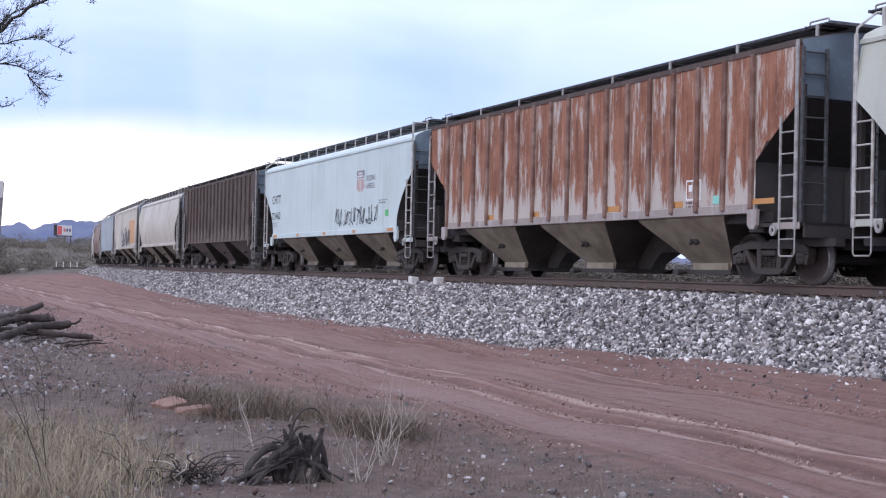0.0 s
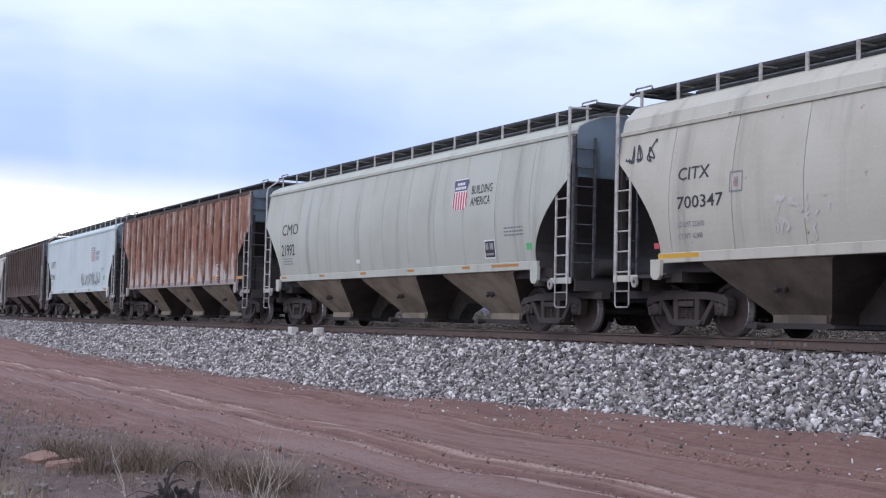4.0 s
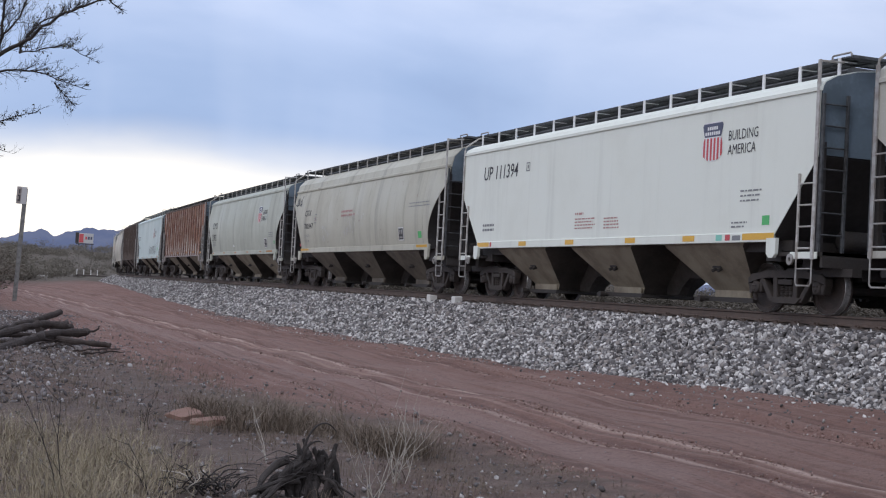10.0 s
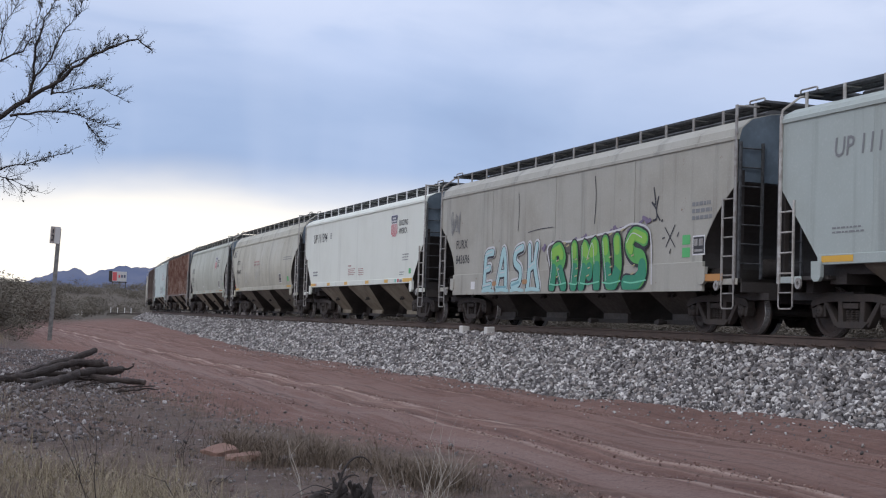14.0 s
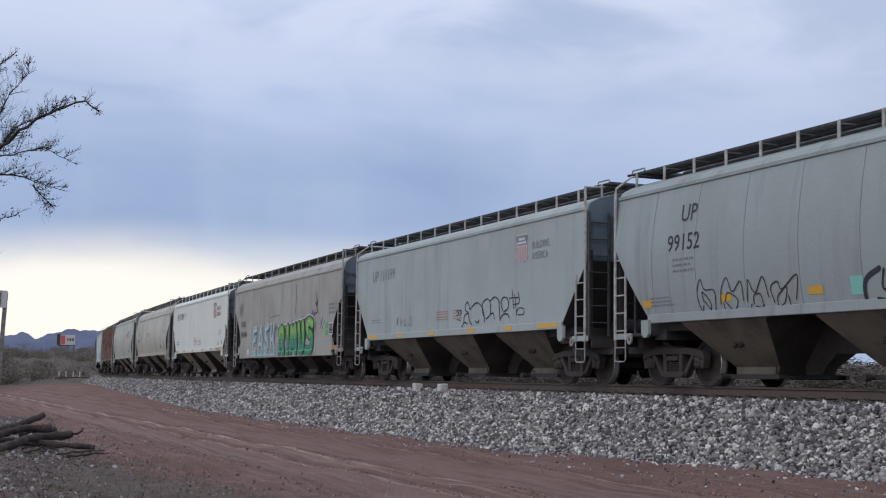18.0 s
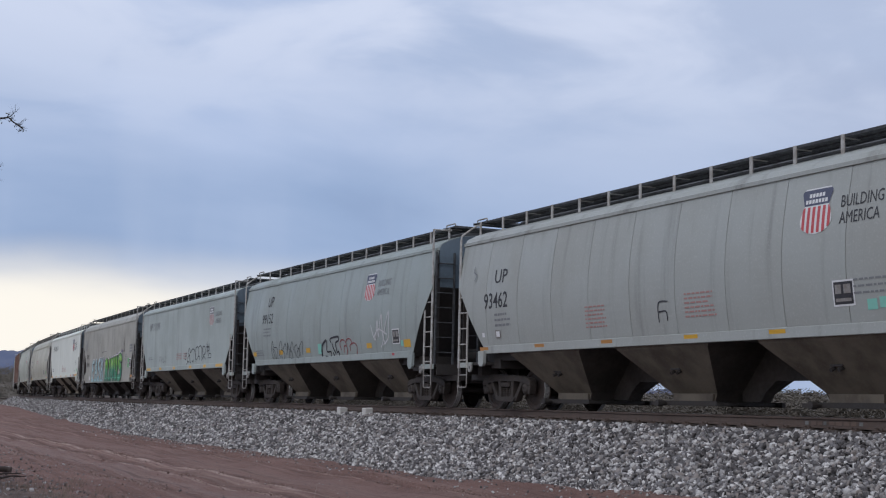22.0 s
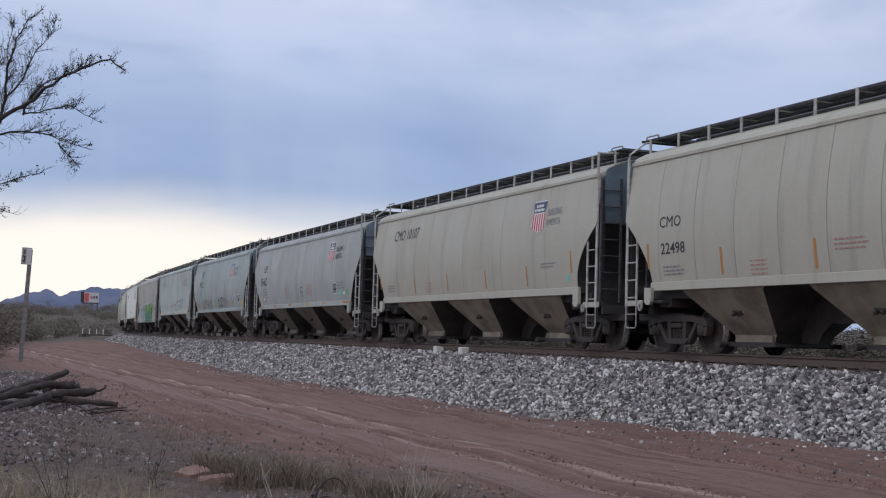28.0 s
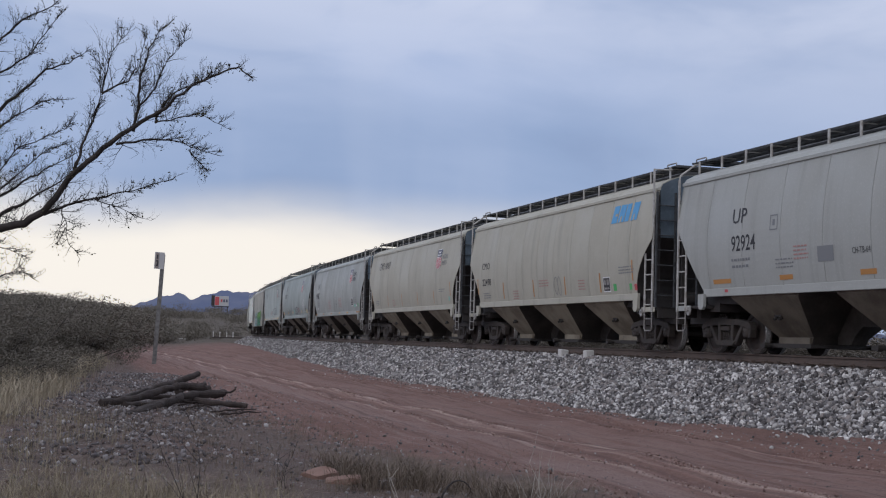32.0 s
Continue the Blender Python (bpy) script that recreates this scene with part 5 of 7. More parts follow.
def duo_tag(car, c, y, z):
    """Two thick black letters and two thin red ones."""
    black = [[(0.4, 0.68), (0.1, 0.55), (0.02, 0.35), (0.08, 0.06), (0.2, 0.0)], [(0.5, 0.66), (0.45, 0.36), (0.78, 0.34), (0.7, 0.18), (0.3, 0.22)], [(0.75, 0.18), (0.7, 0.04)]]
    strokes(car, c, "graffiti", y, z, black[:1], 0.085, "spray_black", 0.010)
    strokes(car, c, "graffiti", y, z, black[1:], 0.045, "spray_black", 0.013)
    strokes(car, c, "graffiti", y, z, [[(0.8, 0.62), (0.8, 0.72), (1.4, 0.76), (1.42, 0.64), (1.2, 0.58), (1.25, 0.32), (1.4, 0.32), (1.38, 0.05)], [(0.9, 0.58), (1.0, 0.42), (1.15, 0.28)], [(0.95, 0.3), (1.15, 0.05)]], 0.055, "spray_black", 0.010)
    strokes(car, c, "graffiti", y, z, [[(1.6, 0.38), (1.52, 0.56), (1.7, 0.66), (1.95, 0.6), (2.05, 0.42), (2.05, 0.3), (1.8, 0.02)], [(1.8, 0.3), (1.85, 0.46), (2.0, 0.48)],
            [(2.0, 0.6), (2.2, 0.68), (2.4, 0.62), (2.45, 0.5)], [(2.3, 0.34), (2.3, 0.48), (2.6, 0.54), (2.8, 0.44), (2.75, 0.2), (2.5, 0.05)]], 0.032, "spray_red", 0.010)


def smudge(car, c, y, z, w, h, n, seed):
    """A rubbed patch of faint chalk dashes."""
    rnd = random.Random(seed)
    for k in range(n):
        p, q = rnd.uniform(0, w), rnd.uniform(0, h)
        tall = rnd.uniform(0.05, 0.26) * (1.2 - q / h)
        strokes(car, c, "chalk_dash", y, z, [[(p, q), (p + rnd.uniform(-0.06, 0.06), q + tall / 2), (p + rnd.uniform(-0.05, 0.05), q + tall)]], rnd.uniform(0.02, 0.06), "chalk_faint", 0.008 + 0.0001 * k)


def spiky_tag(car, c, y, z):
    """Thin grey outline letters with pointed tops that run down over the sill."""
    lines = []
    for k, w in enumerate((0.7, 0.8, 0.75, 0.85)):
        x = 0.8 * k
        lines += [[(x, 0.25), (x + 0.02, 0.55), (x + 0.15, 0.75), (x + 0.3, 0.6), (x + w * 0.8, 0.7), (x + w * 0.85, 0.3)], [(x + 0.15, 0.3), (x + 0.2, 0.5), (x + 0.45, 0.5), (x + 0.4, 0.3), (x + 0.2, 0.3)], [(x + w * 0.6, 0.3), (x + w * 0.55, 0.0)], [(x + 0.1, 0.25), (x + 0.05, 0.0)]]
    strokes(car, c, "graffiti", y, z, [[(p * 0.95 + 0.06 * math.sin(7 * q + 3 * p), q * 0.95 + 0.10 * math.sin(9 * p)) for p, q in g] for g in lines], 0.024, "spray_black", 0.010)


def code_box(car, c, y, z, w, h):
    """An outlined square with a short bar in it."""
    for a, b, ww, hh in ((0, 0, w, 0.025), (0, h - 0.025, w, 0.025), (0, 0.025, 0.025, h - 0.05), (w - 0.025, 0.025, 0.025, h - 0.05), (w * 0.35, h * 0.3, w * 0.3, h * 0.4)):
        plate(car, c, "code_mark", y - a, z + b, ww, hh, "ink_soft", 0.007)


def consolidated(car, c, y, z):
    """Black stencil panel with pale frame and fields."""
    plate(car, c, "stencil_frame", y, z, 0.46, 0.40, "white_mark", 0.006)
    plate(car, c, "stencil_panel", y - 0.03, z + 0.03, 0.40, 0.34, "ink", 0.009)
    for a, b, w, h in ((0.06, 0.19, 0.13, 0.14), (0.24, 0.19, 0.15, 0.14), (0.06, 0.07, 0.33, 0.05)):
        plate(car, c, "stencil_field", y - a, z + b, w, h, "grey_bar", 0.012)


def clipped(line, lo, hi):
    """The runs of a line that lie between two heights."""
    runs, cur = [], []
    for (x0, z0), (x1, z1) in zip(line, line[1:]):
        for k in range(7):
            p = (x0 + (x1 - x0) * k / 6, z0 + (z1 - z0) * k / 6)
            if lo <= p[1] <= hi:
                if not cur or cur[-1] != p:
                    cur.append(p)
            elif cur:
                runs.append(cur)
                cur = []
    return [r for r in runs + [cur] if len(r) > 2]


def big_graffiti(car, c):
    """Two wide spray pieces of slanted interlocking letters, pale cyan and then green, with violet specks above."""
    z = 0.90
    rnd = random.Random(41)
    for k in range(26):
        x = rnd.uniform(-0.5, 5.0)
        h = 0.92 + 0.09 * x + rnd.uniform(-0.15, 0.22)
        strokes(car, c, "violet_fleck", 0.4, z, [[(x, h), (x + rnd.uniform(0.05, 0.2), h + rnd.uniform(-0.06, 0.1))]], rnd.uniform(0.05, 0.14), "spray_violet", 0.026)
    pale = (
        [[(0.72, 1.08), (0.28, 1.02), (0.20, 0.60), (0.16, 0.14)], [(0.22, 0.62), (0.52, 0.66)], [(0.12, 0.14), (0.62, 0.18)]],
        [[(0.06, 0.12), (0.30, 0.72), (0.50, 1.12), (0.64, 0.70), (0.68, 0.12)], [(0.30, 0.48), (0.62, 0.50)]],
        [[(0.74, 1.14), (0.34, 1.04), (0.28, 0.76), (0.62, 0.56), (0.58, 0.24), (0.12, 0.16)]],
        [[(0.20, 1.14), (0.22, 0.60), (0.14, 0.12)], [(0.22, 0.58), (0.50, 0.68)], [(0.66, 1.16), (0.56, 0.66), (0.78, 0.12)]],
    )
    for k, glyph in enumerate(pale):
        y = 4.55 - 0.98 * k
        strokes(car, c, "graffiti_halo", y, z, glyph, 0.34, "spray_white", 0.027 + 0.0012 * k)
        strokes(car, c, "graffiti_outline", y + 0.02, z - 0.02, glyph, 0.27, "spray_black", 0.032 + 0.0012 * k)
        strokes(car, c, "graffiti_fill", y, z, glyph, 0.19, "spray_pale", 0.037 + 0.0012 * k)
        strokes(car, c, "graffiti_shine", y, z, [[(p[0] - 0.04, p[1] + 0.02) for p in g[:2]] for g in glyph], 0.035, "spray_white", 0.043)
        strokes(car, c, "graffiti_shade", y, z, [[(p, q) for p, q in g if q < 0.3] for g in glyph if sum(q < 0.3 for p, q in g) > 1], 0.06, "spray_cyan", 0.044)
        # the lower lip on the sill
        strokes(car, c, "graffiti_drip", y, z, [[(0.05, 0.02), (0.45, 0.05), (0.85, 0.0)]], 0.10, "spray_pale", 0.045)
    strokes(car, c, "rust_patch", 3.75, z, [[(0.0, 0.22), (0.16, 0.22)]], 0.12, "spray_ochre", 0.047)
    strokes(car, c, "rust_patch", 1.75, z, [[(0.0, 0.24), (0.2, 0.24)]], 0.12, "spray_ochre", 0.047)
    green = (
        ([[(0.12, 0.12), (0.22, 0.62), (0.20, 1.0), (0.52, 1.08), (0.70, 0.84), (0.52, 0.60), (0.34, 0.58)], [(0.52, 0.58), (0.78, 0.12)]], 1.02),
        ([[(0.30, 1.10), (0.36, 0.60), (0.30, 0.12)]], 0.62),
        ([[(0.10, 0.12), (0.24, 0.70), (0.22, 1.10), (0.48, 0.74), (0.50, 0.40)], [(0.48, 0.72), (0.74, 1.14), (0.86, 0.62), (0.88, 0.12)]], 1.10),
        ([[(0.16, 1.16), (0.28, 0.56), (0.36, 0.18), (0.62, 0.16), (0.80, 0.50), (0.72, 1.18)]], 1.02),
        ([[(0.94, 1.16), (0.52, 1.28), (0.26, 1.06), (0.46, 0.82), (0.84, 0.70), (0.90, 0.36), (0.62, 0.14), (0.14, 0.14)]], 1.14),
    )
    # tan specks on a dark block shadow behind the letters
    strokes(car, c, "graffiti_shadow", 0.30, z, [[(0.05, 0.85), (0.25, 1.02), (1.4, 1.05), (2.6, 1.14), (3.6, 1.18)], [(0.35, 0.15), (0.15, 0.75)]], 0.30, "spray_umber", 0.0275)
    strokes(car, c, "graffiti_halo", 0.34, z, [[(0.5, 0.05), (0.02, 0.9), (0.2, 1.16), (1.4, 1.18), (2.6, 1.26), (3.7, 1.33), (4.3, 1.43), (4.95, 1.32), (5.15, 1.0), (5.2, 0.1)]], 0.05, "spray_white", 0.0285)
    for k in range(16):
        x = rnd.uniform(0.1, 4.0)
        h = 1.0 + 0.06 * x + rnd.uniform(-0.12, 0.12)
        strokes(car, c, "graffiti_dash", 0.30, z, [[(x, h), (x + 0.12, h + 0.03)]], 0.04, "spray_tan", 0.0305)
    x = 0.0
    for k, (glyph, w) in enumerate(green):
        y = 0.15 - x
        glyph = [[(p, q * 0.93) for p, q in g] for g in glyph]
        low = [run for g in glyph for run in clipped(g, 0.0, 0.52)]
        top = [run for g in glyph for run in clipped(g, 0.84, 2.0)]
        strokes(car, c, "graffiti_outline", y + 0.015, z - 0.015, glyph, 0.46, "spray_black", 0.033 + 0.0016 * k)
        strokes(car, c, "graffiti_fill", y, z, glyph, 0.34, "spray_green", 0.042 + 0.0016 * k)
        strokes(car, c, "graffiti_shade", y, z, low, 0.335, "spray_teal", 0.0455 + 0.0016 * k)
        strokes(car, c, "graffiti_highlight", y, z, top, 0.24, "spray_lime", 0.0465 + 0.0016 * k)
        strokes(car, c, "graffiti_shine", y, z, [[(p - 0.10, q + 0.03) for p, q in g[:3]] for g in glyph], 0.022, "spray_white", 0.058)
        strokes(car, c, "graffiti_dash", y, z, [[(0.40 + 0.05 * (j % 2), h), (0.50 + 0.05 * (j % 2), h + 0.02)] for j, h in enumerate((0.32, 0.50, 0.72))], 0.035, "spray_tan", 0.060)
        strokes(car, c, "graffiti_drip", y, z, [[(0.08, 0.16), (0.45, 0.13), (w - 0.08, 0.18)]], 0.035, "spray_mint", 0.059)
        x += w


build_train()


# ---- ground, road and track ----
def soil_height(x, y):
    """Height of the ground, its rises shaped to fit the camera's view (arrays)."""
    def groove(at, wide, deep):
        return deep * np.exp(-((x - at) / wide) ** 2)
    rut = groove(4.3, 0.35, -0.05) + groove(6.15, 0.42, -0.07) + groove(6.98, 0.20, -0.03) + groove(7.38, 0.20, 0.04) + groove(8.3, 0.40, -0.06)
    rut = rut + groove(9.3, 0.25, 0.05) + groove(9.75, 0.14, 0.02) + groove(10.10, 0.22, -0.05) + groove(10.6, 0.18, 0.03)
    near = np.clip((70 - y) / 30, 0, 1)
    wob = 0.02 * np.sin(x * 2.1 + y * 0.7) + 0.02 * np.sin(y * 1.3 - x * 1.7) + 0.012 * np.sin(5.1 * x + 3.3 * y)
    verge = 0.12 * np.clip((3.2 - x) / 2.0, 0, 1) * np.clip((y - 8) / 8, 0, 1)
    bend = 15.8 + np.clip(y - 35, 0, None) ** 2 / 1766.0
    rise = 0.033 * np.clip(y - 205, 0, 230) + 0.7 * np.clip((y - 200) / 100, 0, 1) * np.sin(x * 0.11 + y * 0.05)
    rise = rise * np.clip((bend - 12 - x) / 14, 0, 1)
    beyond = 0.75 * np.clip((x - bend - 4.5) / 2.0, 0, 1)
    # shoulder raised near the camera, so the ballast foot fits the view
    berm = 0.19 * np.clip((24 - y) / 9, 0, 1) * np.clip((x - 10.7) / 1.1, 0, 1) * np.clip((bend + 2 - x) / 1.0, 0, 1)
    # further off the ground rises to the track bed, fitted to the view
    berm = berm + 0.5 * np.clip((y - 50) / 55, 0, 1) * np.clip((x - bend + 9.5) / 5, 0, 1) * np.clip(bend + 2 - x, 0, 1)
    return berm + rut * near + wob * np.clip((140 - y) / 60, 0.0, 1) + verge + rise + beyond


def sheet(name, xs, ys, heights, mat):
    X, Y = np.meshgrid(xs, ys, indexing="ij")
    Z = heights(X, Y)
    n, m = X.shape
    co = np.stack([X, Y, Z], -1).reshape(-1, 3)
    i = np.arange(n * m).reshape(n, m)
    f = np.stack([i[:-1, :-1], i[1:, :-1], i[1:, 1:], i[:-1, 1:]], -1).reshape(-1, 4)
    me = bpy.data.meshes.new(name)
    me.from_pydata(co.tolist(), [], f.tolist())
    me.polygons.foreach_set("use_smooth", [True] * len(me.polygons))
    me.materials.append(mat)
    return new(name, me)


def ground_material():
    m, nt, bsdf, N, L = nodes_of("desert_ground")
    geo, sep = N("ShaderNodeNewGeometry"), N("ShaderNodeSeparateXYZ")
    L(geo.outputs["Position"], sep.inputs[0])
    p = geo.outputs["Position"]
    big, mid, fine = noise_node(N, L, p, 0.35, 6.0, 0.6), noise_node(N, L, p, 2.5, 6.0, 0.65), noise_node(N, L, p, 30.0, 4.0, 0.7)
    along = noise_node(N, L, p, 1.0, 5.0, 0.6, (3.2, 0.09, 1.0))
    grit = noise_node(N, L, p, 75.0, 2.0, 0.6)
    lump = noise_node(N, L, p, 6.5, 8.0, 0.78)
    crumb = noise_node(N, L, p, 1.0, 3.0, 0.5, (5.0, 0.30, 1.0))
    red = blend(N, L, ramp(N, L, big, 0.35, 0.65), (0.212, 0.114, 0.092), (0.272, 0.157, 0.129))
    # wheel tracks: pale ridges and dark ruts along the road
    wave = N("ShaderNodeMath")
    wave.operation = "MULTIPLY_ADD"
    wave.inputs[1].default_value = 0.09
    L(noise_node(N, L, p, 1.0, 3.0, 0.5, (0.05, 0.11, 1.0)), wave.inputs[0])
    L(sep.outputs[0], wave.inputs[2])
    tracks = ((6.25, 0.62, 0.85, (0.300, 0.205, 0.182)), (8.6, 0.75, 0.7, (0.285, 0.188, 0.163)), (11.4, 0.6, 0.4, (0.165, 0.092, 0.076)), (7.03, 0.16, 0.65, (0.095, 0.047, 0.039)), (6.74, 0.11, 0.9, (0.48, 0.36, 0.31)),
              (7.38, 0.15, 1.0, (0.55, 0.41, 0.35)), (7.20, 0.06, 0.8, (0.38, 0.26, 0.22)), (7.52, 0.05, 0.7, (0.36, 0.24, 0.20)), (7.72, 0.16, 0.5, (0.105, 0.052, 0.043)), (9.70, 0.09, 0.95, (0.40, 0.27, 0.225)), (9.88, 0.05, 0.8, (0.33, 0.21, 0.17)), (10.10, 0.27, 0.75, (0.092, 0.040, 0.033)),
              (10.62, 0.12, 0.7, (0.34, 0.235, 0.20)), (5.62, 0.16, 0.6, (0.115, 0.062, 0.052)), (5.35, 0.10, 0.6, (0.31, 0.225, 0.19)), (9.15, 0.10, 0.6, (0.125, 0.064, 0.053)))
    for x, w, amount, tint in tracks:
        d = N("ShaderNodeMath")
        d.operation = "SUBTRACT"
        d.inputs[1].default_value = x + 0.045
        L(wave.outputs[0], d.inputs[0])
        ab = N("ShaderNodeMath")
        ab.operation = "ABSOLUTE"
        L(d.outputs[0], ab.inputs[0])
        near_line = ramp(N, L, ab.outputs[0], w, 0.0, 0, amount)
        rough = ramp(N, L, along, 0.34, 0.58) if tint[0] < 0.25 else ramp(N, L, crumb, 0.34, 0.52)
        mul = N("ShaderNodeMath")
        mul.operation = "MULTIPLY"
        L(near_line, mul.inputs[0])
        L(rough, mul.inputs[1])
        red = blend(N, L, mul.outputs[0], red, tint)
    red = blend(N, L, ramp(N, L, mid, 0.55, 0.75, 0, 0.4), red, (0.24, 0.155, 0.13))
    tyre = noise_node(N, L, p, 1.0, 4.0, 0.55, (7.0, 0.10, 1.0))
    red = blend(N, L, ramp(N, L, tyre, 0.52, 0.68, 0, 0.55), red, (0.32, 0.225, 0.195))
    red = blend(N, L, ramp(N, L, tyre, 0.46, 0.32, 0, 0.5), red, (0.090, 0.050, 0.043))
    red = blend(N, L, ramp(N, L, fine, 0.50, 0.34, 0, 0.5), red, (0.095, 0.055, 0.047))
    red = blend(N, L, ramp(N, L, grit, 0.62, 0.72, 0, 0.5), red, (0.33, 0.25, 0.22))
    grey = blend(N, L, ramp(N, L, mid, 0.35, 0.65), (0.120, 0.086, 0.072), (0.172, 0.130, 0.110))
    grey = blend(N, L, ramp(N, L, fine, 0.55, 0.72, 0, 0.7), grey, (0.22, 0.20, 0.195))
    grey = blend(N, L, ramp(N, L, big, 0.5, 0.7, 0, 0.5), grey, (0.17, 0.095, 0.078))
    scrub = blend(N, L, ramp(N, L, mid, 0.4, 0.65), (0.085, 0.072, 0.055), (0.150, 0.122, 0.095))
    # edge of the road, ragged
    ed = N("ShaderNodeMath")
    ed.operation = "MULTIPLY_ADD"
    ed.inputs[1].default_value = 2.4
    L(mid, ed.inputs[0])
    L(sep.outputs[0], ed.inputs[2])
    widen = N("ShaderNodeMath")
    widen.operation = "SUBTRACT"
    L(ed.outputs[0], widen.inputs[0])
    L(ramp(N, L, sep.outputs[1], 21.0, 11.0, 0, 1.9), widen.inputs[1])
    verge = ramp(N, L, widen.outputs[0], 5.2, 4.1)
    c = blend(N, L, verge, red, grey)
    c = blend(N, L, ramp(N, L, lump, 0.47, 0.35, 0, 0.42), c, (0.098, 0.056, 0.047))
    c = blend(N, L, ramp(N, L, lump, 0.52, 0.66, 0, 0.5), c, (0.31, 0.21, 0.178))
    c = blend(N, L, ramp(N, L, sep.outputs[0], 17.0, 19.5), c, scrub)
    c = blend(N, L, ramp(N, L, sep.outputs[1], 95.0, 190.0), c, scrub)
    L(c, bsdf.inputs["Base Color"])
    bsdf.inputs["Roughness"].default_value = 0.95
    h = N("ShaderNodeMath")
    h.operation = "ADD"
    L(fine, h.inputs[0])
    L(lump, h.inputs[1])
    bump_to(N, L, bsdf, h.outputs[0], 0.9, 0.06)
    return m


def spaced(*runs):
    out = []
    for a, b, step in runs:
        out += list(np.arange(a, b, step))
    return np.array(sorted(set(np.round(out, 4))))


XS = spaced((-1500, -200, 130), (-200, -40, 16), (-40, -8, 2.0), (-8, 5.4, 0.16), (5.4, 11.2, 0.07), (11.2, 14, 0.16), (14, 30, 1.0), (30, 200, 10), (200, 2500, 150))
YS = spaced((-400, -20, 40), (-20, 4, 2), (4, 40, 0.3), (40, 120, 1.5), (120, 520, 8), (520, 4700, 190))
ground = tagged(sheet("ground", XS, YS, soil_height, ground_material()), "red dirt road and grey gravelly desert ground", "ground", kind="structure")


def ballast_profile(off):
    """Height of the ballast bed at a distance from the track's middle (negative: the camera's side)."""
    a = np.abs(off)
    return np.where(a < 1.55, 1.10, np.maximum(1.10 - (a - 1.55) * 0.465, -0.25))


def stones(name, s, off, size, mat, seed, lift=0.0, heights=None, world=None):
    """Many small broken stones as one mesh, lying at track places (s, off) or at world places."""
    rng = np.random.default_rng(seed)
    n = len(s)
    if world is None:
        x, y = track_arrays(s, off)
        z = ballast_profile(off)
    else:
        x, y = s, off
        z = soil_height(x, y)
    g = (1 + 5 ** 0.5) / 2
    base = np.array([(-1, g, 0), (1, g, 0), (-1, -g, 0), (1, -g, 0), (0, -1, g), (0, 1, g), (0, -1, -g), (0, 1, -g), (g, 0, -1), (g, 0, 1), (-g, 0, -1), (-g, 0, 1)]) / 1.9
    tri = np.array([(0, 11, 5), (0, 5, 1), (0, 1, 7), (0, 7, 10), (0, 10, 11), (1, 5, 9), (5, 11, 4), (11, 10, 2), (10, 7, 6), (7, 1, 8), (3, 9, 4), (3, 4, 2), (3, 2, 6), (3, 6, 8), (3, 8, 9), (4, 9, 5), (2, 4, 11), (6, 2, 10), (8, 6, 7), (9, 8, 1)])
    v = base[None] * (1 + rng.uniform(-0.38, 0.38, (n, 12, 1))) + rng.uniform(-0.12, 0.12, (n, 12, 3))
    v *= rng.uniform(0.40, 1.5, (n, 1, 3)) * np.array([1, 1, 0.62])
    q = rng.normal(size=(n, 4))
    q /= np.linalg.norm(q, axis=1, keepdims=True)
    w, a, b, c = q.T
    R = np.stack([1 - 2 * (b * b + c * c), 2 * (a * b - c * w), 2 * (a * c + b * w), 2 * (a * b + c * w), 1 - 2 * (a * a + c * c), 2 * (b * c - a * w), 2 * (a * c - b * w), 2 * (b * c + a * w), 1 - 2 * (a * a + b * b)], -1).reshape(n, 3, 3)
    v = np.einsum("nij,nkj->nki", R, v) * (size[:, None, None] / 2)
    v += np.stack([x, y, z + lift + rng.uniform(-0.01, 0.03, n)], -1)[:, None]
    f = (tri[None] + 12 * np.arange(n)[:, None, None]).reshape(-1, 3)
    me = bpy.data.meshes.new(name)
    me.vertices.add(n * 12)
    me.vertices.foreach_set("co", v.reshape(-1))
    me.loops.add(len(f) * 3)
    me.loops.foreach_set("vertex_index", f.reshape(-1))
    me.polygons.add(len(f))
    me.polygons.foreach_set("loop_start", np.arange(0, len(f) * 3, 3))
    me.update()
    me.validate()
    me.materials.append(mat)
    return new(name, me)


def stone_material(name, shades, rough=0.85):
    m, nt, bsdf, N, L = nodes_of(name)
    geo = N("ShaderNodeNewGeometry")
    cr = N("ShaderNodeValToRGB")
    cr.color_ramp.interpolation = "CONSTANT"
    cr.color_ramp.elements[0].color = (*shades[0], 1)
    cr.color_ramp.elements[1].position, cr.color_ramp.elements[1].color = 1 / len(shades), (*shades[1], 1)
    for k in range(2, len(shades)):
        cr.color_ramp.elements.new(k / len(shades)).color = (*shades[k], 1)
    L(geo.outputs["Random Per Island"], cr.inputs[0])
    n = noise_node(N, L, geo.outputs["Position"], 28.0, 5.0, 0.65)
    c = blend(N, L, ramp(N, L, n, 0.4, 0.7, 0, 0.4), cr.outputs[0], (0.16, 0.14, 0.135))
    L(c, bsdf.inputs["Base Color"])
    bsdf.inputs["Roughness"].default_value = rough
    bump_to(N, L, bsdf, n, 0.5, 0.01)
    return m


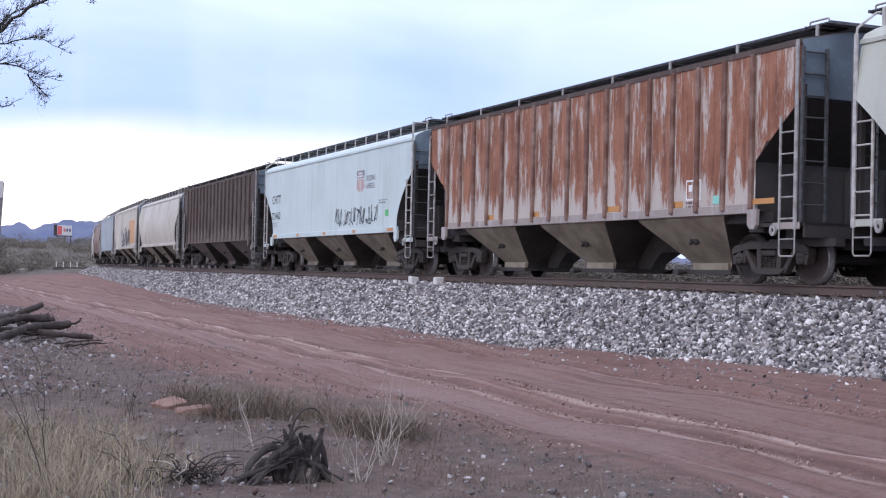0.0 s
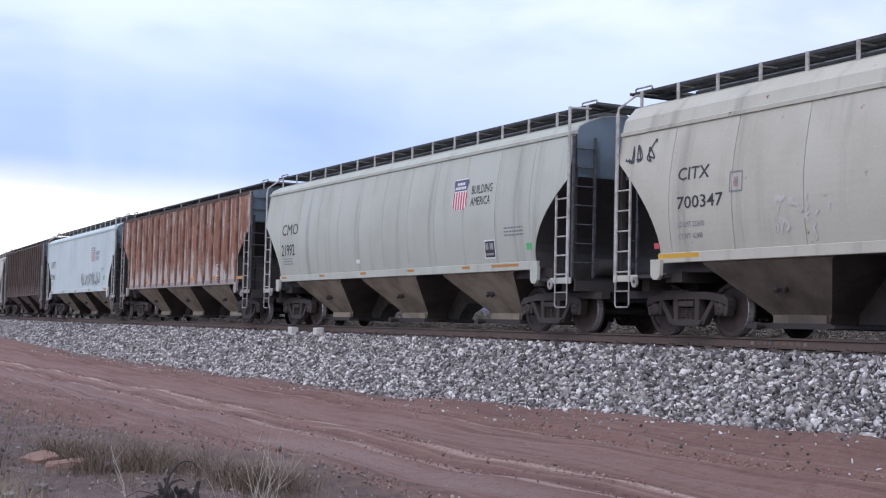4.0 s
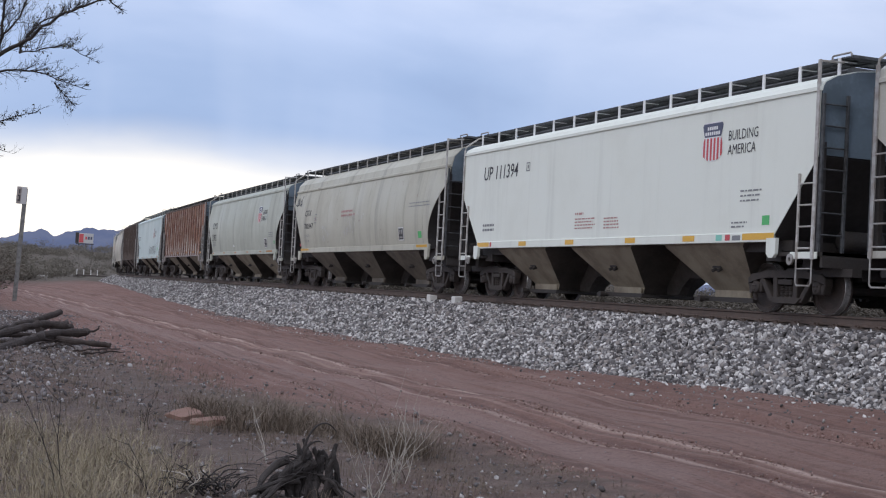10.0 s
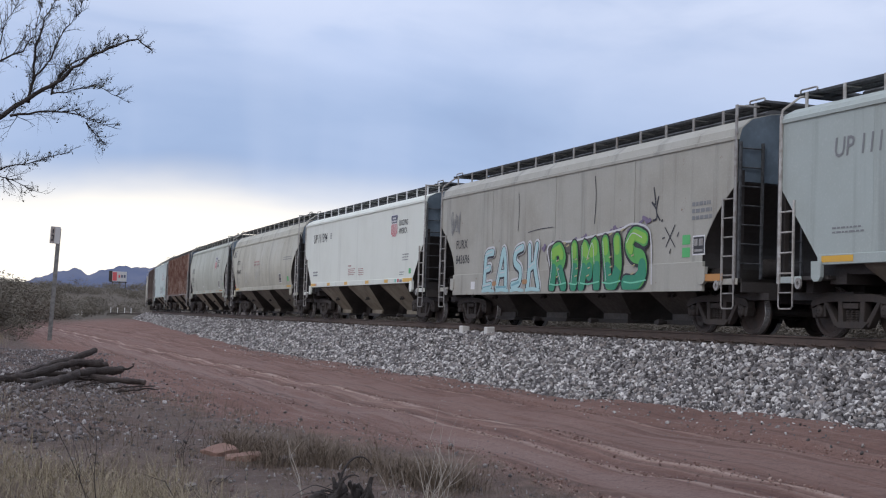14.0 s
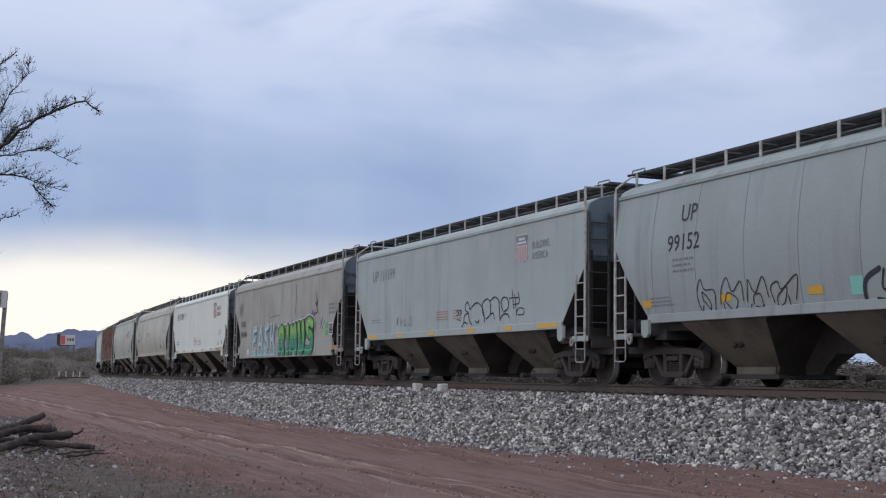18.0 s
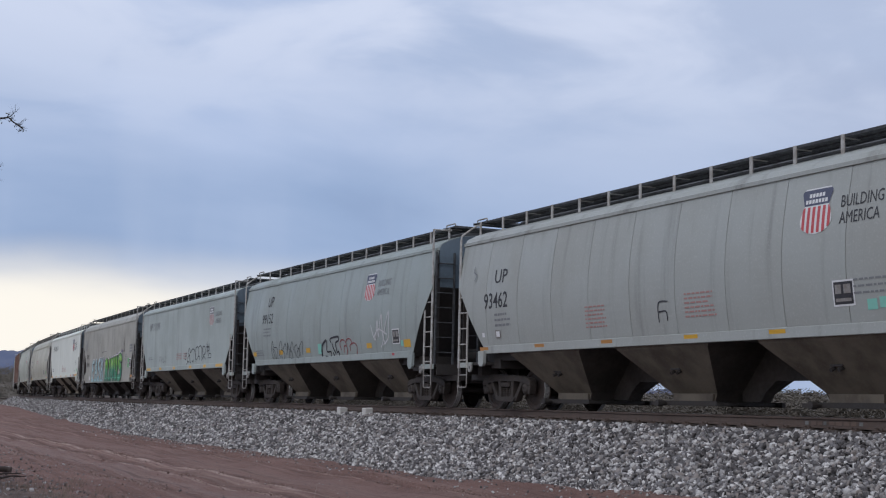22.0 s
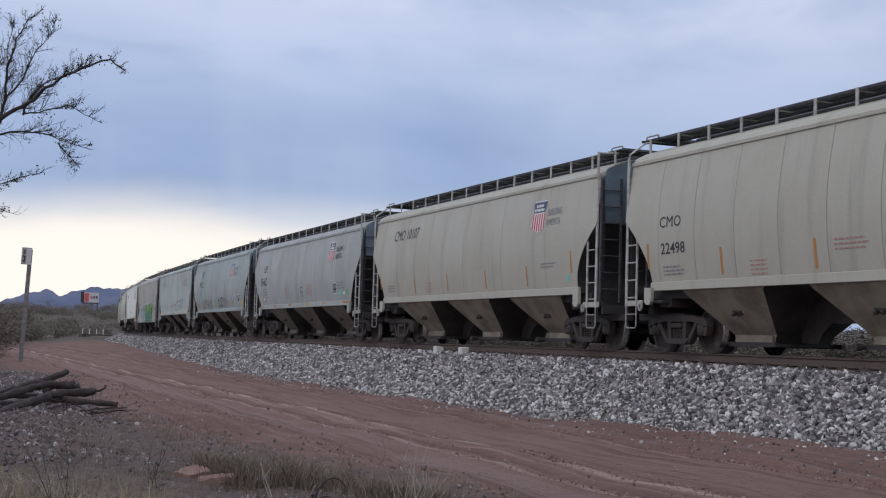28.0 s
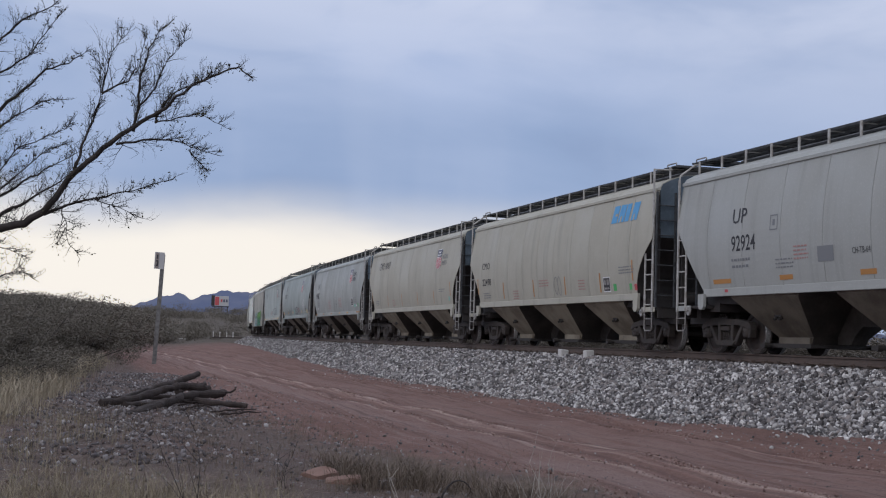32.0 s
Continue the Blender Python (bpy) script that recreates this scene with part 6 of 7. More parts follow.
M["ballast"] = stone_material("crushed_ballast", [(0.37, 0.36, 0.355), (0.115, 0.11, 0.112), (0.26, 0.245, 0.235), (0.72, 0.705, 0.69), (0.055, 0.052, 0.053), (0.20, 0.195, 0.20), (0.52, 0.51, 0.50), (0.08, 0.074, 0.075), (0.29, 0.262, 0.245), (0.14, 0.136, 0.138)])
M["pebble"] = stone_material("desert_pebbles", [(0.15, 0.135, 0.135), (0.22, 0.21, 0.21), (0.13, 0.085, 0.075), (0.11, 0.105, 0.11), (0.42, 0.40, 0.39), (0.09, 0.08, 0.08), (0.27, 0.255, 0.25)])

M["clod"] = stone_material("dry_dirt_clods", [(0.30, 0.20, 0.17), (0.20, 0.115, 0.095), (0.38, 0.28, 0.24), (0.26, 0.165, 0.14), (0.15, 0.085, 0.07)])
M["spill"] = stone_material("dusty_spilled_stone", [(0.16, 0.145, 0.15), (0.09, 0.08, 0.082), (0.24, 0.225, 0.225), (0.07, 0.062, 0.063), (0.40, 0.385, 0.38), (0.12, 0.09, 0.085), (0.18, 0.165, 0.165), (0.11, 0.10, 0.105)])


def build_bed():
    """The ballast bed under the loose stones, swept along the track."""
    offs = [-4.6, -3.0, -1.55, 1.55, 3.0, 4.6]
    ss = np.concatenate([np.arange(-40, 60, 4.0), np.arange(60, 420, 8.0)])
    co, faces = [], []
    for s in ss:
        x, y = track_arrays(np.full(6, s), np.array(offs))
        z = ballast_profile(np.array(offs))
        co += list(zip(x.tolist(), y.tolist(), (z - 0.03).tolist()))
    for i in range(len(ss) - 1):
        for k in range(5):
            faces.append((i * 6 + k, i * 6 + k + 1, i * 6 + 7 + k, i * 6 + 6 + k))
    me = bpy.data.meshes.new("ballast_bed")
    me.from_pydata(co, [], faces)
    m, nt, bsdf, N, L = nodes_of("packed_ballast")
    geo = N("ShaderNodeNewGeometry")
    vor = N("ShaderNodeTexVoronoi")
    vor.inputs["Scale"].default_value = 13.0
    L(geo.outputs["Position"], vor.inputs["Vector"])
    sepc = N("ShaderNodeSeparateColor")
    L(vor.outputs["Color"], sepc.inputs[0])
    c = blend(N, L, sepc.outputs[0], (0.07, 0.068, 0.07), (0.33, 0.325, 0.33))
    # dark between the cells is the stones' gap shade, put into the colour
    c = blend(N, L, ramp(N, L, vor.outputs["Distance"], 0.25, 0.65, 0, 0.9), c, (0.035, 0.033, 0.034))
    L(c, bsdf.inputs["Base Color"])
    bsdf.inputs["Roughness"].default_value = 0.9
    bump_to(N, L, bsdf, vor.outputs["Distance"], 1.0, 0.04)
    me.materials.append(m)
    tagged(new("ballast_bed", me), "packed grey crushed-stone track bed", "track bed", kind="structure")


def rail_mesh(off):
    sec = [(-0.070, -0.172), (-0.070, -0.160), (-0.012, -0.135), (-0.010, -0.045), (-0.036, -0.032), (-0.037, -0.006), (-0.030, 0.0),
           (0.030, 0.0), (0.037, -0.006), (0.036, -0.032), (0.010, -0.045), (0.012, -0.135), (0.070, -0.160), (0.070, -0.172)]
    ss = np.concatenate([np.arange(-40, 35, 25.0), np.arange(35, 420, 5.0)])
    bm = bmesh.new()
    loops = []
    for s in ss:
        loops.append([(*on_track(s, off + x)[0].xy, RAIL_TOP + z) for x, z in sec])
    loft(bm, loops)
    return bm


def build_rails():
    for off in (-0.755, 0.755):
        me = finish(rail_mesh(off), "rail", M["rail"])
        me.materials.append(M["railtop"])
        for p in me.polygons:
            if p.normal.z > 0.95 and p.center.z > RAIL_TOP - 0.003:
                p.material_index = 1
        tagged(new("rail", me), "rust-brown steel rail with polished running surface", "rail", "rails", kind="structure")


def build_ties():
    bm = bmesh.new()
    box(bm, -1.30, 1.30, -0.115, 0.115, -0.20, 0.0)
    me = finish(bm, "tie", M["tie"], False, 0.012)
    bm = bmesh.new()
    box(bm, -0.17, 0.17, -0.09, 0.09, 0.0, 0.018)
    for x in (-0.10, 0.10):
        for y in (-0.05, 0.05):
            box(bm, x - 0.016, x + 0.016, y - 0.014, y + 0.014, 0.018, 0.05)
    pl = finish(bm, "tie_plate", M["rail"])
    track = tagged(new("sleeper_row"), "grey timber sleepers half buried in ballast", "sleepers", kind="structure")
    s, rnd = 4.0, random.Random(3)
    while s < 96:
        p, a = on_track(s, 0.0, RAIL_TOP - 0.19)
        t = hang("sleeper", me, track, "", Matrix.Translation(p) @ pose(0, 0, rnd.uniform(-0.012, 0.0), 0, 0, -a + rnd.uniform(-1, 1)))
        for off in (-0.755, 0.755):
            hang("tie_plate", pl, t, "", pose(off, 0, 0.0))
        s += 0.54


def build_ballast_stones():
    rng = np.random.default_rng(5)
    def strip(s0, s1, per_m2, size, o0=-4.05, o1=-1.35):
        n = int((s1 - s0) * (o1 - o0) * per_m2)
        return rng.uniform(s0, s1, n), rng.uniform(o0, o1, n), rng.uniform(size * 0.6, size * 1.35, n)
    runs = [strip(8, 34, 420, 0.088), strip(34, 60, 260, 0.10), strip(60, 110, 130, 0.095), strip(110, 200, 45, 0.12), strip(8, 60, 60, 0.07, -1.4, 1.5), strip(8, 60, 40, 0.06, -4.5, -3.95)]
    s, off, size = (np.concatenate(k) for k in zip(*runs))
    tagged(stones("ballast_stones", s, off, size, M["ballast"], 7), "loose grey and white crushed ballast stones", "ballast", kind="stuff")
    # strays on the road's edge and pebbles on the verge
    n = 1500
    x, y = 11.9 - 1.6 * rng.uniform(0, 1, n) ** 2, rng.uniform(6, 55, n)
    tagged(stones("stray_stones", x, y, rng.uniform(0.02, 0.06, n), M["ballast"], 8, 0.0, None, True), "stray ballast stones beside the road", "stones", kind="stuff")
    n = 26000
    y = 7 + 38 * rng.uniform(0, 1, n) ** 1.3
    x = rng.uniform(-5.5, 5.0, n) + rng.normal(0, 0.5, n)
    tagged(stones("verge_pebbles", x, y, 0.009 + 0.045 * rng.uniform(0, 1, n) ** 4.0, M["pebble"], 9, 0.0, None, True), "grey and brown pebbles on the verge", "pebbles", kind="stuff")
    # a spill of grey track stone along the verge, under the logs and beyond
    n = 11000
    y = np.concatenate([rng.uniform(14, 46, n), rng.normal(25.5, 2.2, 3500)])
    x = np.concatenate([-0.35 + (y[:n] - 15) * 0.095 + rng.normal(0.9, 0.85, n), rng.normal(1.9, 0.9, 3500)])
    n = len(y)
    tagged(stones("spilled_stones", x, y, 0.015 + 0.070 * rng.uniform(0, 1, n) ** 3.0, M["spill"], 19, 0.0, None, True), "spilled grey and white track stone on the verge", "stones", kind="stuff")
    # clods thrown up along the wheel tracks
    at, wide, n = (7.38, 9.70, 10.35, 5.35, 6.75), (0.09, 0.07, 0.07, 0.09, 0.06), 3600
    y = 6 + 42 * rng.uniform(0, 1, n * 5) ** 1.4
    x = np.repeat(at, n) + rng.normal(0, 1, n * 5) * np.repeat(wide, n)
    keep = np.sin(1.7 * y + 3 * np.floor(x)) + np.sin(0.61 * y) + rng.normal(0, 0.7, n * 5) > -0.2
    x, y = x[keep], y[keep]
    tagged(stones("road_clods", x, y, 0.010 + 0.026 * rng.uniform(0, 1, len(x)) ** 2.5, M["clod"], 12, 0.0, None, True), "pinkish dirt clods along the wheel tracks", "clods", kind="stuff")
    n = 4200
    x, y = rng.uniform(3.0, 11, n), rng.uniform(6, 40, n)
    tagged(stones("road_pebbles", x, y, 0.006 + 0.02 * rng.uniform(0, 1, n) ** 3, M["pebble"], 10, 0.0, None, True), "small pebbles on the dirt road", "pebbles", kind="stuff")


build_bed()
build_ties()
build_rails()
build_ballast_stones()


# ---- trees, bushes and grass ----
M["bark"] = simple("dark_mesquite_bark", (0.030, 0.025, 0.023), 0.9, 0.0, 0.3, 14.0, 0.5, (0.048, 0.040, 0.036))
M["twig"] = simple("thin_dark_twigs", (0.034, 0.029, 0.026), 0.9, 0.0, 0.3, 9.0, 0.0)
M["log"] = simple("weathered_log_bark", (0.052, 0.039, 0.034), 0.9, 0.0, 0.35, 11.0, 0.8, (0.033, 0.025, 0.023))
M["root"] = simple("dark_dead_root", (0.052, 0.045, 0.043), 0.9, 0.0, 0.35, 16.0, 0.7, (0.028, 0.024, 0.023))
M["pale_stem"] = simple("bleached_stem", (0.42, 0.385, 0.335), 0.85, 0.0, 0.25, 12.0, 0.1)
M["red_rock"] = simple("red_sandstone", (0.25, 0.155, 0.125), 0.9, 0.0, 0.3, 7.0, 0.6, (0.22, 0.13, 0.10))

M["grey_rock"] = simple("dusty_grey_rock", (0.20, 0.185, 0.18), 0.9, 0.0, 0.3, 9.0, 0.6, (0.13, 0.11, 0.105))


def leaf_material(name, shades):
    m, nt, bsdf, N, L = nodes_of(name)
    geo, info = N("ShaderNodeNewGeometry"), N("ShaderNodeObjectInfo")
    c = blend(N, L, geo.outputs["Random Per Island"], shades[0], shades[1])
    c = blend(N, L, ramp(N, L, info.outputs["Random"], 0.0, 1.0, 0, 0.6), c, shades[2])
    L(c, bsdf.inputs["Base Color"])
    bsdf.inputs["Roughness"].default_value = 0.85
    return m


M["leaf_olive"] = leaf_material("olive_mesquite_leaves", ((0.125, 0.115, 0.090), (0.175, 0.160, 0.128), (0.150, 0.130, 0.108)))
M["leaf_grey"] = leaf_material("grey_tan_brush", ((0.125, 0.108, 0.088), (0.165, 0.146, 0.120), (0.105, 0.094, 0.076)))
M["leaf_thin"] = leaf_material("sparse_small_leaves", ((0.06, 0.065, 0.03), (0.10, 0.09, 0.05), (0.05, 0.045, 0.03)))
M["straw"] = leaf_material("dry_straw_grass", ((0.19, 0.155, 0.102), (0.36, 0.31, 0.21), (0.27, 0.225, 0.15)))
M["straw_pale"] = leaf_material("bleached_tall_grass", ((0.26, 0.22, 0.155), (0.42, 0.37, 0.27), (0.33, 0.28, 0.20)))
M["straw_dark"] = leaf_material("dull_dry_grass", ((0.105, 0.080, 0.060), (0.215, 0.168, 0.125), (0.15, 0.118, 0.090)))


def raw_mesh(name, co, faces, mat):
    me = bpy.data.meshes.new(name)
    me.from_pydata(co.tolist(), [], faces.tolist())
    me.materials.append(mat)
    return me


def flakes(rng, centres, size, mat, name, slim=0.45):
    """Small leaf-like quads at the centres, turned at random."""
    n = len(centres)
    a = rng.normal(size=(n, 3))
    a /= np.linalg.norm(a, axis=1, keepdims=True)
    b = np.cross(a, rng.normal(size=(n, 3)))
    b /= np.linalg.norm(b, axis=1, keepdims=True) + 1e-9
    s = (size * rng.uniform(0.5, 1.4, n))[:, None]
    co = np.stack([centres - a * s, centres + b * s * slim, centres + a * s, centres - b * s * slim], 1).reshape(-1, 3)
    return raw_mesh(name, co, np.arange(4 * n).reshape(n, 4), mat)


def bush_kind(seed, n, leaf, mat, flat_top=0.8, slim=0.45, wood="bark"):
    """Meshes of one bush of unit size: many lobes of leaves, and stems."""
    rng = np.random.default_rng(seed)
    lobes = rng.normal(0, 1, (14, 3)) * (0.30, 0.30, 0.20) + (0, 0, 0.52)
    lobes[:, 2] = np.clip(lobes[:, 2], 0.22, flat_top)
    r = rng.uniform(0.16, 0.30, 14)
    pick = rng.integers(0, 14, n)
    d = rng.normal(size=(n, 3))
    d /= np.linalg.norm(d, axis=1, keepdims=True)
    centres = lobes[pick] + d * (r[pick] * rng.uniform(0.35, 1.0, n) ** 0.5)[:, None]
    centres[:, 2] = np.abs(centres[:, 2])
    leaves = flakes(rng, centres, leaf, mat, "foliage", slim)
    bm = bmesh.new()
    for k in range(14):
        p = Vector(lobes[k])
        foot = Vector((p.x * 0.15, p.y * 0.15, -0.05))
        tube(bm, [foot, foot.lerp(p, 0.5) + Vector((0, 0, -0.04)), p + Vector((0, 0, r[k] * 0.35))], [0.018, 0.011, 0.004], 4)
    return leaves, finish(bm, "woody_base", M[wood])


KINDS = {"olive": [bush_kind(60 + k, 5000, 0.022, M["leaf_olive"], 0.8, 0.4) for k in range(4)], "near": [bush_kind(90 + k, 24000, 0.0105, M["leaf_olive"], 0.8, 0.42) for k in range(3)], "grey": [bush_kind(80 + k, 6000, 0.024, M["leaf_grey"], 0.6, 0.3, "leaf_grey") for k in range(3)]}


def ground_at(x, y):
    return float(soil_height(np.array([x]), np.array([y]))[0])


def add_bush(kind, x, y, wide, high, rnd, label, group):
    leaves, stems = rnd.choice(KINDS[kind])
    ob = new("bush", leaves)
    ob.matrix_basis = Matrix.Translation((x, y, ground_at(x, y) - 0.05)) @ Matrix.Rotation(rnd.uniform(0, 6.28), 4, "Z") @ Matrix.Diagonal((wide, wide * rnd.uniform(0.85, 1.15), high, 1))
    hang("woody_base", stems, ob)
    tagged(ob, label, "bush", group)


def plant_bushes():
    rnd = random.Random(11)
    # thicket left of the road, heights fitted to its skyline from the camera
    for k in range(180):
        y = 29 + 140 * rnd.random() ** 1.5
        edge = -1.1 + min(y - 28, 44) * 0.108 + max(y - 72, 0) * 0.075
        x = edge - 1.0 - abs(rnd.gauss(0, 1)) * (3.5 + y * 0.05)
        crest = np.interp(math.degrees(math.atan2(x, y)), (-12, -2, 0, 1.5, 2.6, 3.5, 8), (1.6, 1.46, 1.38, 1.26, 1.10, 0.92, 0.70))
        h = (1.38 + y * math.tan(radians(crest))) * rnd.uniform(0.80, 1.0)
        add_bush("near" if y < 62 else "olive", x, y, h * rnd.uniform(1.2, 1.6), h, rnd, "dense olive-brown desert bush beside the dirt road", "thicket bushes")
    # brush-covered hillside beyond the bend: the nearer bushes singly, the rest as one mass
    rng = np.random.default_rng(33)
    mass = []
    for k in range(330):
        y = rnd.uniform(150, 430)
        x = y * math.tan(radians(rnd.uniform(0.5, 9.5)))
        if x > on_track(y)[0].x - 12:
            continue
        h = rnd.uniform(1.2, 2.3) * (0.7 + y / 500)
        if y < 205:
            add_bush("olive" if rnd.random() < 0.72 else "grey", x, y, h * 1.9, h, rnd, "distant dark desert bush on the hillside", "hillside bushes")
            continue
        d = rng.normal(size=(420, 3))
        d /= np.linalg.norm(d, axis=1, keepdims=True)
        lobe = rng.normal(0, 0.28, (9, 3))[rng.integers(0, 9, 420)] * (1, 1, 0.5)
        p = (lobe + d * rng.uniform(0.2, 0.32, (420, 1))) * (h * 1.6, h * 1.6, h)
        mass.append(np.stack([x + p[:, 0], y + p[:, 1], ground_at(x, y) + np.abs(p[:, 2] + 0.45 * h)], -1))
    tagged(new("hillside_brush", flakes(rng, np.concatenate(mass), 0.16, M["leaf_olive"], "hillside_brush", 0.4)), "dark desert brush over the far hillside", "brush", kind="stuff")
    # brush on the far side of the track
    for k in range(95):
        x, y = rnd.uniform(23, 75), rnd.uniform(14, 150)
        h = rnd.uniform(1.3, 2.3) + x * 0.008
        add_bush("grey", x, y, h * 2.1, h, rnd, "low grey-tan brush beyond the track", "brush beyond the track")


def grow(bm, rnd, a, d, length, r, depth, tips, sides):
    """A crooked twig with side twigs."""
    pts, rad = [a], [r]
    p, n = a.copy(), 4 if depth else 3
    for k in range(n):
        d = (d + Vector((rnd.uniform(-1, 1), rnd.uniform(-1, 1), rnd.uniform(-0.8, 1))) * 0.26).normalized()
        p = p + d * length / n
        pts.append(p.copy())
        rad.append(r * (1 - 0.75 * (k + 1) / n))
    tube(bm, pts, rad, sides, False)
    if depth:
        for q in pts[1:]:
            for _ in range(rnd.choice((1, 1, 2))):
                side = (d + Vector((rnd.uniform(-1, 1), rnd.uniform(-1, 1), rnd.uniform(-0.45, 0.95)))).normalized()
                grow(bm, rnd, q, side, length * rnd.uniform(0.4, 0.68), r * 0.5, depth - 1, tips, 3)
    else:
        tips += [p.lerp(q, rnd.random()) + Vector((rnd.uniform(-0.02, 0.02), rnd.uniform(-0.02, 0.02), rnd.uniform(-0.03, 0.01))) for q in pts[1:] if rnd.random() < 0.8]


def bare_tree():
    """A nearly leafless tree whose limbs reach over the verge."""
    rnd = random.Random(4)
    tree = tagged(new("tree"), "nearly bare mesquite tree with crooked dark limbs", "tree")
    base = ground_at(-2.3, 13.2)
    bm = bmesh.new()
    tube(bm, [(-2.3, 13.2, base - 0.1), (-2.2, 13.15, base + 0.7), (-1.9, 13.0, base + 1.35), (-1.55, 12.9, base + 1.8)], [0.19, 0.15, 0.13, 0.12], 10)
    part("trunk", bm, M["bark"], tree)
    tips = []

    def limb(r, depth, *knots):
        """One limb through its knots (x, z), with its twigs."""
        lean = rnd.uniform(-0.12, 0.12)
        pts = [Vector((x, depth + lean * k, z)) for k, (x, z) in enumerate(knots)]
        n = len(pts)
        fine = []
        for i in range(n - 1):
            for k in range(3):
                jog = 0.012 if i or k else 0.0
                fine.append(pts[i].lerp(pts[i + 1], k / 3) + Vector((rnd.uniform(-jog, jog), rnd.uniform(-jog, jog), rnd.uniform(-jog, jog))))
        fine.append(pts[-1])
        bm = bmesh.new()
        m = len(fine)
        tube(bm, fine, [max(r * (1 - 0.90 * (k / (m - 1)) ** 0.8), 0.003) for k in range(m)], 7)
        wood = part("limb", bm, M["bark"], tree, smooth=True)
        bm = bmesh.new()
        for i in range(n - 1):
            if pts[i + 1].x < -0.75:
                continue
            d = (pts[i + 1] - pts[i]).normalized()
            far = i / (n - 1)
            for k in range(4 + int(20 * (pts[i + 1] - pts[i]).length)):
                q = pts[i].lerp(pts[i + 1], rnd.random())
                side = (d * 0.75 + Vector((rnd.uniform(-0.8, 0.8), rnd.uniform(-0.8, 0.8), rnd.uniform(-0.45, 0.95)))).normalized()
                grow(bm, rnd, q, side, rnd.uniform(0.08, 0.27) * (1 - 0.75 * far), 0.0037, 1 if k % 2 else 2, tips, 4)
        grow(bm, rnd, pts[-1], (pts[-1] - pts[-2]).normalized(), 0.05, 0.003, 0, tips, 4)
        part("twig_spray", bm, M["twig"], wood)["kind"] = "stuff"

    limb(0.046, 12.35, (-1.32, 2.10), (-0.72, 2.20), (-0.45, 2.30), (-0.23, 2.36), (-0.08, 2.46), (-0.00, 2.59), (0.16, 2.81), (0.32, 2.97), (0.52, 3.14), (0.69, 3.28), (0.86, 3.36), (0.98, 3.49), (1.16, 3.63), (1.31, 3.71), (1.49, 3.77), (1.60, 3.67))
    limb(0.03, 12.55, (-1.34, 2.16), (-0.79, 2.29), (-0.46, 2.43), (-0.27, 2.54), (-0.03, 2.71), (0.16, 2.85))
    limb(0.02, 12.75, (-1.27, 2.22), (-0.48, 2.65), (-0.29, 2.80), (-0.09, 2.94), (0.20, 3.14))
    limb(0.017, 12.35, (0.16, 2.82), (0.22, 3.11), (0.31, 3.35), (0.37, 3.60), (0.33, 3.96))
    limb(0.011, 12.3, (0.37, 3.59), (0.59, 3.74), (0.70, 3.93), (0.75, 4.20))
    limb(0.009, 12.4, (0.37, 3.61), (0.41, 3.91), (0.53, 4.15))
    limb(0.016, 12.3, (0.66, 3.26), (0.69, 3.49), (0.69, 3.70), (0.73, 3.91), (0.82, 4.13), (0.94, 4.24))
    limb(0.011, 12.2, (0.68, 3.47), (0.83, 3.67), (0.95, 3.96), (1.07, 4.13), (1.10, 4.28))
    limb(0.01, 12.2, (0.85, 3.34), (0.92, 3.54), (1.07, 3.70), (1.29, 3.82), (1.44, 3.98))
    limb(0.013, 12.2, (0.51, 3.12), (0.73, 3.16), (0.98, 3.18), (1.16, 3.12), (1.40, 3.04))
    limb(0.007, 12.1, (1.15, 3.10), (1.26, 3.01), (1.35, 2.94))
    limb(0.016, 12.2, (-0.08, 2.45), (0.12, 2.55), (0.34, 2.62), (0.51, 2.66), (0.75, 2.73), (1.01, 2.83))
    limb(0.008, 12.1, (0.33, 2.61), (0.51, 2.55), (0.70, 2.48))
    limb(0.008, 12.1, (0.84, 3.33), (1.02, 3.38), (1.22, 3.43), (1.43, 3.34))
    limb(0.006, 12.1, (0.07, 2.51), (0.11, 2.35), (0.14, 2.20), (0.22, 2.12))
    limb(0.008, 12.6, (-1.02, 2.12), (-0.64, 2.22), (-0.45, 2.17), (-0.30, 2.14), (-0.21, 2.09))
    limb(0.009, 12.6, (-1.34, 2.08), (-0.72, 1.83), (-0.43, 1.91), (-0.24, 1.96), (-0.13, 1.89))
    limb(0.028, 12.9, (-1.29, 2.33), (-0.90, 3.04), (-0.53, 3.51), (-0.33, 3.72), (-0.14, 3.94), (0.06, 4.05), (0.24, 4.20))
    limb(0.02, 13.0, (-1.22, 2.50), (-0.88, 3.53), (-0.56, 4.19), (-0.37, 4.38), (-0.10, 4.57), (0.12, 4.81))
    limb(0.018, 12.95, (-1.08, 2.71), (-0.82, 3.31), (-0.54, 3.81), (-0.30, 4.00), (-0.16, 4.23), (0.01, 4.46))
    limb(0.014, 12.7, (-0.99, 2.29), (-0.68, 2.92), (-0.50, 3.24), (-0.32, 3.39), (-0.15, 3.48), (0.04, 3.50))
    limb(0.012, 12.6, (-0.74, 2.27), (-0.48, 2.87), (-0.35, 3.08), (-0.20, 3.15), (-0.01, 3.27), (0.11, 3.36))
    limb(0.012, 12.5, (-0.64, 2.27), (-0.47, 2.70), (-0.29, 2.87), (-0.12, 3.07), (0.10, 3.19))
    limb(0.022, 13.1, (-1.27, 2.40), (-1.08, 3.42), (-0.87, 4.19), (-0.60, 4.87), (-0.31, 5.29))
    rng = np.random.default_rng(2)
    keep = np.array([tuple(t) for t in tips if rnd.random() < 0.08])
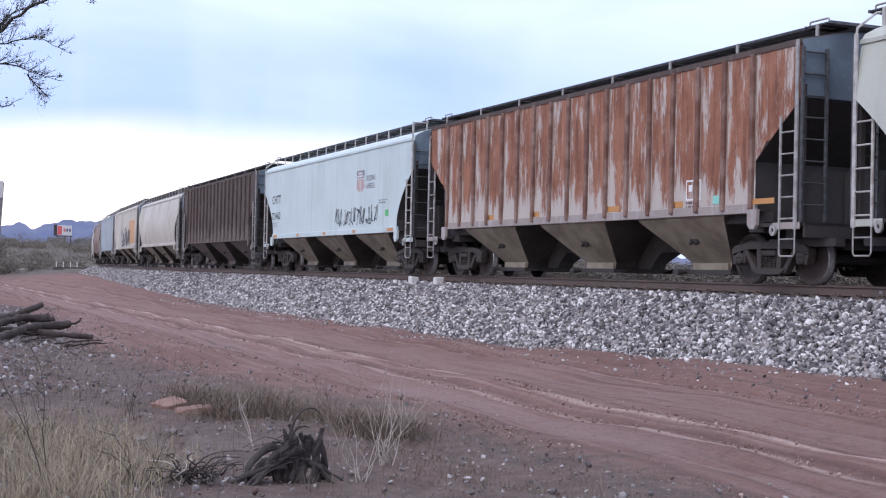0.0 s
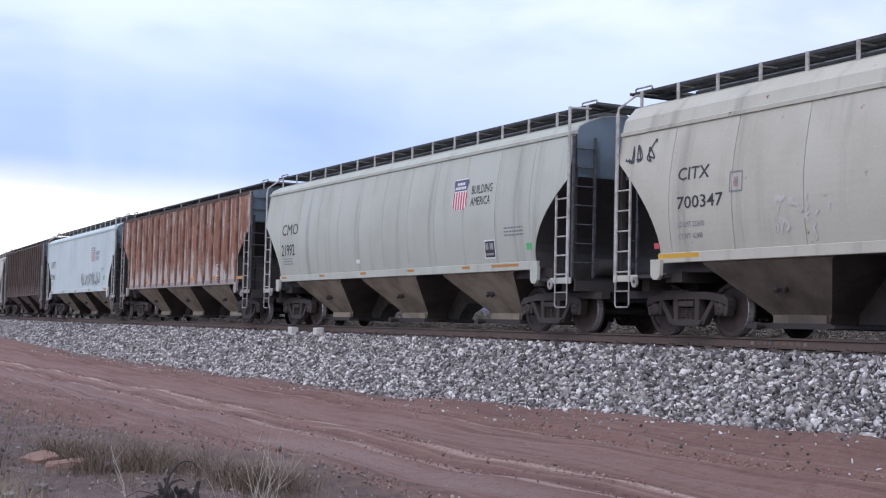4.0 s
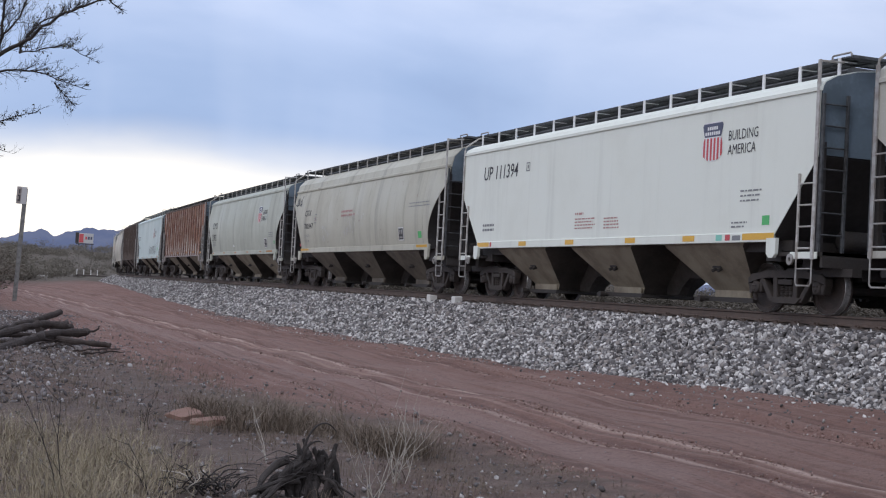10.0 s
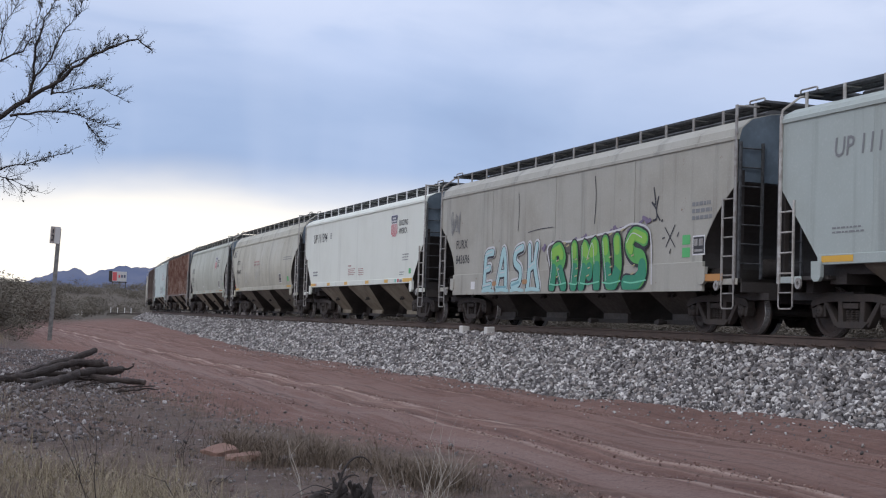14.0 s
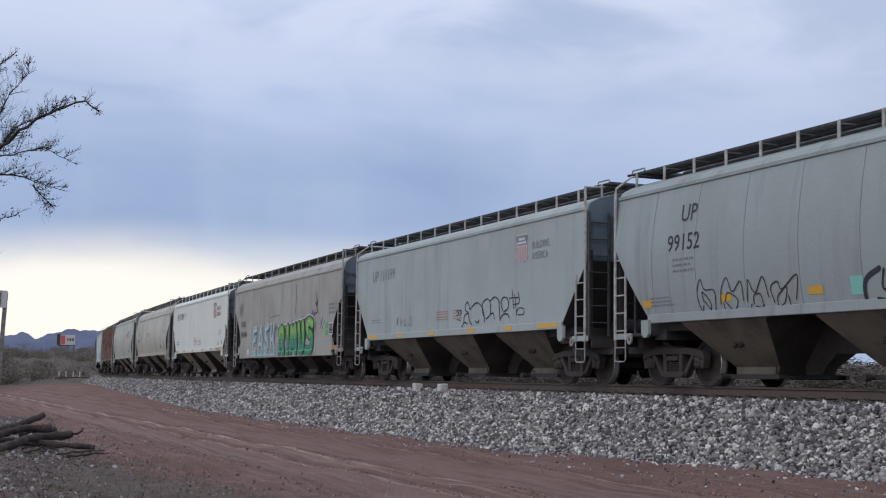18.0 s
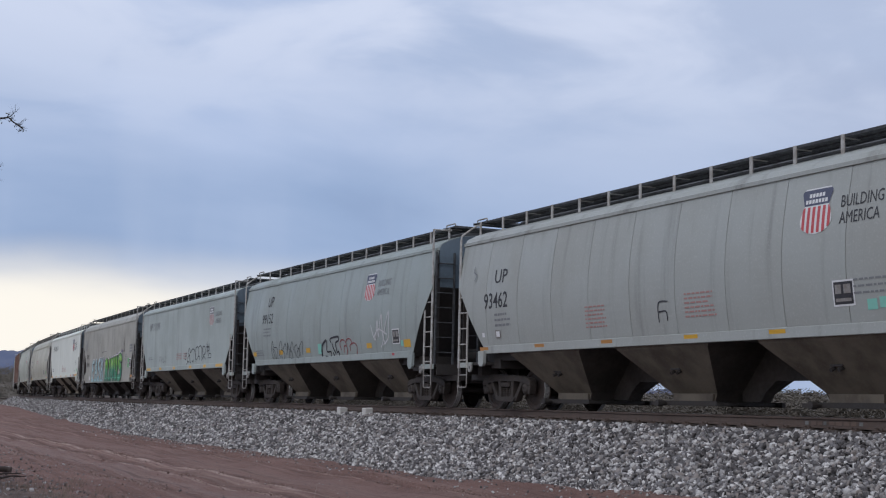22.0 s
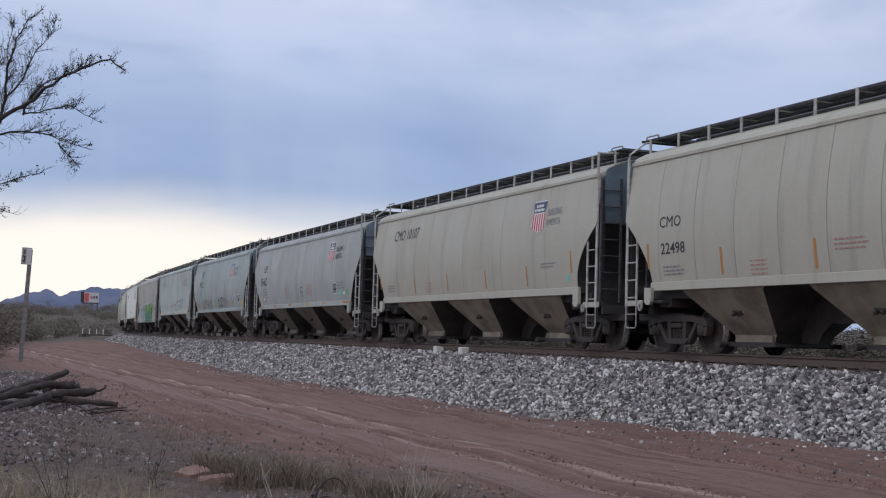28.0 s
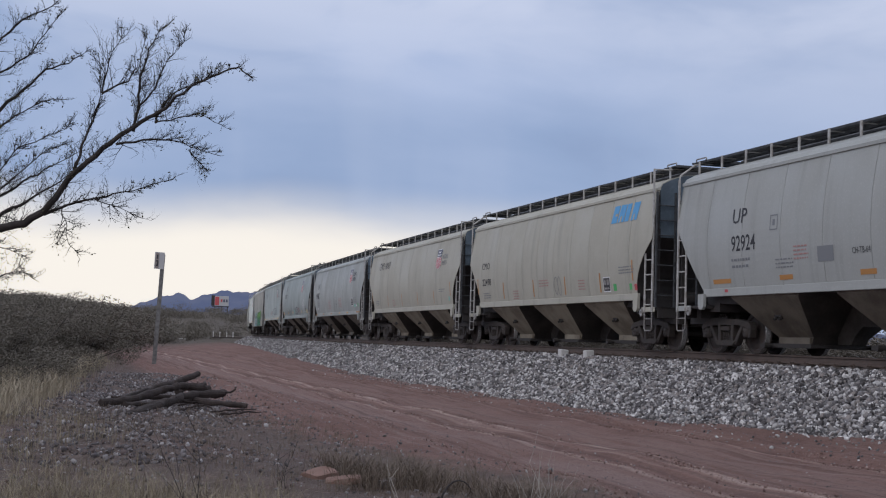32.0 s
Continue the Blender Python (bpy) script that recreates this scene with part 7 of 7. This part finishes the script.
    hang("leaves", flakes(rng, keep, 0.012, M["leaf_thin"], "leaves"), tree)


def blades(rng, x, y, length, spread, mat, name, wide=0.0024):
    n = len(x)
    z = soil_height(x, y)
    a = rng.uniform(0, 2 * np.pi, n)
    lean = rng.uniform(0.05, spread, n) * length
    dx, dy = np.cos(a), np.sin(a)
    px, py = -dy * wide, dx * wide
    root = np.stack([x, y, z - 0.02], -1)
    mid = root + np.stack([dx * lean * 0.35, dy * lean * 0.35, length * 0.6], -1)
    tip = root + np.stack([dx * lean, dy * lean, length * rng.uniform(0.75, 1.0, n)], -1)
    w = np.stack([px, py, 0 * px], -1)
    co = np.stack([root - w, root + w, mid + w * 0.8, mid - w * 0.8, tip], 1).reshape(-1, 3)
    i = 5 * np.arange(n)
    quads = np.stack([i, i + 1, i + 2, i + 3], -1)
    tris = np.stack([i + 3, i + 2, i + 4], -1)
    me = bpy.data.meshes.new(name)
    me.from_pydata(co.tolist(), [], quads.tolist() + tris.tolist())
    me.materials.append(mat)
    return new(name, me)


def tufts(rng, n, per, x0, x1, y0, y1, r):
    cx, cy = rng.uniform(x0, x1, n), rng.uniform(y0, y1, n)
    k = np.repeat(np.arange(n), per)
    return cx[k] + rng.normal(0, r, n * per), cy[k] + rng.normal(0, r, n * per)


def plant_grass():
    rng = np.random.default_rng(21)
    sets = []
    x, y = tufts(rng, 120, 125, -0.8, 1.9, 7.8, 11.8, 0.17)
    sets.append((x, y, 0.03 + 0.36 * rng.uniform(0, 1, len(x)) ** 2.6, 2.2, "straw", "dry_grass", "pale dry grass tufts in the foreground"))
    x, y = tufts(rng, 40, 110, 2.95, 4.1, 12.4, 14.0, 0.14)
    x2, y2 = tufts(rng, 24, 100, 3.7, 4.4, 10.7, 11.7, 0.13)
    x, y = np.r_[x, x2], np.r_[y, y2]
    sets.append((x, y, 0.06 + 0.32 * rng.uniform(0, 1, len(x)) ** 1.4, 2.4, "straw_dark", "dry_weeds", "dull brown dry weeds at the road's edge"))
    x, y = tufts(rng, 700, 20, -4.5, 4.6, 7.2, 24, 0.12)
    sets.append((x, y, rng.uniform(0.05, 0.20, len(x)), 1.2, "straw_dark", "short_grass", "short scattered dry grass on the verge"))
    x, y = tufts(rng, 420, 16, 3.0, 5.4, 7.2, 13.5, 0.10)
    sets.append((x, y, rng.uniform(0.015, 0.08, len(x)), 2.2, "straw_dark", "grass_litter", "flattened brown grass litter at the road's edge"))
    x, y = tufts(rng, 190, 60, -1.3, 0.5, 19, 60, 0.22)
    x = x - 0.9 + (y - 19) * 0.072
    sets.append((x, y, 0.15 + 0.5 * rng.uniform(0, 1, len(x)) ** 1.5, 1.1, "straw_pale", "tall_grass", "tall straw-coloured grass before the thicket"))
    x, y = tufts(rng, 60, 30, -2, 0.8, 12, 20, 0.16)
    sets.append((x, y, rng.uniform(0.12, 0.35, len(x)), 0.8, "straw", "grass_patch", "thin straw grass patches on gravel"))
    for x, y, ln, spread, mat, name, label in sets:
        tagged(blades(rng, x, y, ln, spread, M[mat], name, {"tall_grass": 0.005, "dry_grass": 0.0017}.get(name, 0.0022)), label, "grass", kind="stuff")


def knotty(bm, rnd, a, b, r0, r1, sag=0.0, n=9, sides=9, wob=0.03):
    """A crooked tapering stick: it bends slowly and has a few swellings."""
    a, b = Vector(a), Vector(b)
    pts, rad = [], []
    ph = [rnd.uniform(0, 6.28) for _ in range(6)]
    for k in range(n):
        t = k / (n - 1)
        bend = Vector((math.sin(3.1 * t + ph[0]) + 0.4 * math.sin(9 * t + ph[1]), math.sin(2.7 * t + ph[2]) + 0.4 * math.sin(8 * t + ph[3]), 0.5 * math.sin(4 * t + ph[4]))) * wob
        pts.append(a.lerp(b, t) + bend - Vector((0, 0, sag * math.sin(math.pi * t))))
        rad.append((r0 + (r1 - r0) * t) * (1 + 0.08 * math.sin(11 * t + ph[5])) * rnd.uniform(0.95, 1.05))
    tube(bm, pts, rad, sides)


def crooked(name, label, r0, r1, *knots):
    """A bent, barky log through its knots, with swellings and one flattened side."""
    rnd = random.Random(int(1000 * sum(knots[0])))
    pts = [Vector(p) for p in knots]
    fine = []
    for i in range(len(pts) - 1):
        p0, p1, p2, p3 = pts[max(i - 1, 0)], pts[i], pts[i + 1], pts[min(i + 2, len(pts) - 1)]
        for k in range(6):
            t = k / 6
            fine.append(0.5 * ((2 * p1) + (p2 - p0) * t + (2 * p0 - 5 * p1 + 4 * p2 - p3) * t * t + (3 * p1 - p0 - 3 * p2 + p3) * t ** 3))
    fine.append(pts[-1])
    m = len(fine)
    bm = bmesh.new()
    tube(bm, [p + Vector((rnd.uniform(-1, 1), rnd.uniform(-1, 1), rnd.uniform(-0.6, 0.6))) * 0.02 for p in fine], [(r0 + (r1 - r0) * k / (m - 1)) * rnd.uniform(0.82, 1.15) for k in range(m)], 11)
    off = Vector((r0 * 50, knots[0][0], 0))
    for v in bm.verts:
        v.co += 0.022 * Vector((noise.noise(v.co * 7 + off), noise.noise(v.co * 7 + off * 2), noise.noise(v.co * 9 - off)))
    tagged(new(name, finish(bm, name, M["log"])), label, "log" if name == "log" else "branch", "heap of logs")


def log_pile():
    rnd = random.Random(9)
    thick, thin = "thick weathered dark brown log in a loose heap", "thin weathered dark brown log in a loose heap"
    crooked("log", thick, 0.060, 0.052, (1.72, 25.2, 0.26), (2.0, 25.6, 0.39), (2.45, 26.2, 0.49), (2.95, 26.8, 0.64))
    crooked("log", thick, 0.080, 0.062, (0.95, 23.6, 0.19), (1.55, 24.2, 0.25), (2.02, 24.9, 0.37), (2.51, 25.4, 0.43), (3.02, 25.8, 0.39))
    crooked("log", thick, 0.075, 0.072, (1.06, 21.5, 0.08), (1.55, 22.4, 0.14), (2.02, 23.4, 0.23), (2.56, 24.4, 0.33), (3.23, 25.0, 0.33))
    crooked("log", thick, 0.062, 0.045, (2.62, 24.4, 0.22), (3.07, 24.0, 0.20), (3.51, 23.9, 0.17))
    crooked("log", thin, 0.045, 0.032, (1.30, 24.3, 0.22), (1.43, 24.6, 0.27), (1.86, 25.4, 0.37))
    crooked("log", thick, 0.066, 0.058, (2.45, 25.9, 0.30), (2.68, 26.0, 0.40), (3.02, 26.2, 0.42))
    crooked("log", thin, 0.050, 0.035, (1.2, 24.9, 0.20), (2.1, 25.5, 0.22), (3.0, 25.6, 0.24))
    crooked("log", thin, 0.055, 0.040, (1.35, 23.3, 0.17), (2.2, 24.3, 0.20), (2.9, 25.0, 0.20))
    crooked("broken_branch", "short broken branch on the log heap", 0.030, 0.012, (3.04, 25.0, 0.33), (3.37, 25.1, 0.35), (3.48, 25.2, 0.45))
    for k in range(9):
        x, y = rnd.uniform(1.0, 3.0), rnd.uniform(22.8, 25.8)
        z = ground_at(x, y) + 0.05
        crooked("broken_branch", "short broken branch on the log heap", rnd.uniform(0.015, 0.03), 0.008, (x, y, z), (x + rnd.uniform(0.2, 0.4), y + rnd.uniform(0, 0.3), z + rnd.uniform(0.0, 0.12)), (x + rnd.uniform(0.5, 0.8), y + rnd.uniform(0.1, 0.6), z + rnd.uniform(0, 0.1)))


def dead_root():
    """An uprooted stump: a bundle of thick strands that splay down to the ground, and one looping over."""
    rnd = random.Random(17)
    root = tagged(new("dead_root"), "tangled grey uprooted stump with a looping strand", "root")
    root.location = (2.58, 8.75, ground_at(2.58, 8.75))
    def ridge(a, b, r0, r1, name, wob=0.03):
        bm = bmesh.new()
        knotty(bm, rnd, a, b, r0, r1, -0.03, 12, 8, wob)
        off = Vector((a[0] * 9, b[0] * 7, 0))
        for v in bm.verts:
            v.co += 0.014 * Vector((noise.noise(v.co * 16 + off), noise.noise(v.co * 16 - off), noise.noise(v.co * 14 + off * 2)))
        part(name, bm, M["root"], root, smooth=False)
    # the broken stump: upright splinters of uneven height
    for k in range(13):
        x = -0.02 + 0.022 * k
        ridge((x * 1.05, rnd.uniform(-0.07, 0.07), -0.06), (x + rnd.uniform(-0.02, 0.05), rnd.uniform(-0.06, 0.06), rnd.uniform(0.27, 0.40)), rnd.uniform(0.026, 0.042), rnd.uniform(0.006, 0.020), "stump")
    # thick roots that lean down to the gravel on one side
    for k in range(9):
        q = k / 8
        ridge((rnd.uniform(-0.04, 0.10), rnd.uniform(-0.05, 0.05), 0.28 - 0.19 * q), (-0.36 - rnd.uniform(-0.08, 0.08), -0.22 + 0.3 * q + rnd.uniform(-0.05, 0.05), -0.02), rnd.uniform(0.022, 0.038), rnd.uniform(0.008, 0.016), "root_ridge", 0.035)
    for k in range(5):
        ridge((0.15 + rnd.uniform(0, 0.06), 0, 0.14), (0.30 + rnd.uniform(0, 0.12), rnd.uniform(-0.15, 0.1), -0.02), rnd.uniform(0.014, 0.024), 0.006, "root_ridge")
    for k in range(16):
        bm = bmesh.new()
        a = rnd.uniform(1.2, 3.8)
        ln = rnd.uniform(0.15, 0.42)
        knotty(bm, rnd, (rnd.uniform(-0.06, 0.16), 0.0, rnd.uniform(0.08, 0.28)), (0.05 + ln * math.cos(a), ln * math.sin(a) * 0.5 - 0.12, rnd.uniform(0.0, 0.30)), rnd.uniform(0.003, 0.007), 0.002, -0.04, 9, 5, 0.05)
        part("root_strand", bm, M["root"], root, smooth=True)
    for r, h in ((0.21, 0.145), (0.13, 0.06)):
        bm = bmesh.new()
        pts = [(0.03 + r * (1 - math.cos(q)) * 0.62, 0.0, 0.24 + h * 1.5 * math.sin(q) + 0.03 * q) for q in np.linspace(0, 2.5, 16)]
        tube(bm, pts, [0.012 - 0.0006 * k for k in range(16)], 7)
        part("root_loop", bm, M["root"], root, smooth=True)
    tangle = tagged(new("dead_root"), "small dark tangle of dead roots on gravel", "root")
    tangle.location = (1.95, 8.7, ground_at(1.95, 8.7))
    for k in range(26):
        bm = bmesh.new()
        a = rnd.uniform(0, 6.28)
        knotty(bm, rnd, (rnd.uniform(-0.15, 0.15), rnd.uniform(-0.1, 0.1), 0.02), (0.30 * math.cos(a), 0.2 * math.sin(a), rnd.uniform(0.02, 0.20)), 0.007, 0.002, -0.05, 9, 5, 0.06)
        part("root_strand", bm, M["pale_stem"] if k % 9 == 0 else M["root"], tangle, smooth=True)


def dry_stalks():
    rnd = random.Random(23)
    for x, y, n, h, mat, label in ((3.5, 9.2, 9, 0.70, "pale_stem", "bleached branching dead weed stalks"), (3.1, 8.6, 6, 0.5, "pale_stem", "bleached broken weed stalks"),
                                   (0.98, 8.3, 2, 0.80, "bark", "thin dark upright dead stalk"), (2.78, 10.1, 2, 0.55, "pale_stem", "thin bleached dead stalks"), (1.6, 8.6, 4, 0.42, "root", "thin grey dead stalks"), (2.15, 12.2, 3, 0.36, "bark", "thin dark dead stalks"), (4.05, 12.0, 5, 0.5, "straw_dark", "thin brown dead stalks")):
        plant = tagged(new("dead_stalks"), label, "weed", "dead weeds")
        plant.location = (x, y, ground_at(x, y))
        for k in range(n):
            bm = bmesh.new()
            lean = 0.25 if mat == "bark" else 0.5
            d = Vector((rnd.uniform(-lean, lean), rnd.uniform(-0.4, 0.4), 1)).normalized()
            grow(bm, rnd, Vector((rnd.uniform(-0.05, 0.05), 0, -0.02)), d, h * rnd.uniform(0.7, 1.1), 0.0044, 0 if mat == "pale_stem" and k % 3 else 1, [], 5)
            part("stalk", bm, M[mat], plant)["kind"] = "stuff"


def boulder(name, x, y, size, seed, mat, label, turn=0.0, sink=0.25):
    bm = bmesh.new()
    bmesh.ops.create_icosphere(bm, subdivisions=3, radius=1.0)
    off = Vector((seed * 3.1, seed * 1.7, 0))
    for v in bm.verts:
        v.co *= 1 + 0.35 * noise.noise(v.co * 1.1 + off) + 0.10 * noise.noise(v.co * 3.5 + off)
        v.co = Vector((max(-0.75, min(0.75, v.co.x)), max(-0.7, min(0.7, v.co.y)), max(-0.6, min(0.55, v.co.z))))
        v.co = Vector((v.co.x * size[0], v.co.y * size[1], v.co.z * size[2]))
    ob = new(name, finish(bm, name, mat))
    ob.matrix_basis = pose(x, y, ground_at(x, y) + size[2] * (0.6 - sink), 6, -8, turn)
    tagged(ob, label, "rock")


def loose_rocks():
    boulder("red_stone", 2.70, 13.2, (0.21, 0.18, 0.06), 2, M["red_rock"], "flat reddish sandstone slab on the verge", 30, 0.1)
    boulder("red_stone", 2.86, 12.85, (0.23, 0.15, 0.06), 5, M["red_rock"], "broken reddish sandstone slab on the verge", -20, 0.1)
    boulder("grey_stone", 3.28, 12.75, (0.12, 0.10, 0.09), 6, M["grey_rock"], "small grey stone beside the sandstone slab", 10)
    boulder("grey_stone", 2.35, 11.4, (0.07, 0.07, 0.05), 8, M["grey_rock"], "rough grey stone on the verge", 60)
    boulder("grey_stone", 2.0, 10.9, (0.06, 0.07, 0.05), 9, M["grey_rock"], "rough grey stone on the verge", 15)


bare_tree()
plant_bushes()
plant_grass()
log_pile()
dead_root()
dry_stalks()
loose_rocks()


# ---- trackside things and distance ----
M["galv"] = simple("dull_galvanised_post", (0.22, 0.22, 0.215), 0.6, 0.3, 0.25, 6.0, 0.1)
M["sign_white"] = flat("weathered_sign_white", (0.50, 0.50, 0.50))
M["chalk"] = flat("worn_white_paint", (0.62, 0.61, 0.58))


def mile_sign():
    post = tagged(new("trackside_sign"), "narrow grey post with small white number plate", "sign")
    post.location = (4.57, 59.6, ground_at(4.57, 59.6))
    post.rotation_euler = (0, radians(2.2), 0)
    bm = bmesh.new()
    box(bm, -0.09, 0.09, -0.03, 0.03, -0.1, 4.85)
    part("post", bm, M["galv"], post, bevel=0.01)
    bm = bmesh.new()
    box(bm, -0.36, 0.06, -0.065, -0.035, 4.18, 4.92)
    face = part("plate", bm, M["sign_white"], post, "white plate with dark marks", 0.006)
    bm = bmesh.new()
    box(bm, -0.33, -0.17, -0.075, -0.067, 4.22, 4.88)
    part("dark_strip", bm, M["sign_brown"], face)
    for z0, z1, x0, x1 in ((4.30, 4.36, -0.30, -0.2), (4.36, 4.5, -0.25, -0.2), (4.5, 4.56, -0.30, -0.2), (4.62, 4.8, -0.27, -0.22)):
        bm = bmesh.new()
        box(bm, x0, x1, -0.083, -0.077, z0, z1)
        part("mark", bm, M["ink"], face)


M["sign_brown"] = flat("faded_brown_strip", (0.30, 0.26, 0.24))


def white_blocks():
    for s in (35.65, 33.85):
        p, a = on_track(s, -1.52, 1.03)
        bm = bmesh.new()
        box(bm, -0.12, 0.12, -0.14, 0.14, -0.05, 0.26)
        for v in bm.verts:
            v.co += Vector((0.02 * math.sin(v.co.y * 40 + s), 0.0, 0.02 * math.cos(v.co.x * 31 + s)))
        ob = new("marker_block", finish(bm, "marker_block", M["chalk"], False, 0.02))
        ob.location = p
        tagged(ob, "chipped white-painted block beside the rail", "marker", "white track markers")


def rail_stencil():
    """A pale unreadable stencil on the web of the near rail."""
    rnd = random.Random(6)
    mark = tagged(new("rail_stencil"), "pale paint marks on the rail's web", "marking", kind="structure")
    y = 17.1
    for w in (0.10, 0, 0.13, 0.12, 0.08, 0, 0.14, 0.16, 0.15, 0.13, 0, 0.10):
        if w:
            bm = bmesh.new()
            x = TRACK_X - 0.755 - 0.0135
            box(bm, x - 0.003, x, y - w * 0.8, y, RAIL_TOP - 0.12 - rnd.uniform(0, 0.008), RAIL_TOP - 0.065)
            part("stencil_bar", bm, M["galv"] if w < 0.11 else M["orange_rail"], mark)
        y -= w * 0.9 + 0.03


M["orange_rail"] = flat("faded_tan_stencil", (0.15, 0.10, 0.075))


def guard_fence():
    fence = tagged(new("guard_fence"), "low dark beam with short white posts", "fence")
    fence.location = (0, 0, 0.78)
    bm = bmesh.new()
    box(bm, 30.2, 37.6, 254.8, 255.2, -0.25, 0.05)
    part("beam", bm, M["tie"], fence, bevel=0.03)
    for x in (30.35, 31.6, 32.9, 34.1):
        bm = bmesh.new()
        box(bm, x - 0.08, x + 0.08, 254.7, 254.86, 0.0, 1.0)
        part("post", bm, M["chalk"], fence, bevel=0.015)
    bm = bmesh.new()
    box(bm, -0.12, 0.12, -0.1, 0.1, -0.1, 1.1)
    post = new("marker_post", finish(bm, "marker_post", M["chalk"], False, 0.02))
    post.location = (22.7, 230.0, ground_at(22.7, 230.0))
    tagged(post, "short white marker post beside the road", "post")
    bm = bmesh.new()
    box(bm, -1.2, 0, -0.4, 0.4, -0.1, 0.25)
    slab = new("concrete_slab", finish(bm, "concrete_slab", M["chalk"], False, 0.05))
    slab.location = (22.2, 230.0, ground_at(22.2, 230.0))
    tagged(slab, "low pale concrete slab by the road", "slab")


def billboard():
    d = 430.0
    a = radians(7.02)
    z = 1.45 + d * math.tan(radians(1.17))
    board = tagged(new("billboard"), "distant billboard with white and red panel", "billboard")
    board.matrix_basis = pose(d * math.sin(a), d * math.cos(a), 0, 0, 0, -7)
    bm = bmesh.new()
    box(bm, -1.7, 2.7, -0.2, 0.0, z, z + 3.1)
    face = part("panel", bm, M["sign_white"], board, bevel=0.05)
    bm = bmesh.new()
    box(bm, -2.75, -1.72, -0.2, 1.6, z, z + 3.3)
    part("side_panel", bm, M["steel_dark"], board, "dark back of the second face")
    bm = bmesh.new()
    box(bm, -1.6, -0.3, -0.24, -0.205, z + 0.2, z + 2.9)
    part("red_block", bm, M["red_mark"], face)
    for x in (0.2, 1.0, 1.8):
        bm = bmesh.new()
        box(bm, x, x + 0.55, -0.24, -0.205, z + 1.2, z + 2.1)
        part("text_block", bm, M["navy_mark"] if x > 0.5 else M["red_mark"], face)
    for x in (-1.6, 0.5, 2.4):
        bm = bmesh.new()
        box(bm, x - 0.15, x + 0.15, 0.0, 0.3, z - 4.5, z)
        part("leg", bm, M["steel_dark"], board)
    bm = bmesh.new()
    box(bm, -2.5, 2.9, -0.5, 0.5, z - 0.35, z - 0.1)
    part("catwalk", bm, M["steel_dark"], board)


def mountains():
    """Range far behind the desert: a plain glowing backdrop, haze painted into its blue."""
    d = 3900.0
    keys = [(-60, 0.9), (-30, 0.7), (-8, 0.6), (0, 0.5), (3.3, 1.0), (4.3, 1.40), (5.3, 1.66), (5.85, 1.40), (6.5, 1.66), (7.3, 1.84), (8.0, 1.76), (8.6, 1.86), (10.5, 2.03), (13, 1.5), (18, 1.2), (25, 0.9), (32, 0.85), (40, 0.75), (48, 0.85), (60, 0.8), (80, 0.8)]
    az = np.arange(-60, 80, 0.12)
    el = np.interp(az, [k[0] for k in keys], [k[1] for k in keys]) + 0.035 * np.sin(az * 7.3) + 0.02 * np.sin(az * 17.1 + 1)
    co, faces = [], []
    for i, (a, e) in enumerate(zip(np.radians(az), el)):
        h = d * math.tan(math.radians(e))
        for k, (q, back) in enumerate(((-0.3, -350), (0.35, -180), (0.75, -70), (1.0, 0))):
            j = 1 + (0.10 * math.sin(i * 0.37 + k) if 0 < k < 3 else 0)
            r = d + back * j
            co.append((r * math.sin(a), r * math.cos(a), h * q + 1.45))
        if i:
            b = 4 * i
            faces += [(b - 4 + k, b + k, b + k + 1, b - 3 + k) for k in range(3)]
    me = bpy.data.meshes.new("backdrop_mountains")
    me.from_pydata(co, [], faces)
    me.polygons.foreach_set("use_smooth", [True] * len(me.polygons))
    m, nt, bsdf, N, L = nodes_of("hazy_blue_range")
    geo = N("ShaderNodeNewGeometry")
    n = noise_node(N, L, geo.outputs["Position"], 0.006, 6.0, 0.6)
    c = blend(N, L, ramp(N, L, n, 0.35, 0.65), (0.135, 0.170, 0.285), (0.185, 0.215, 0.315))
    em = N("ShaderNodeEmission")
    L(c, em.inputs[0])
    em.inputs[1].default_value = 0.95
    L(em.outputs[0], nt.nodes["Material Output"].inputs[0])
    me.materials.append(m)
    tagged(new("backdrop_mountains", me), "hazy blue mountain range on the horizon", "mountains", kind="structure")


mile_sign()
white_blocks()
rail_stencil()
guard_fence()
billboard()
mountains()


def motions():
    steps = [k * 0.5 for k in range(65)]
    for car, mid in CARS:
        rows = []
        for t in steps:
            s = mid + rolled(t)
            a, b = on_track(s - TRUCK_Y)[0], on_track(s + TRUCK_Y)[0]
            p = (a + b) / 2
            rows.append((t, pose(p.x, p.y, RAIL_TOP, 0, 0, -math.degrees(math.atan2(b.x - a.x, b.y - a.y)))))
        walk(car, rows)
    spin = [(k * 0.1, -math.degrees(rolled(k * 0.1) / WHEEL_R)) for k in range(321)]
    for wheels, y in WHEELSETS:
        walk(wheels, [(t, pose(0, y, WHEEL_R, a)) for t, a in spin])


motions()
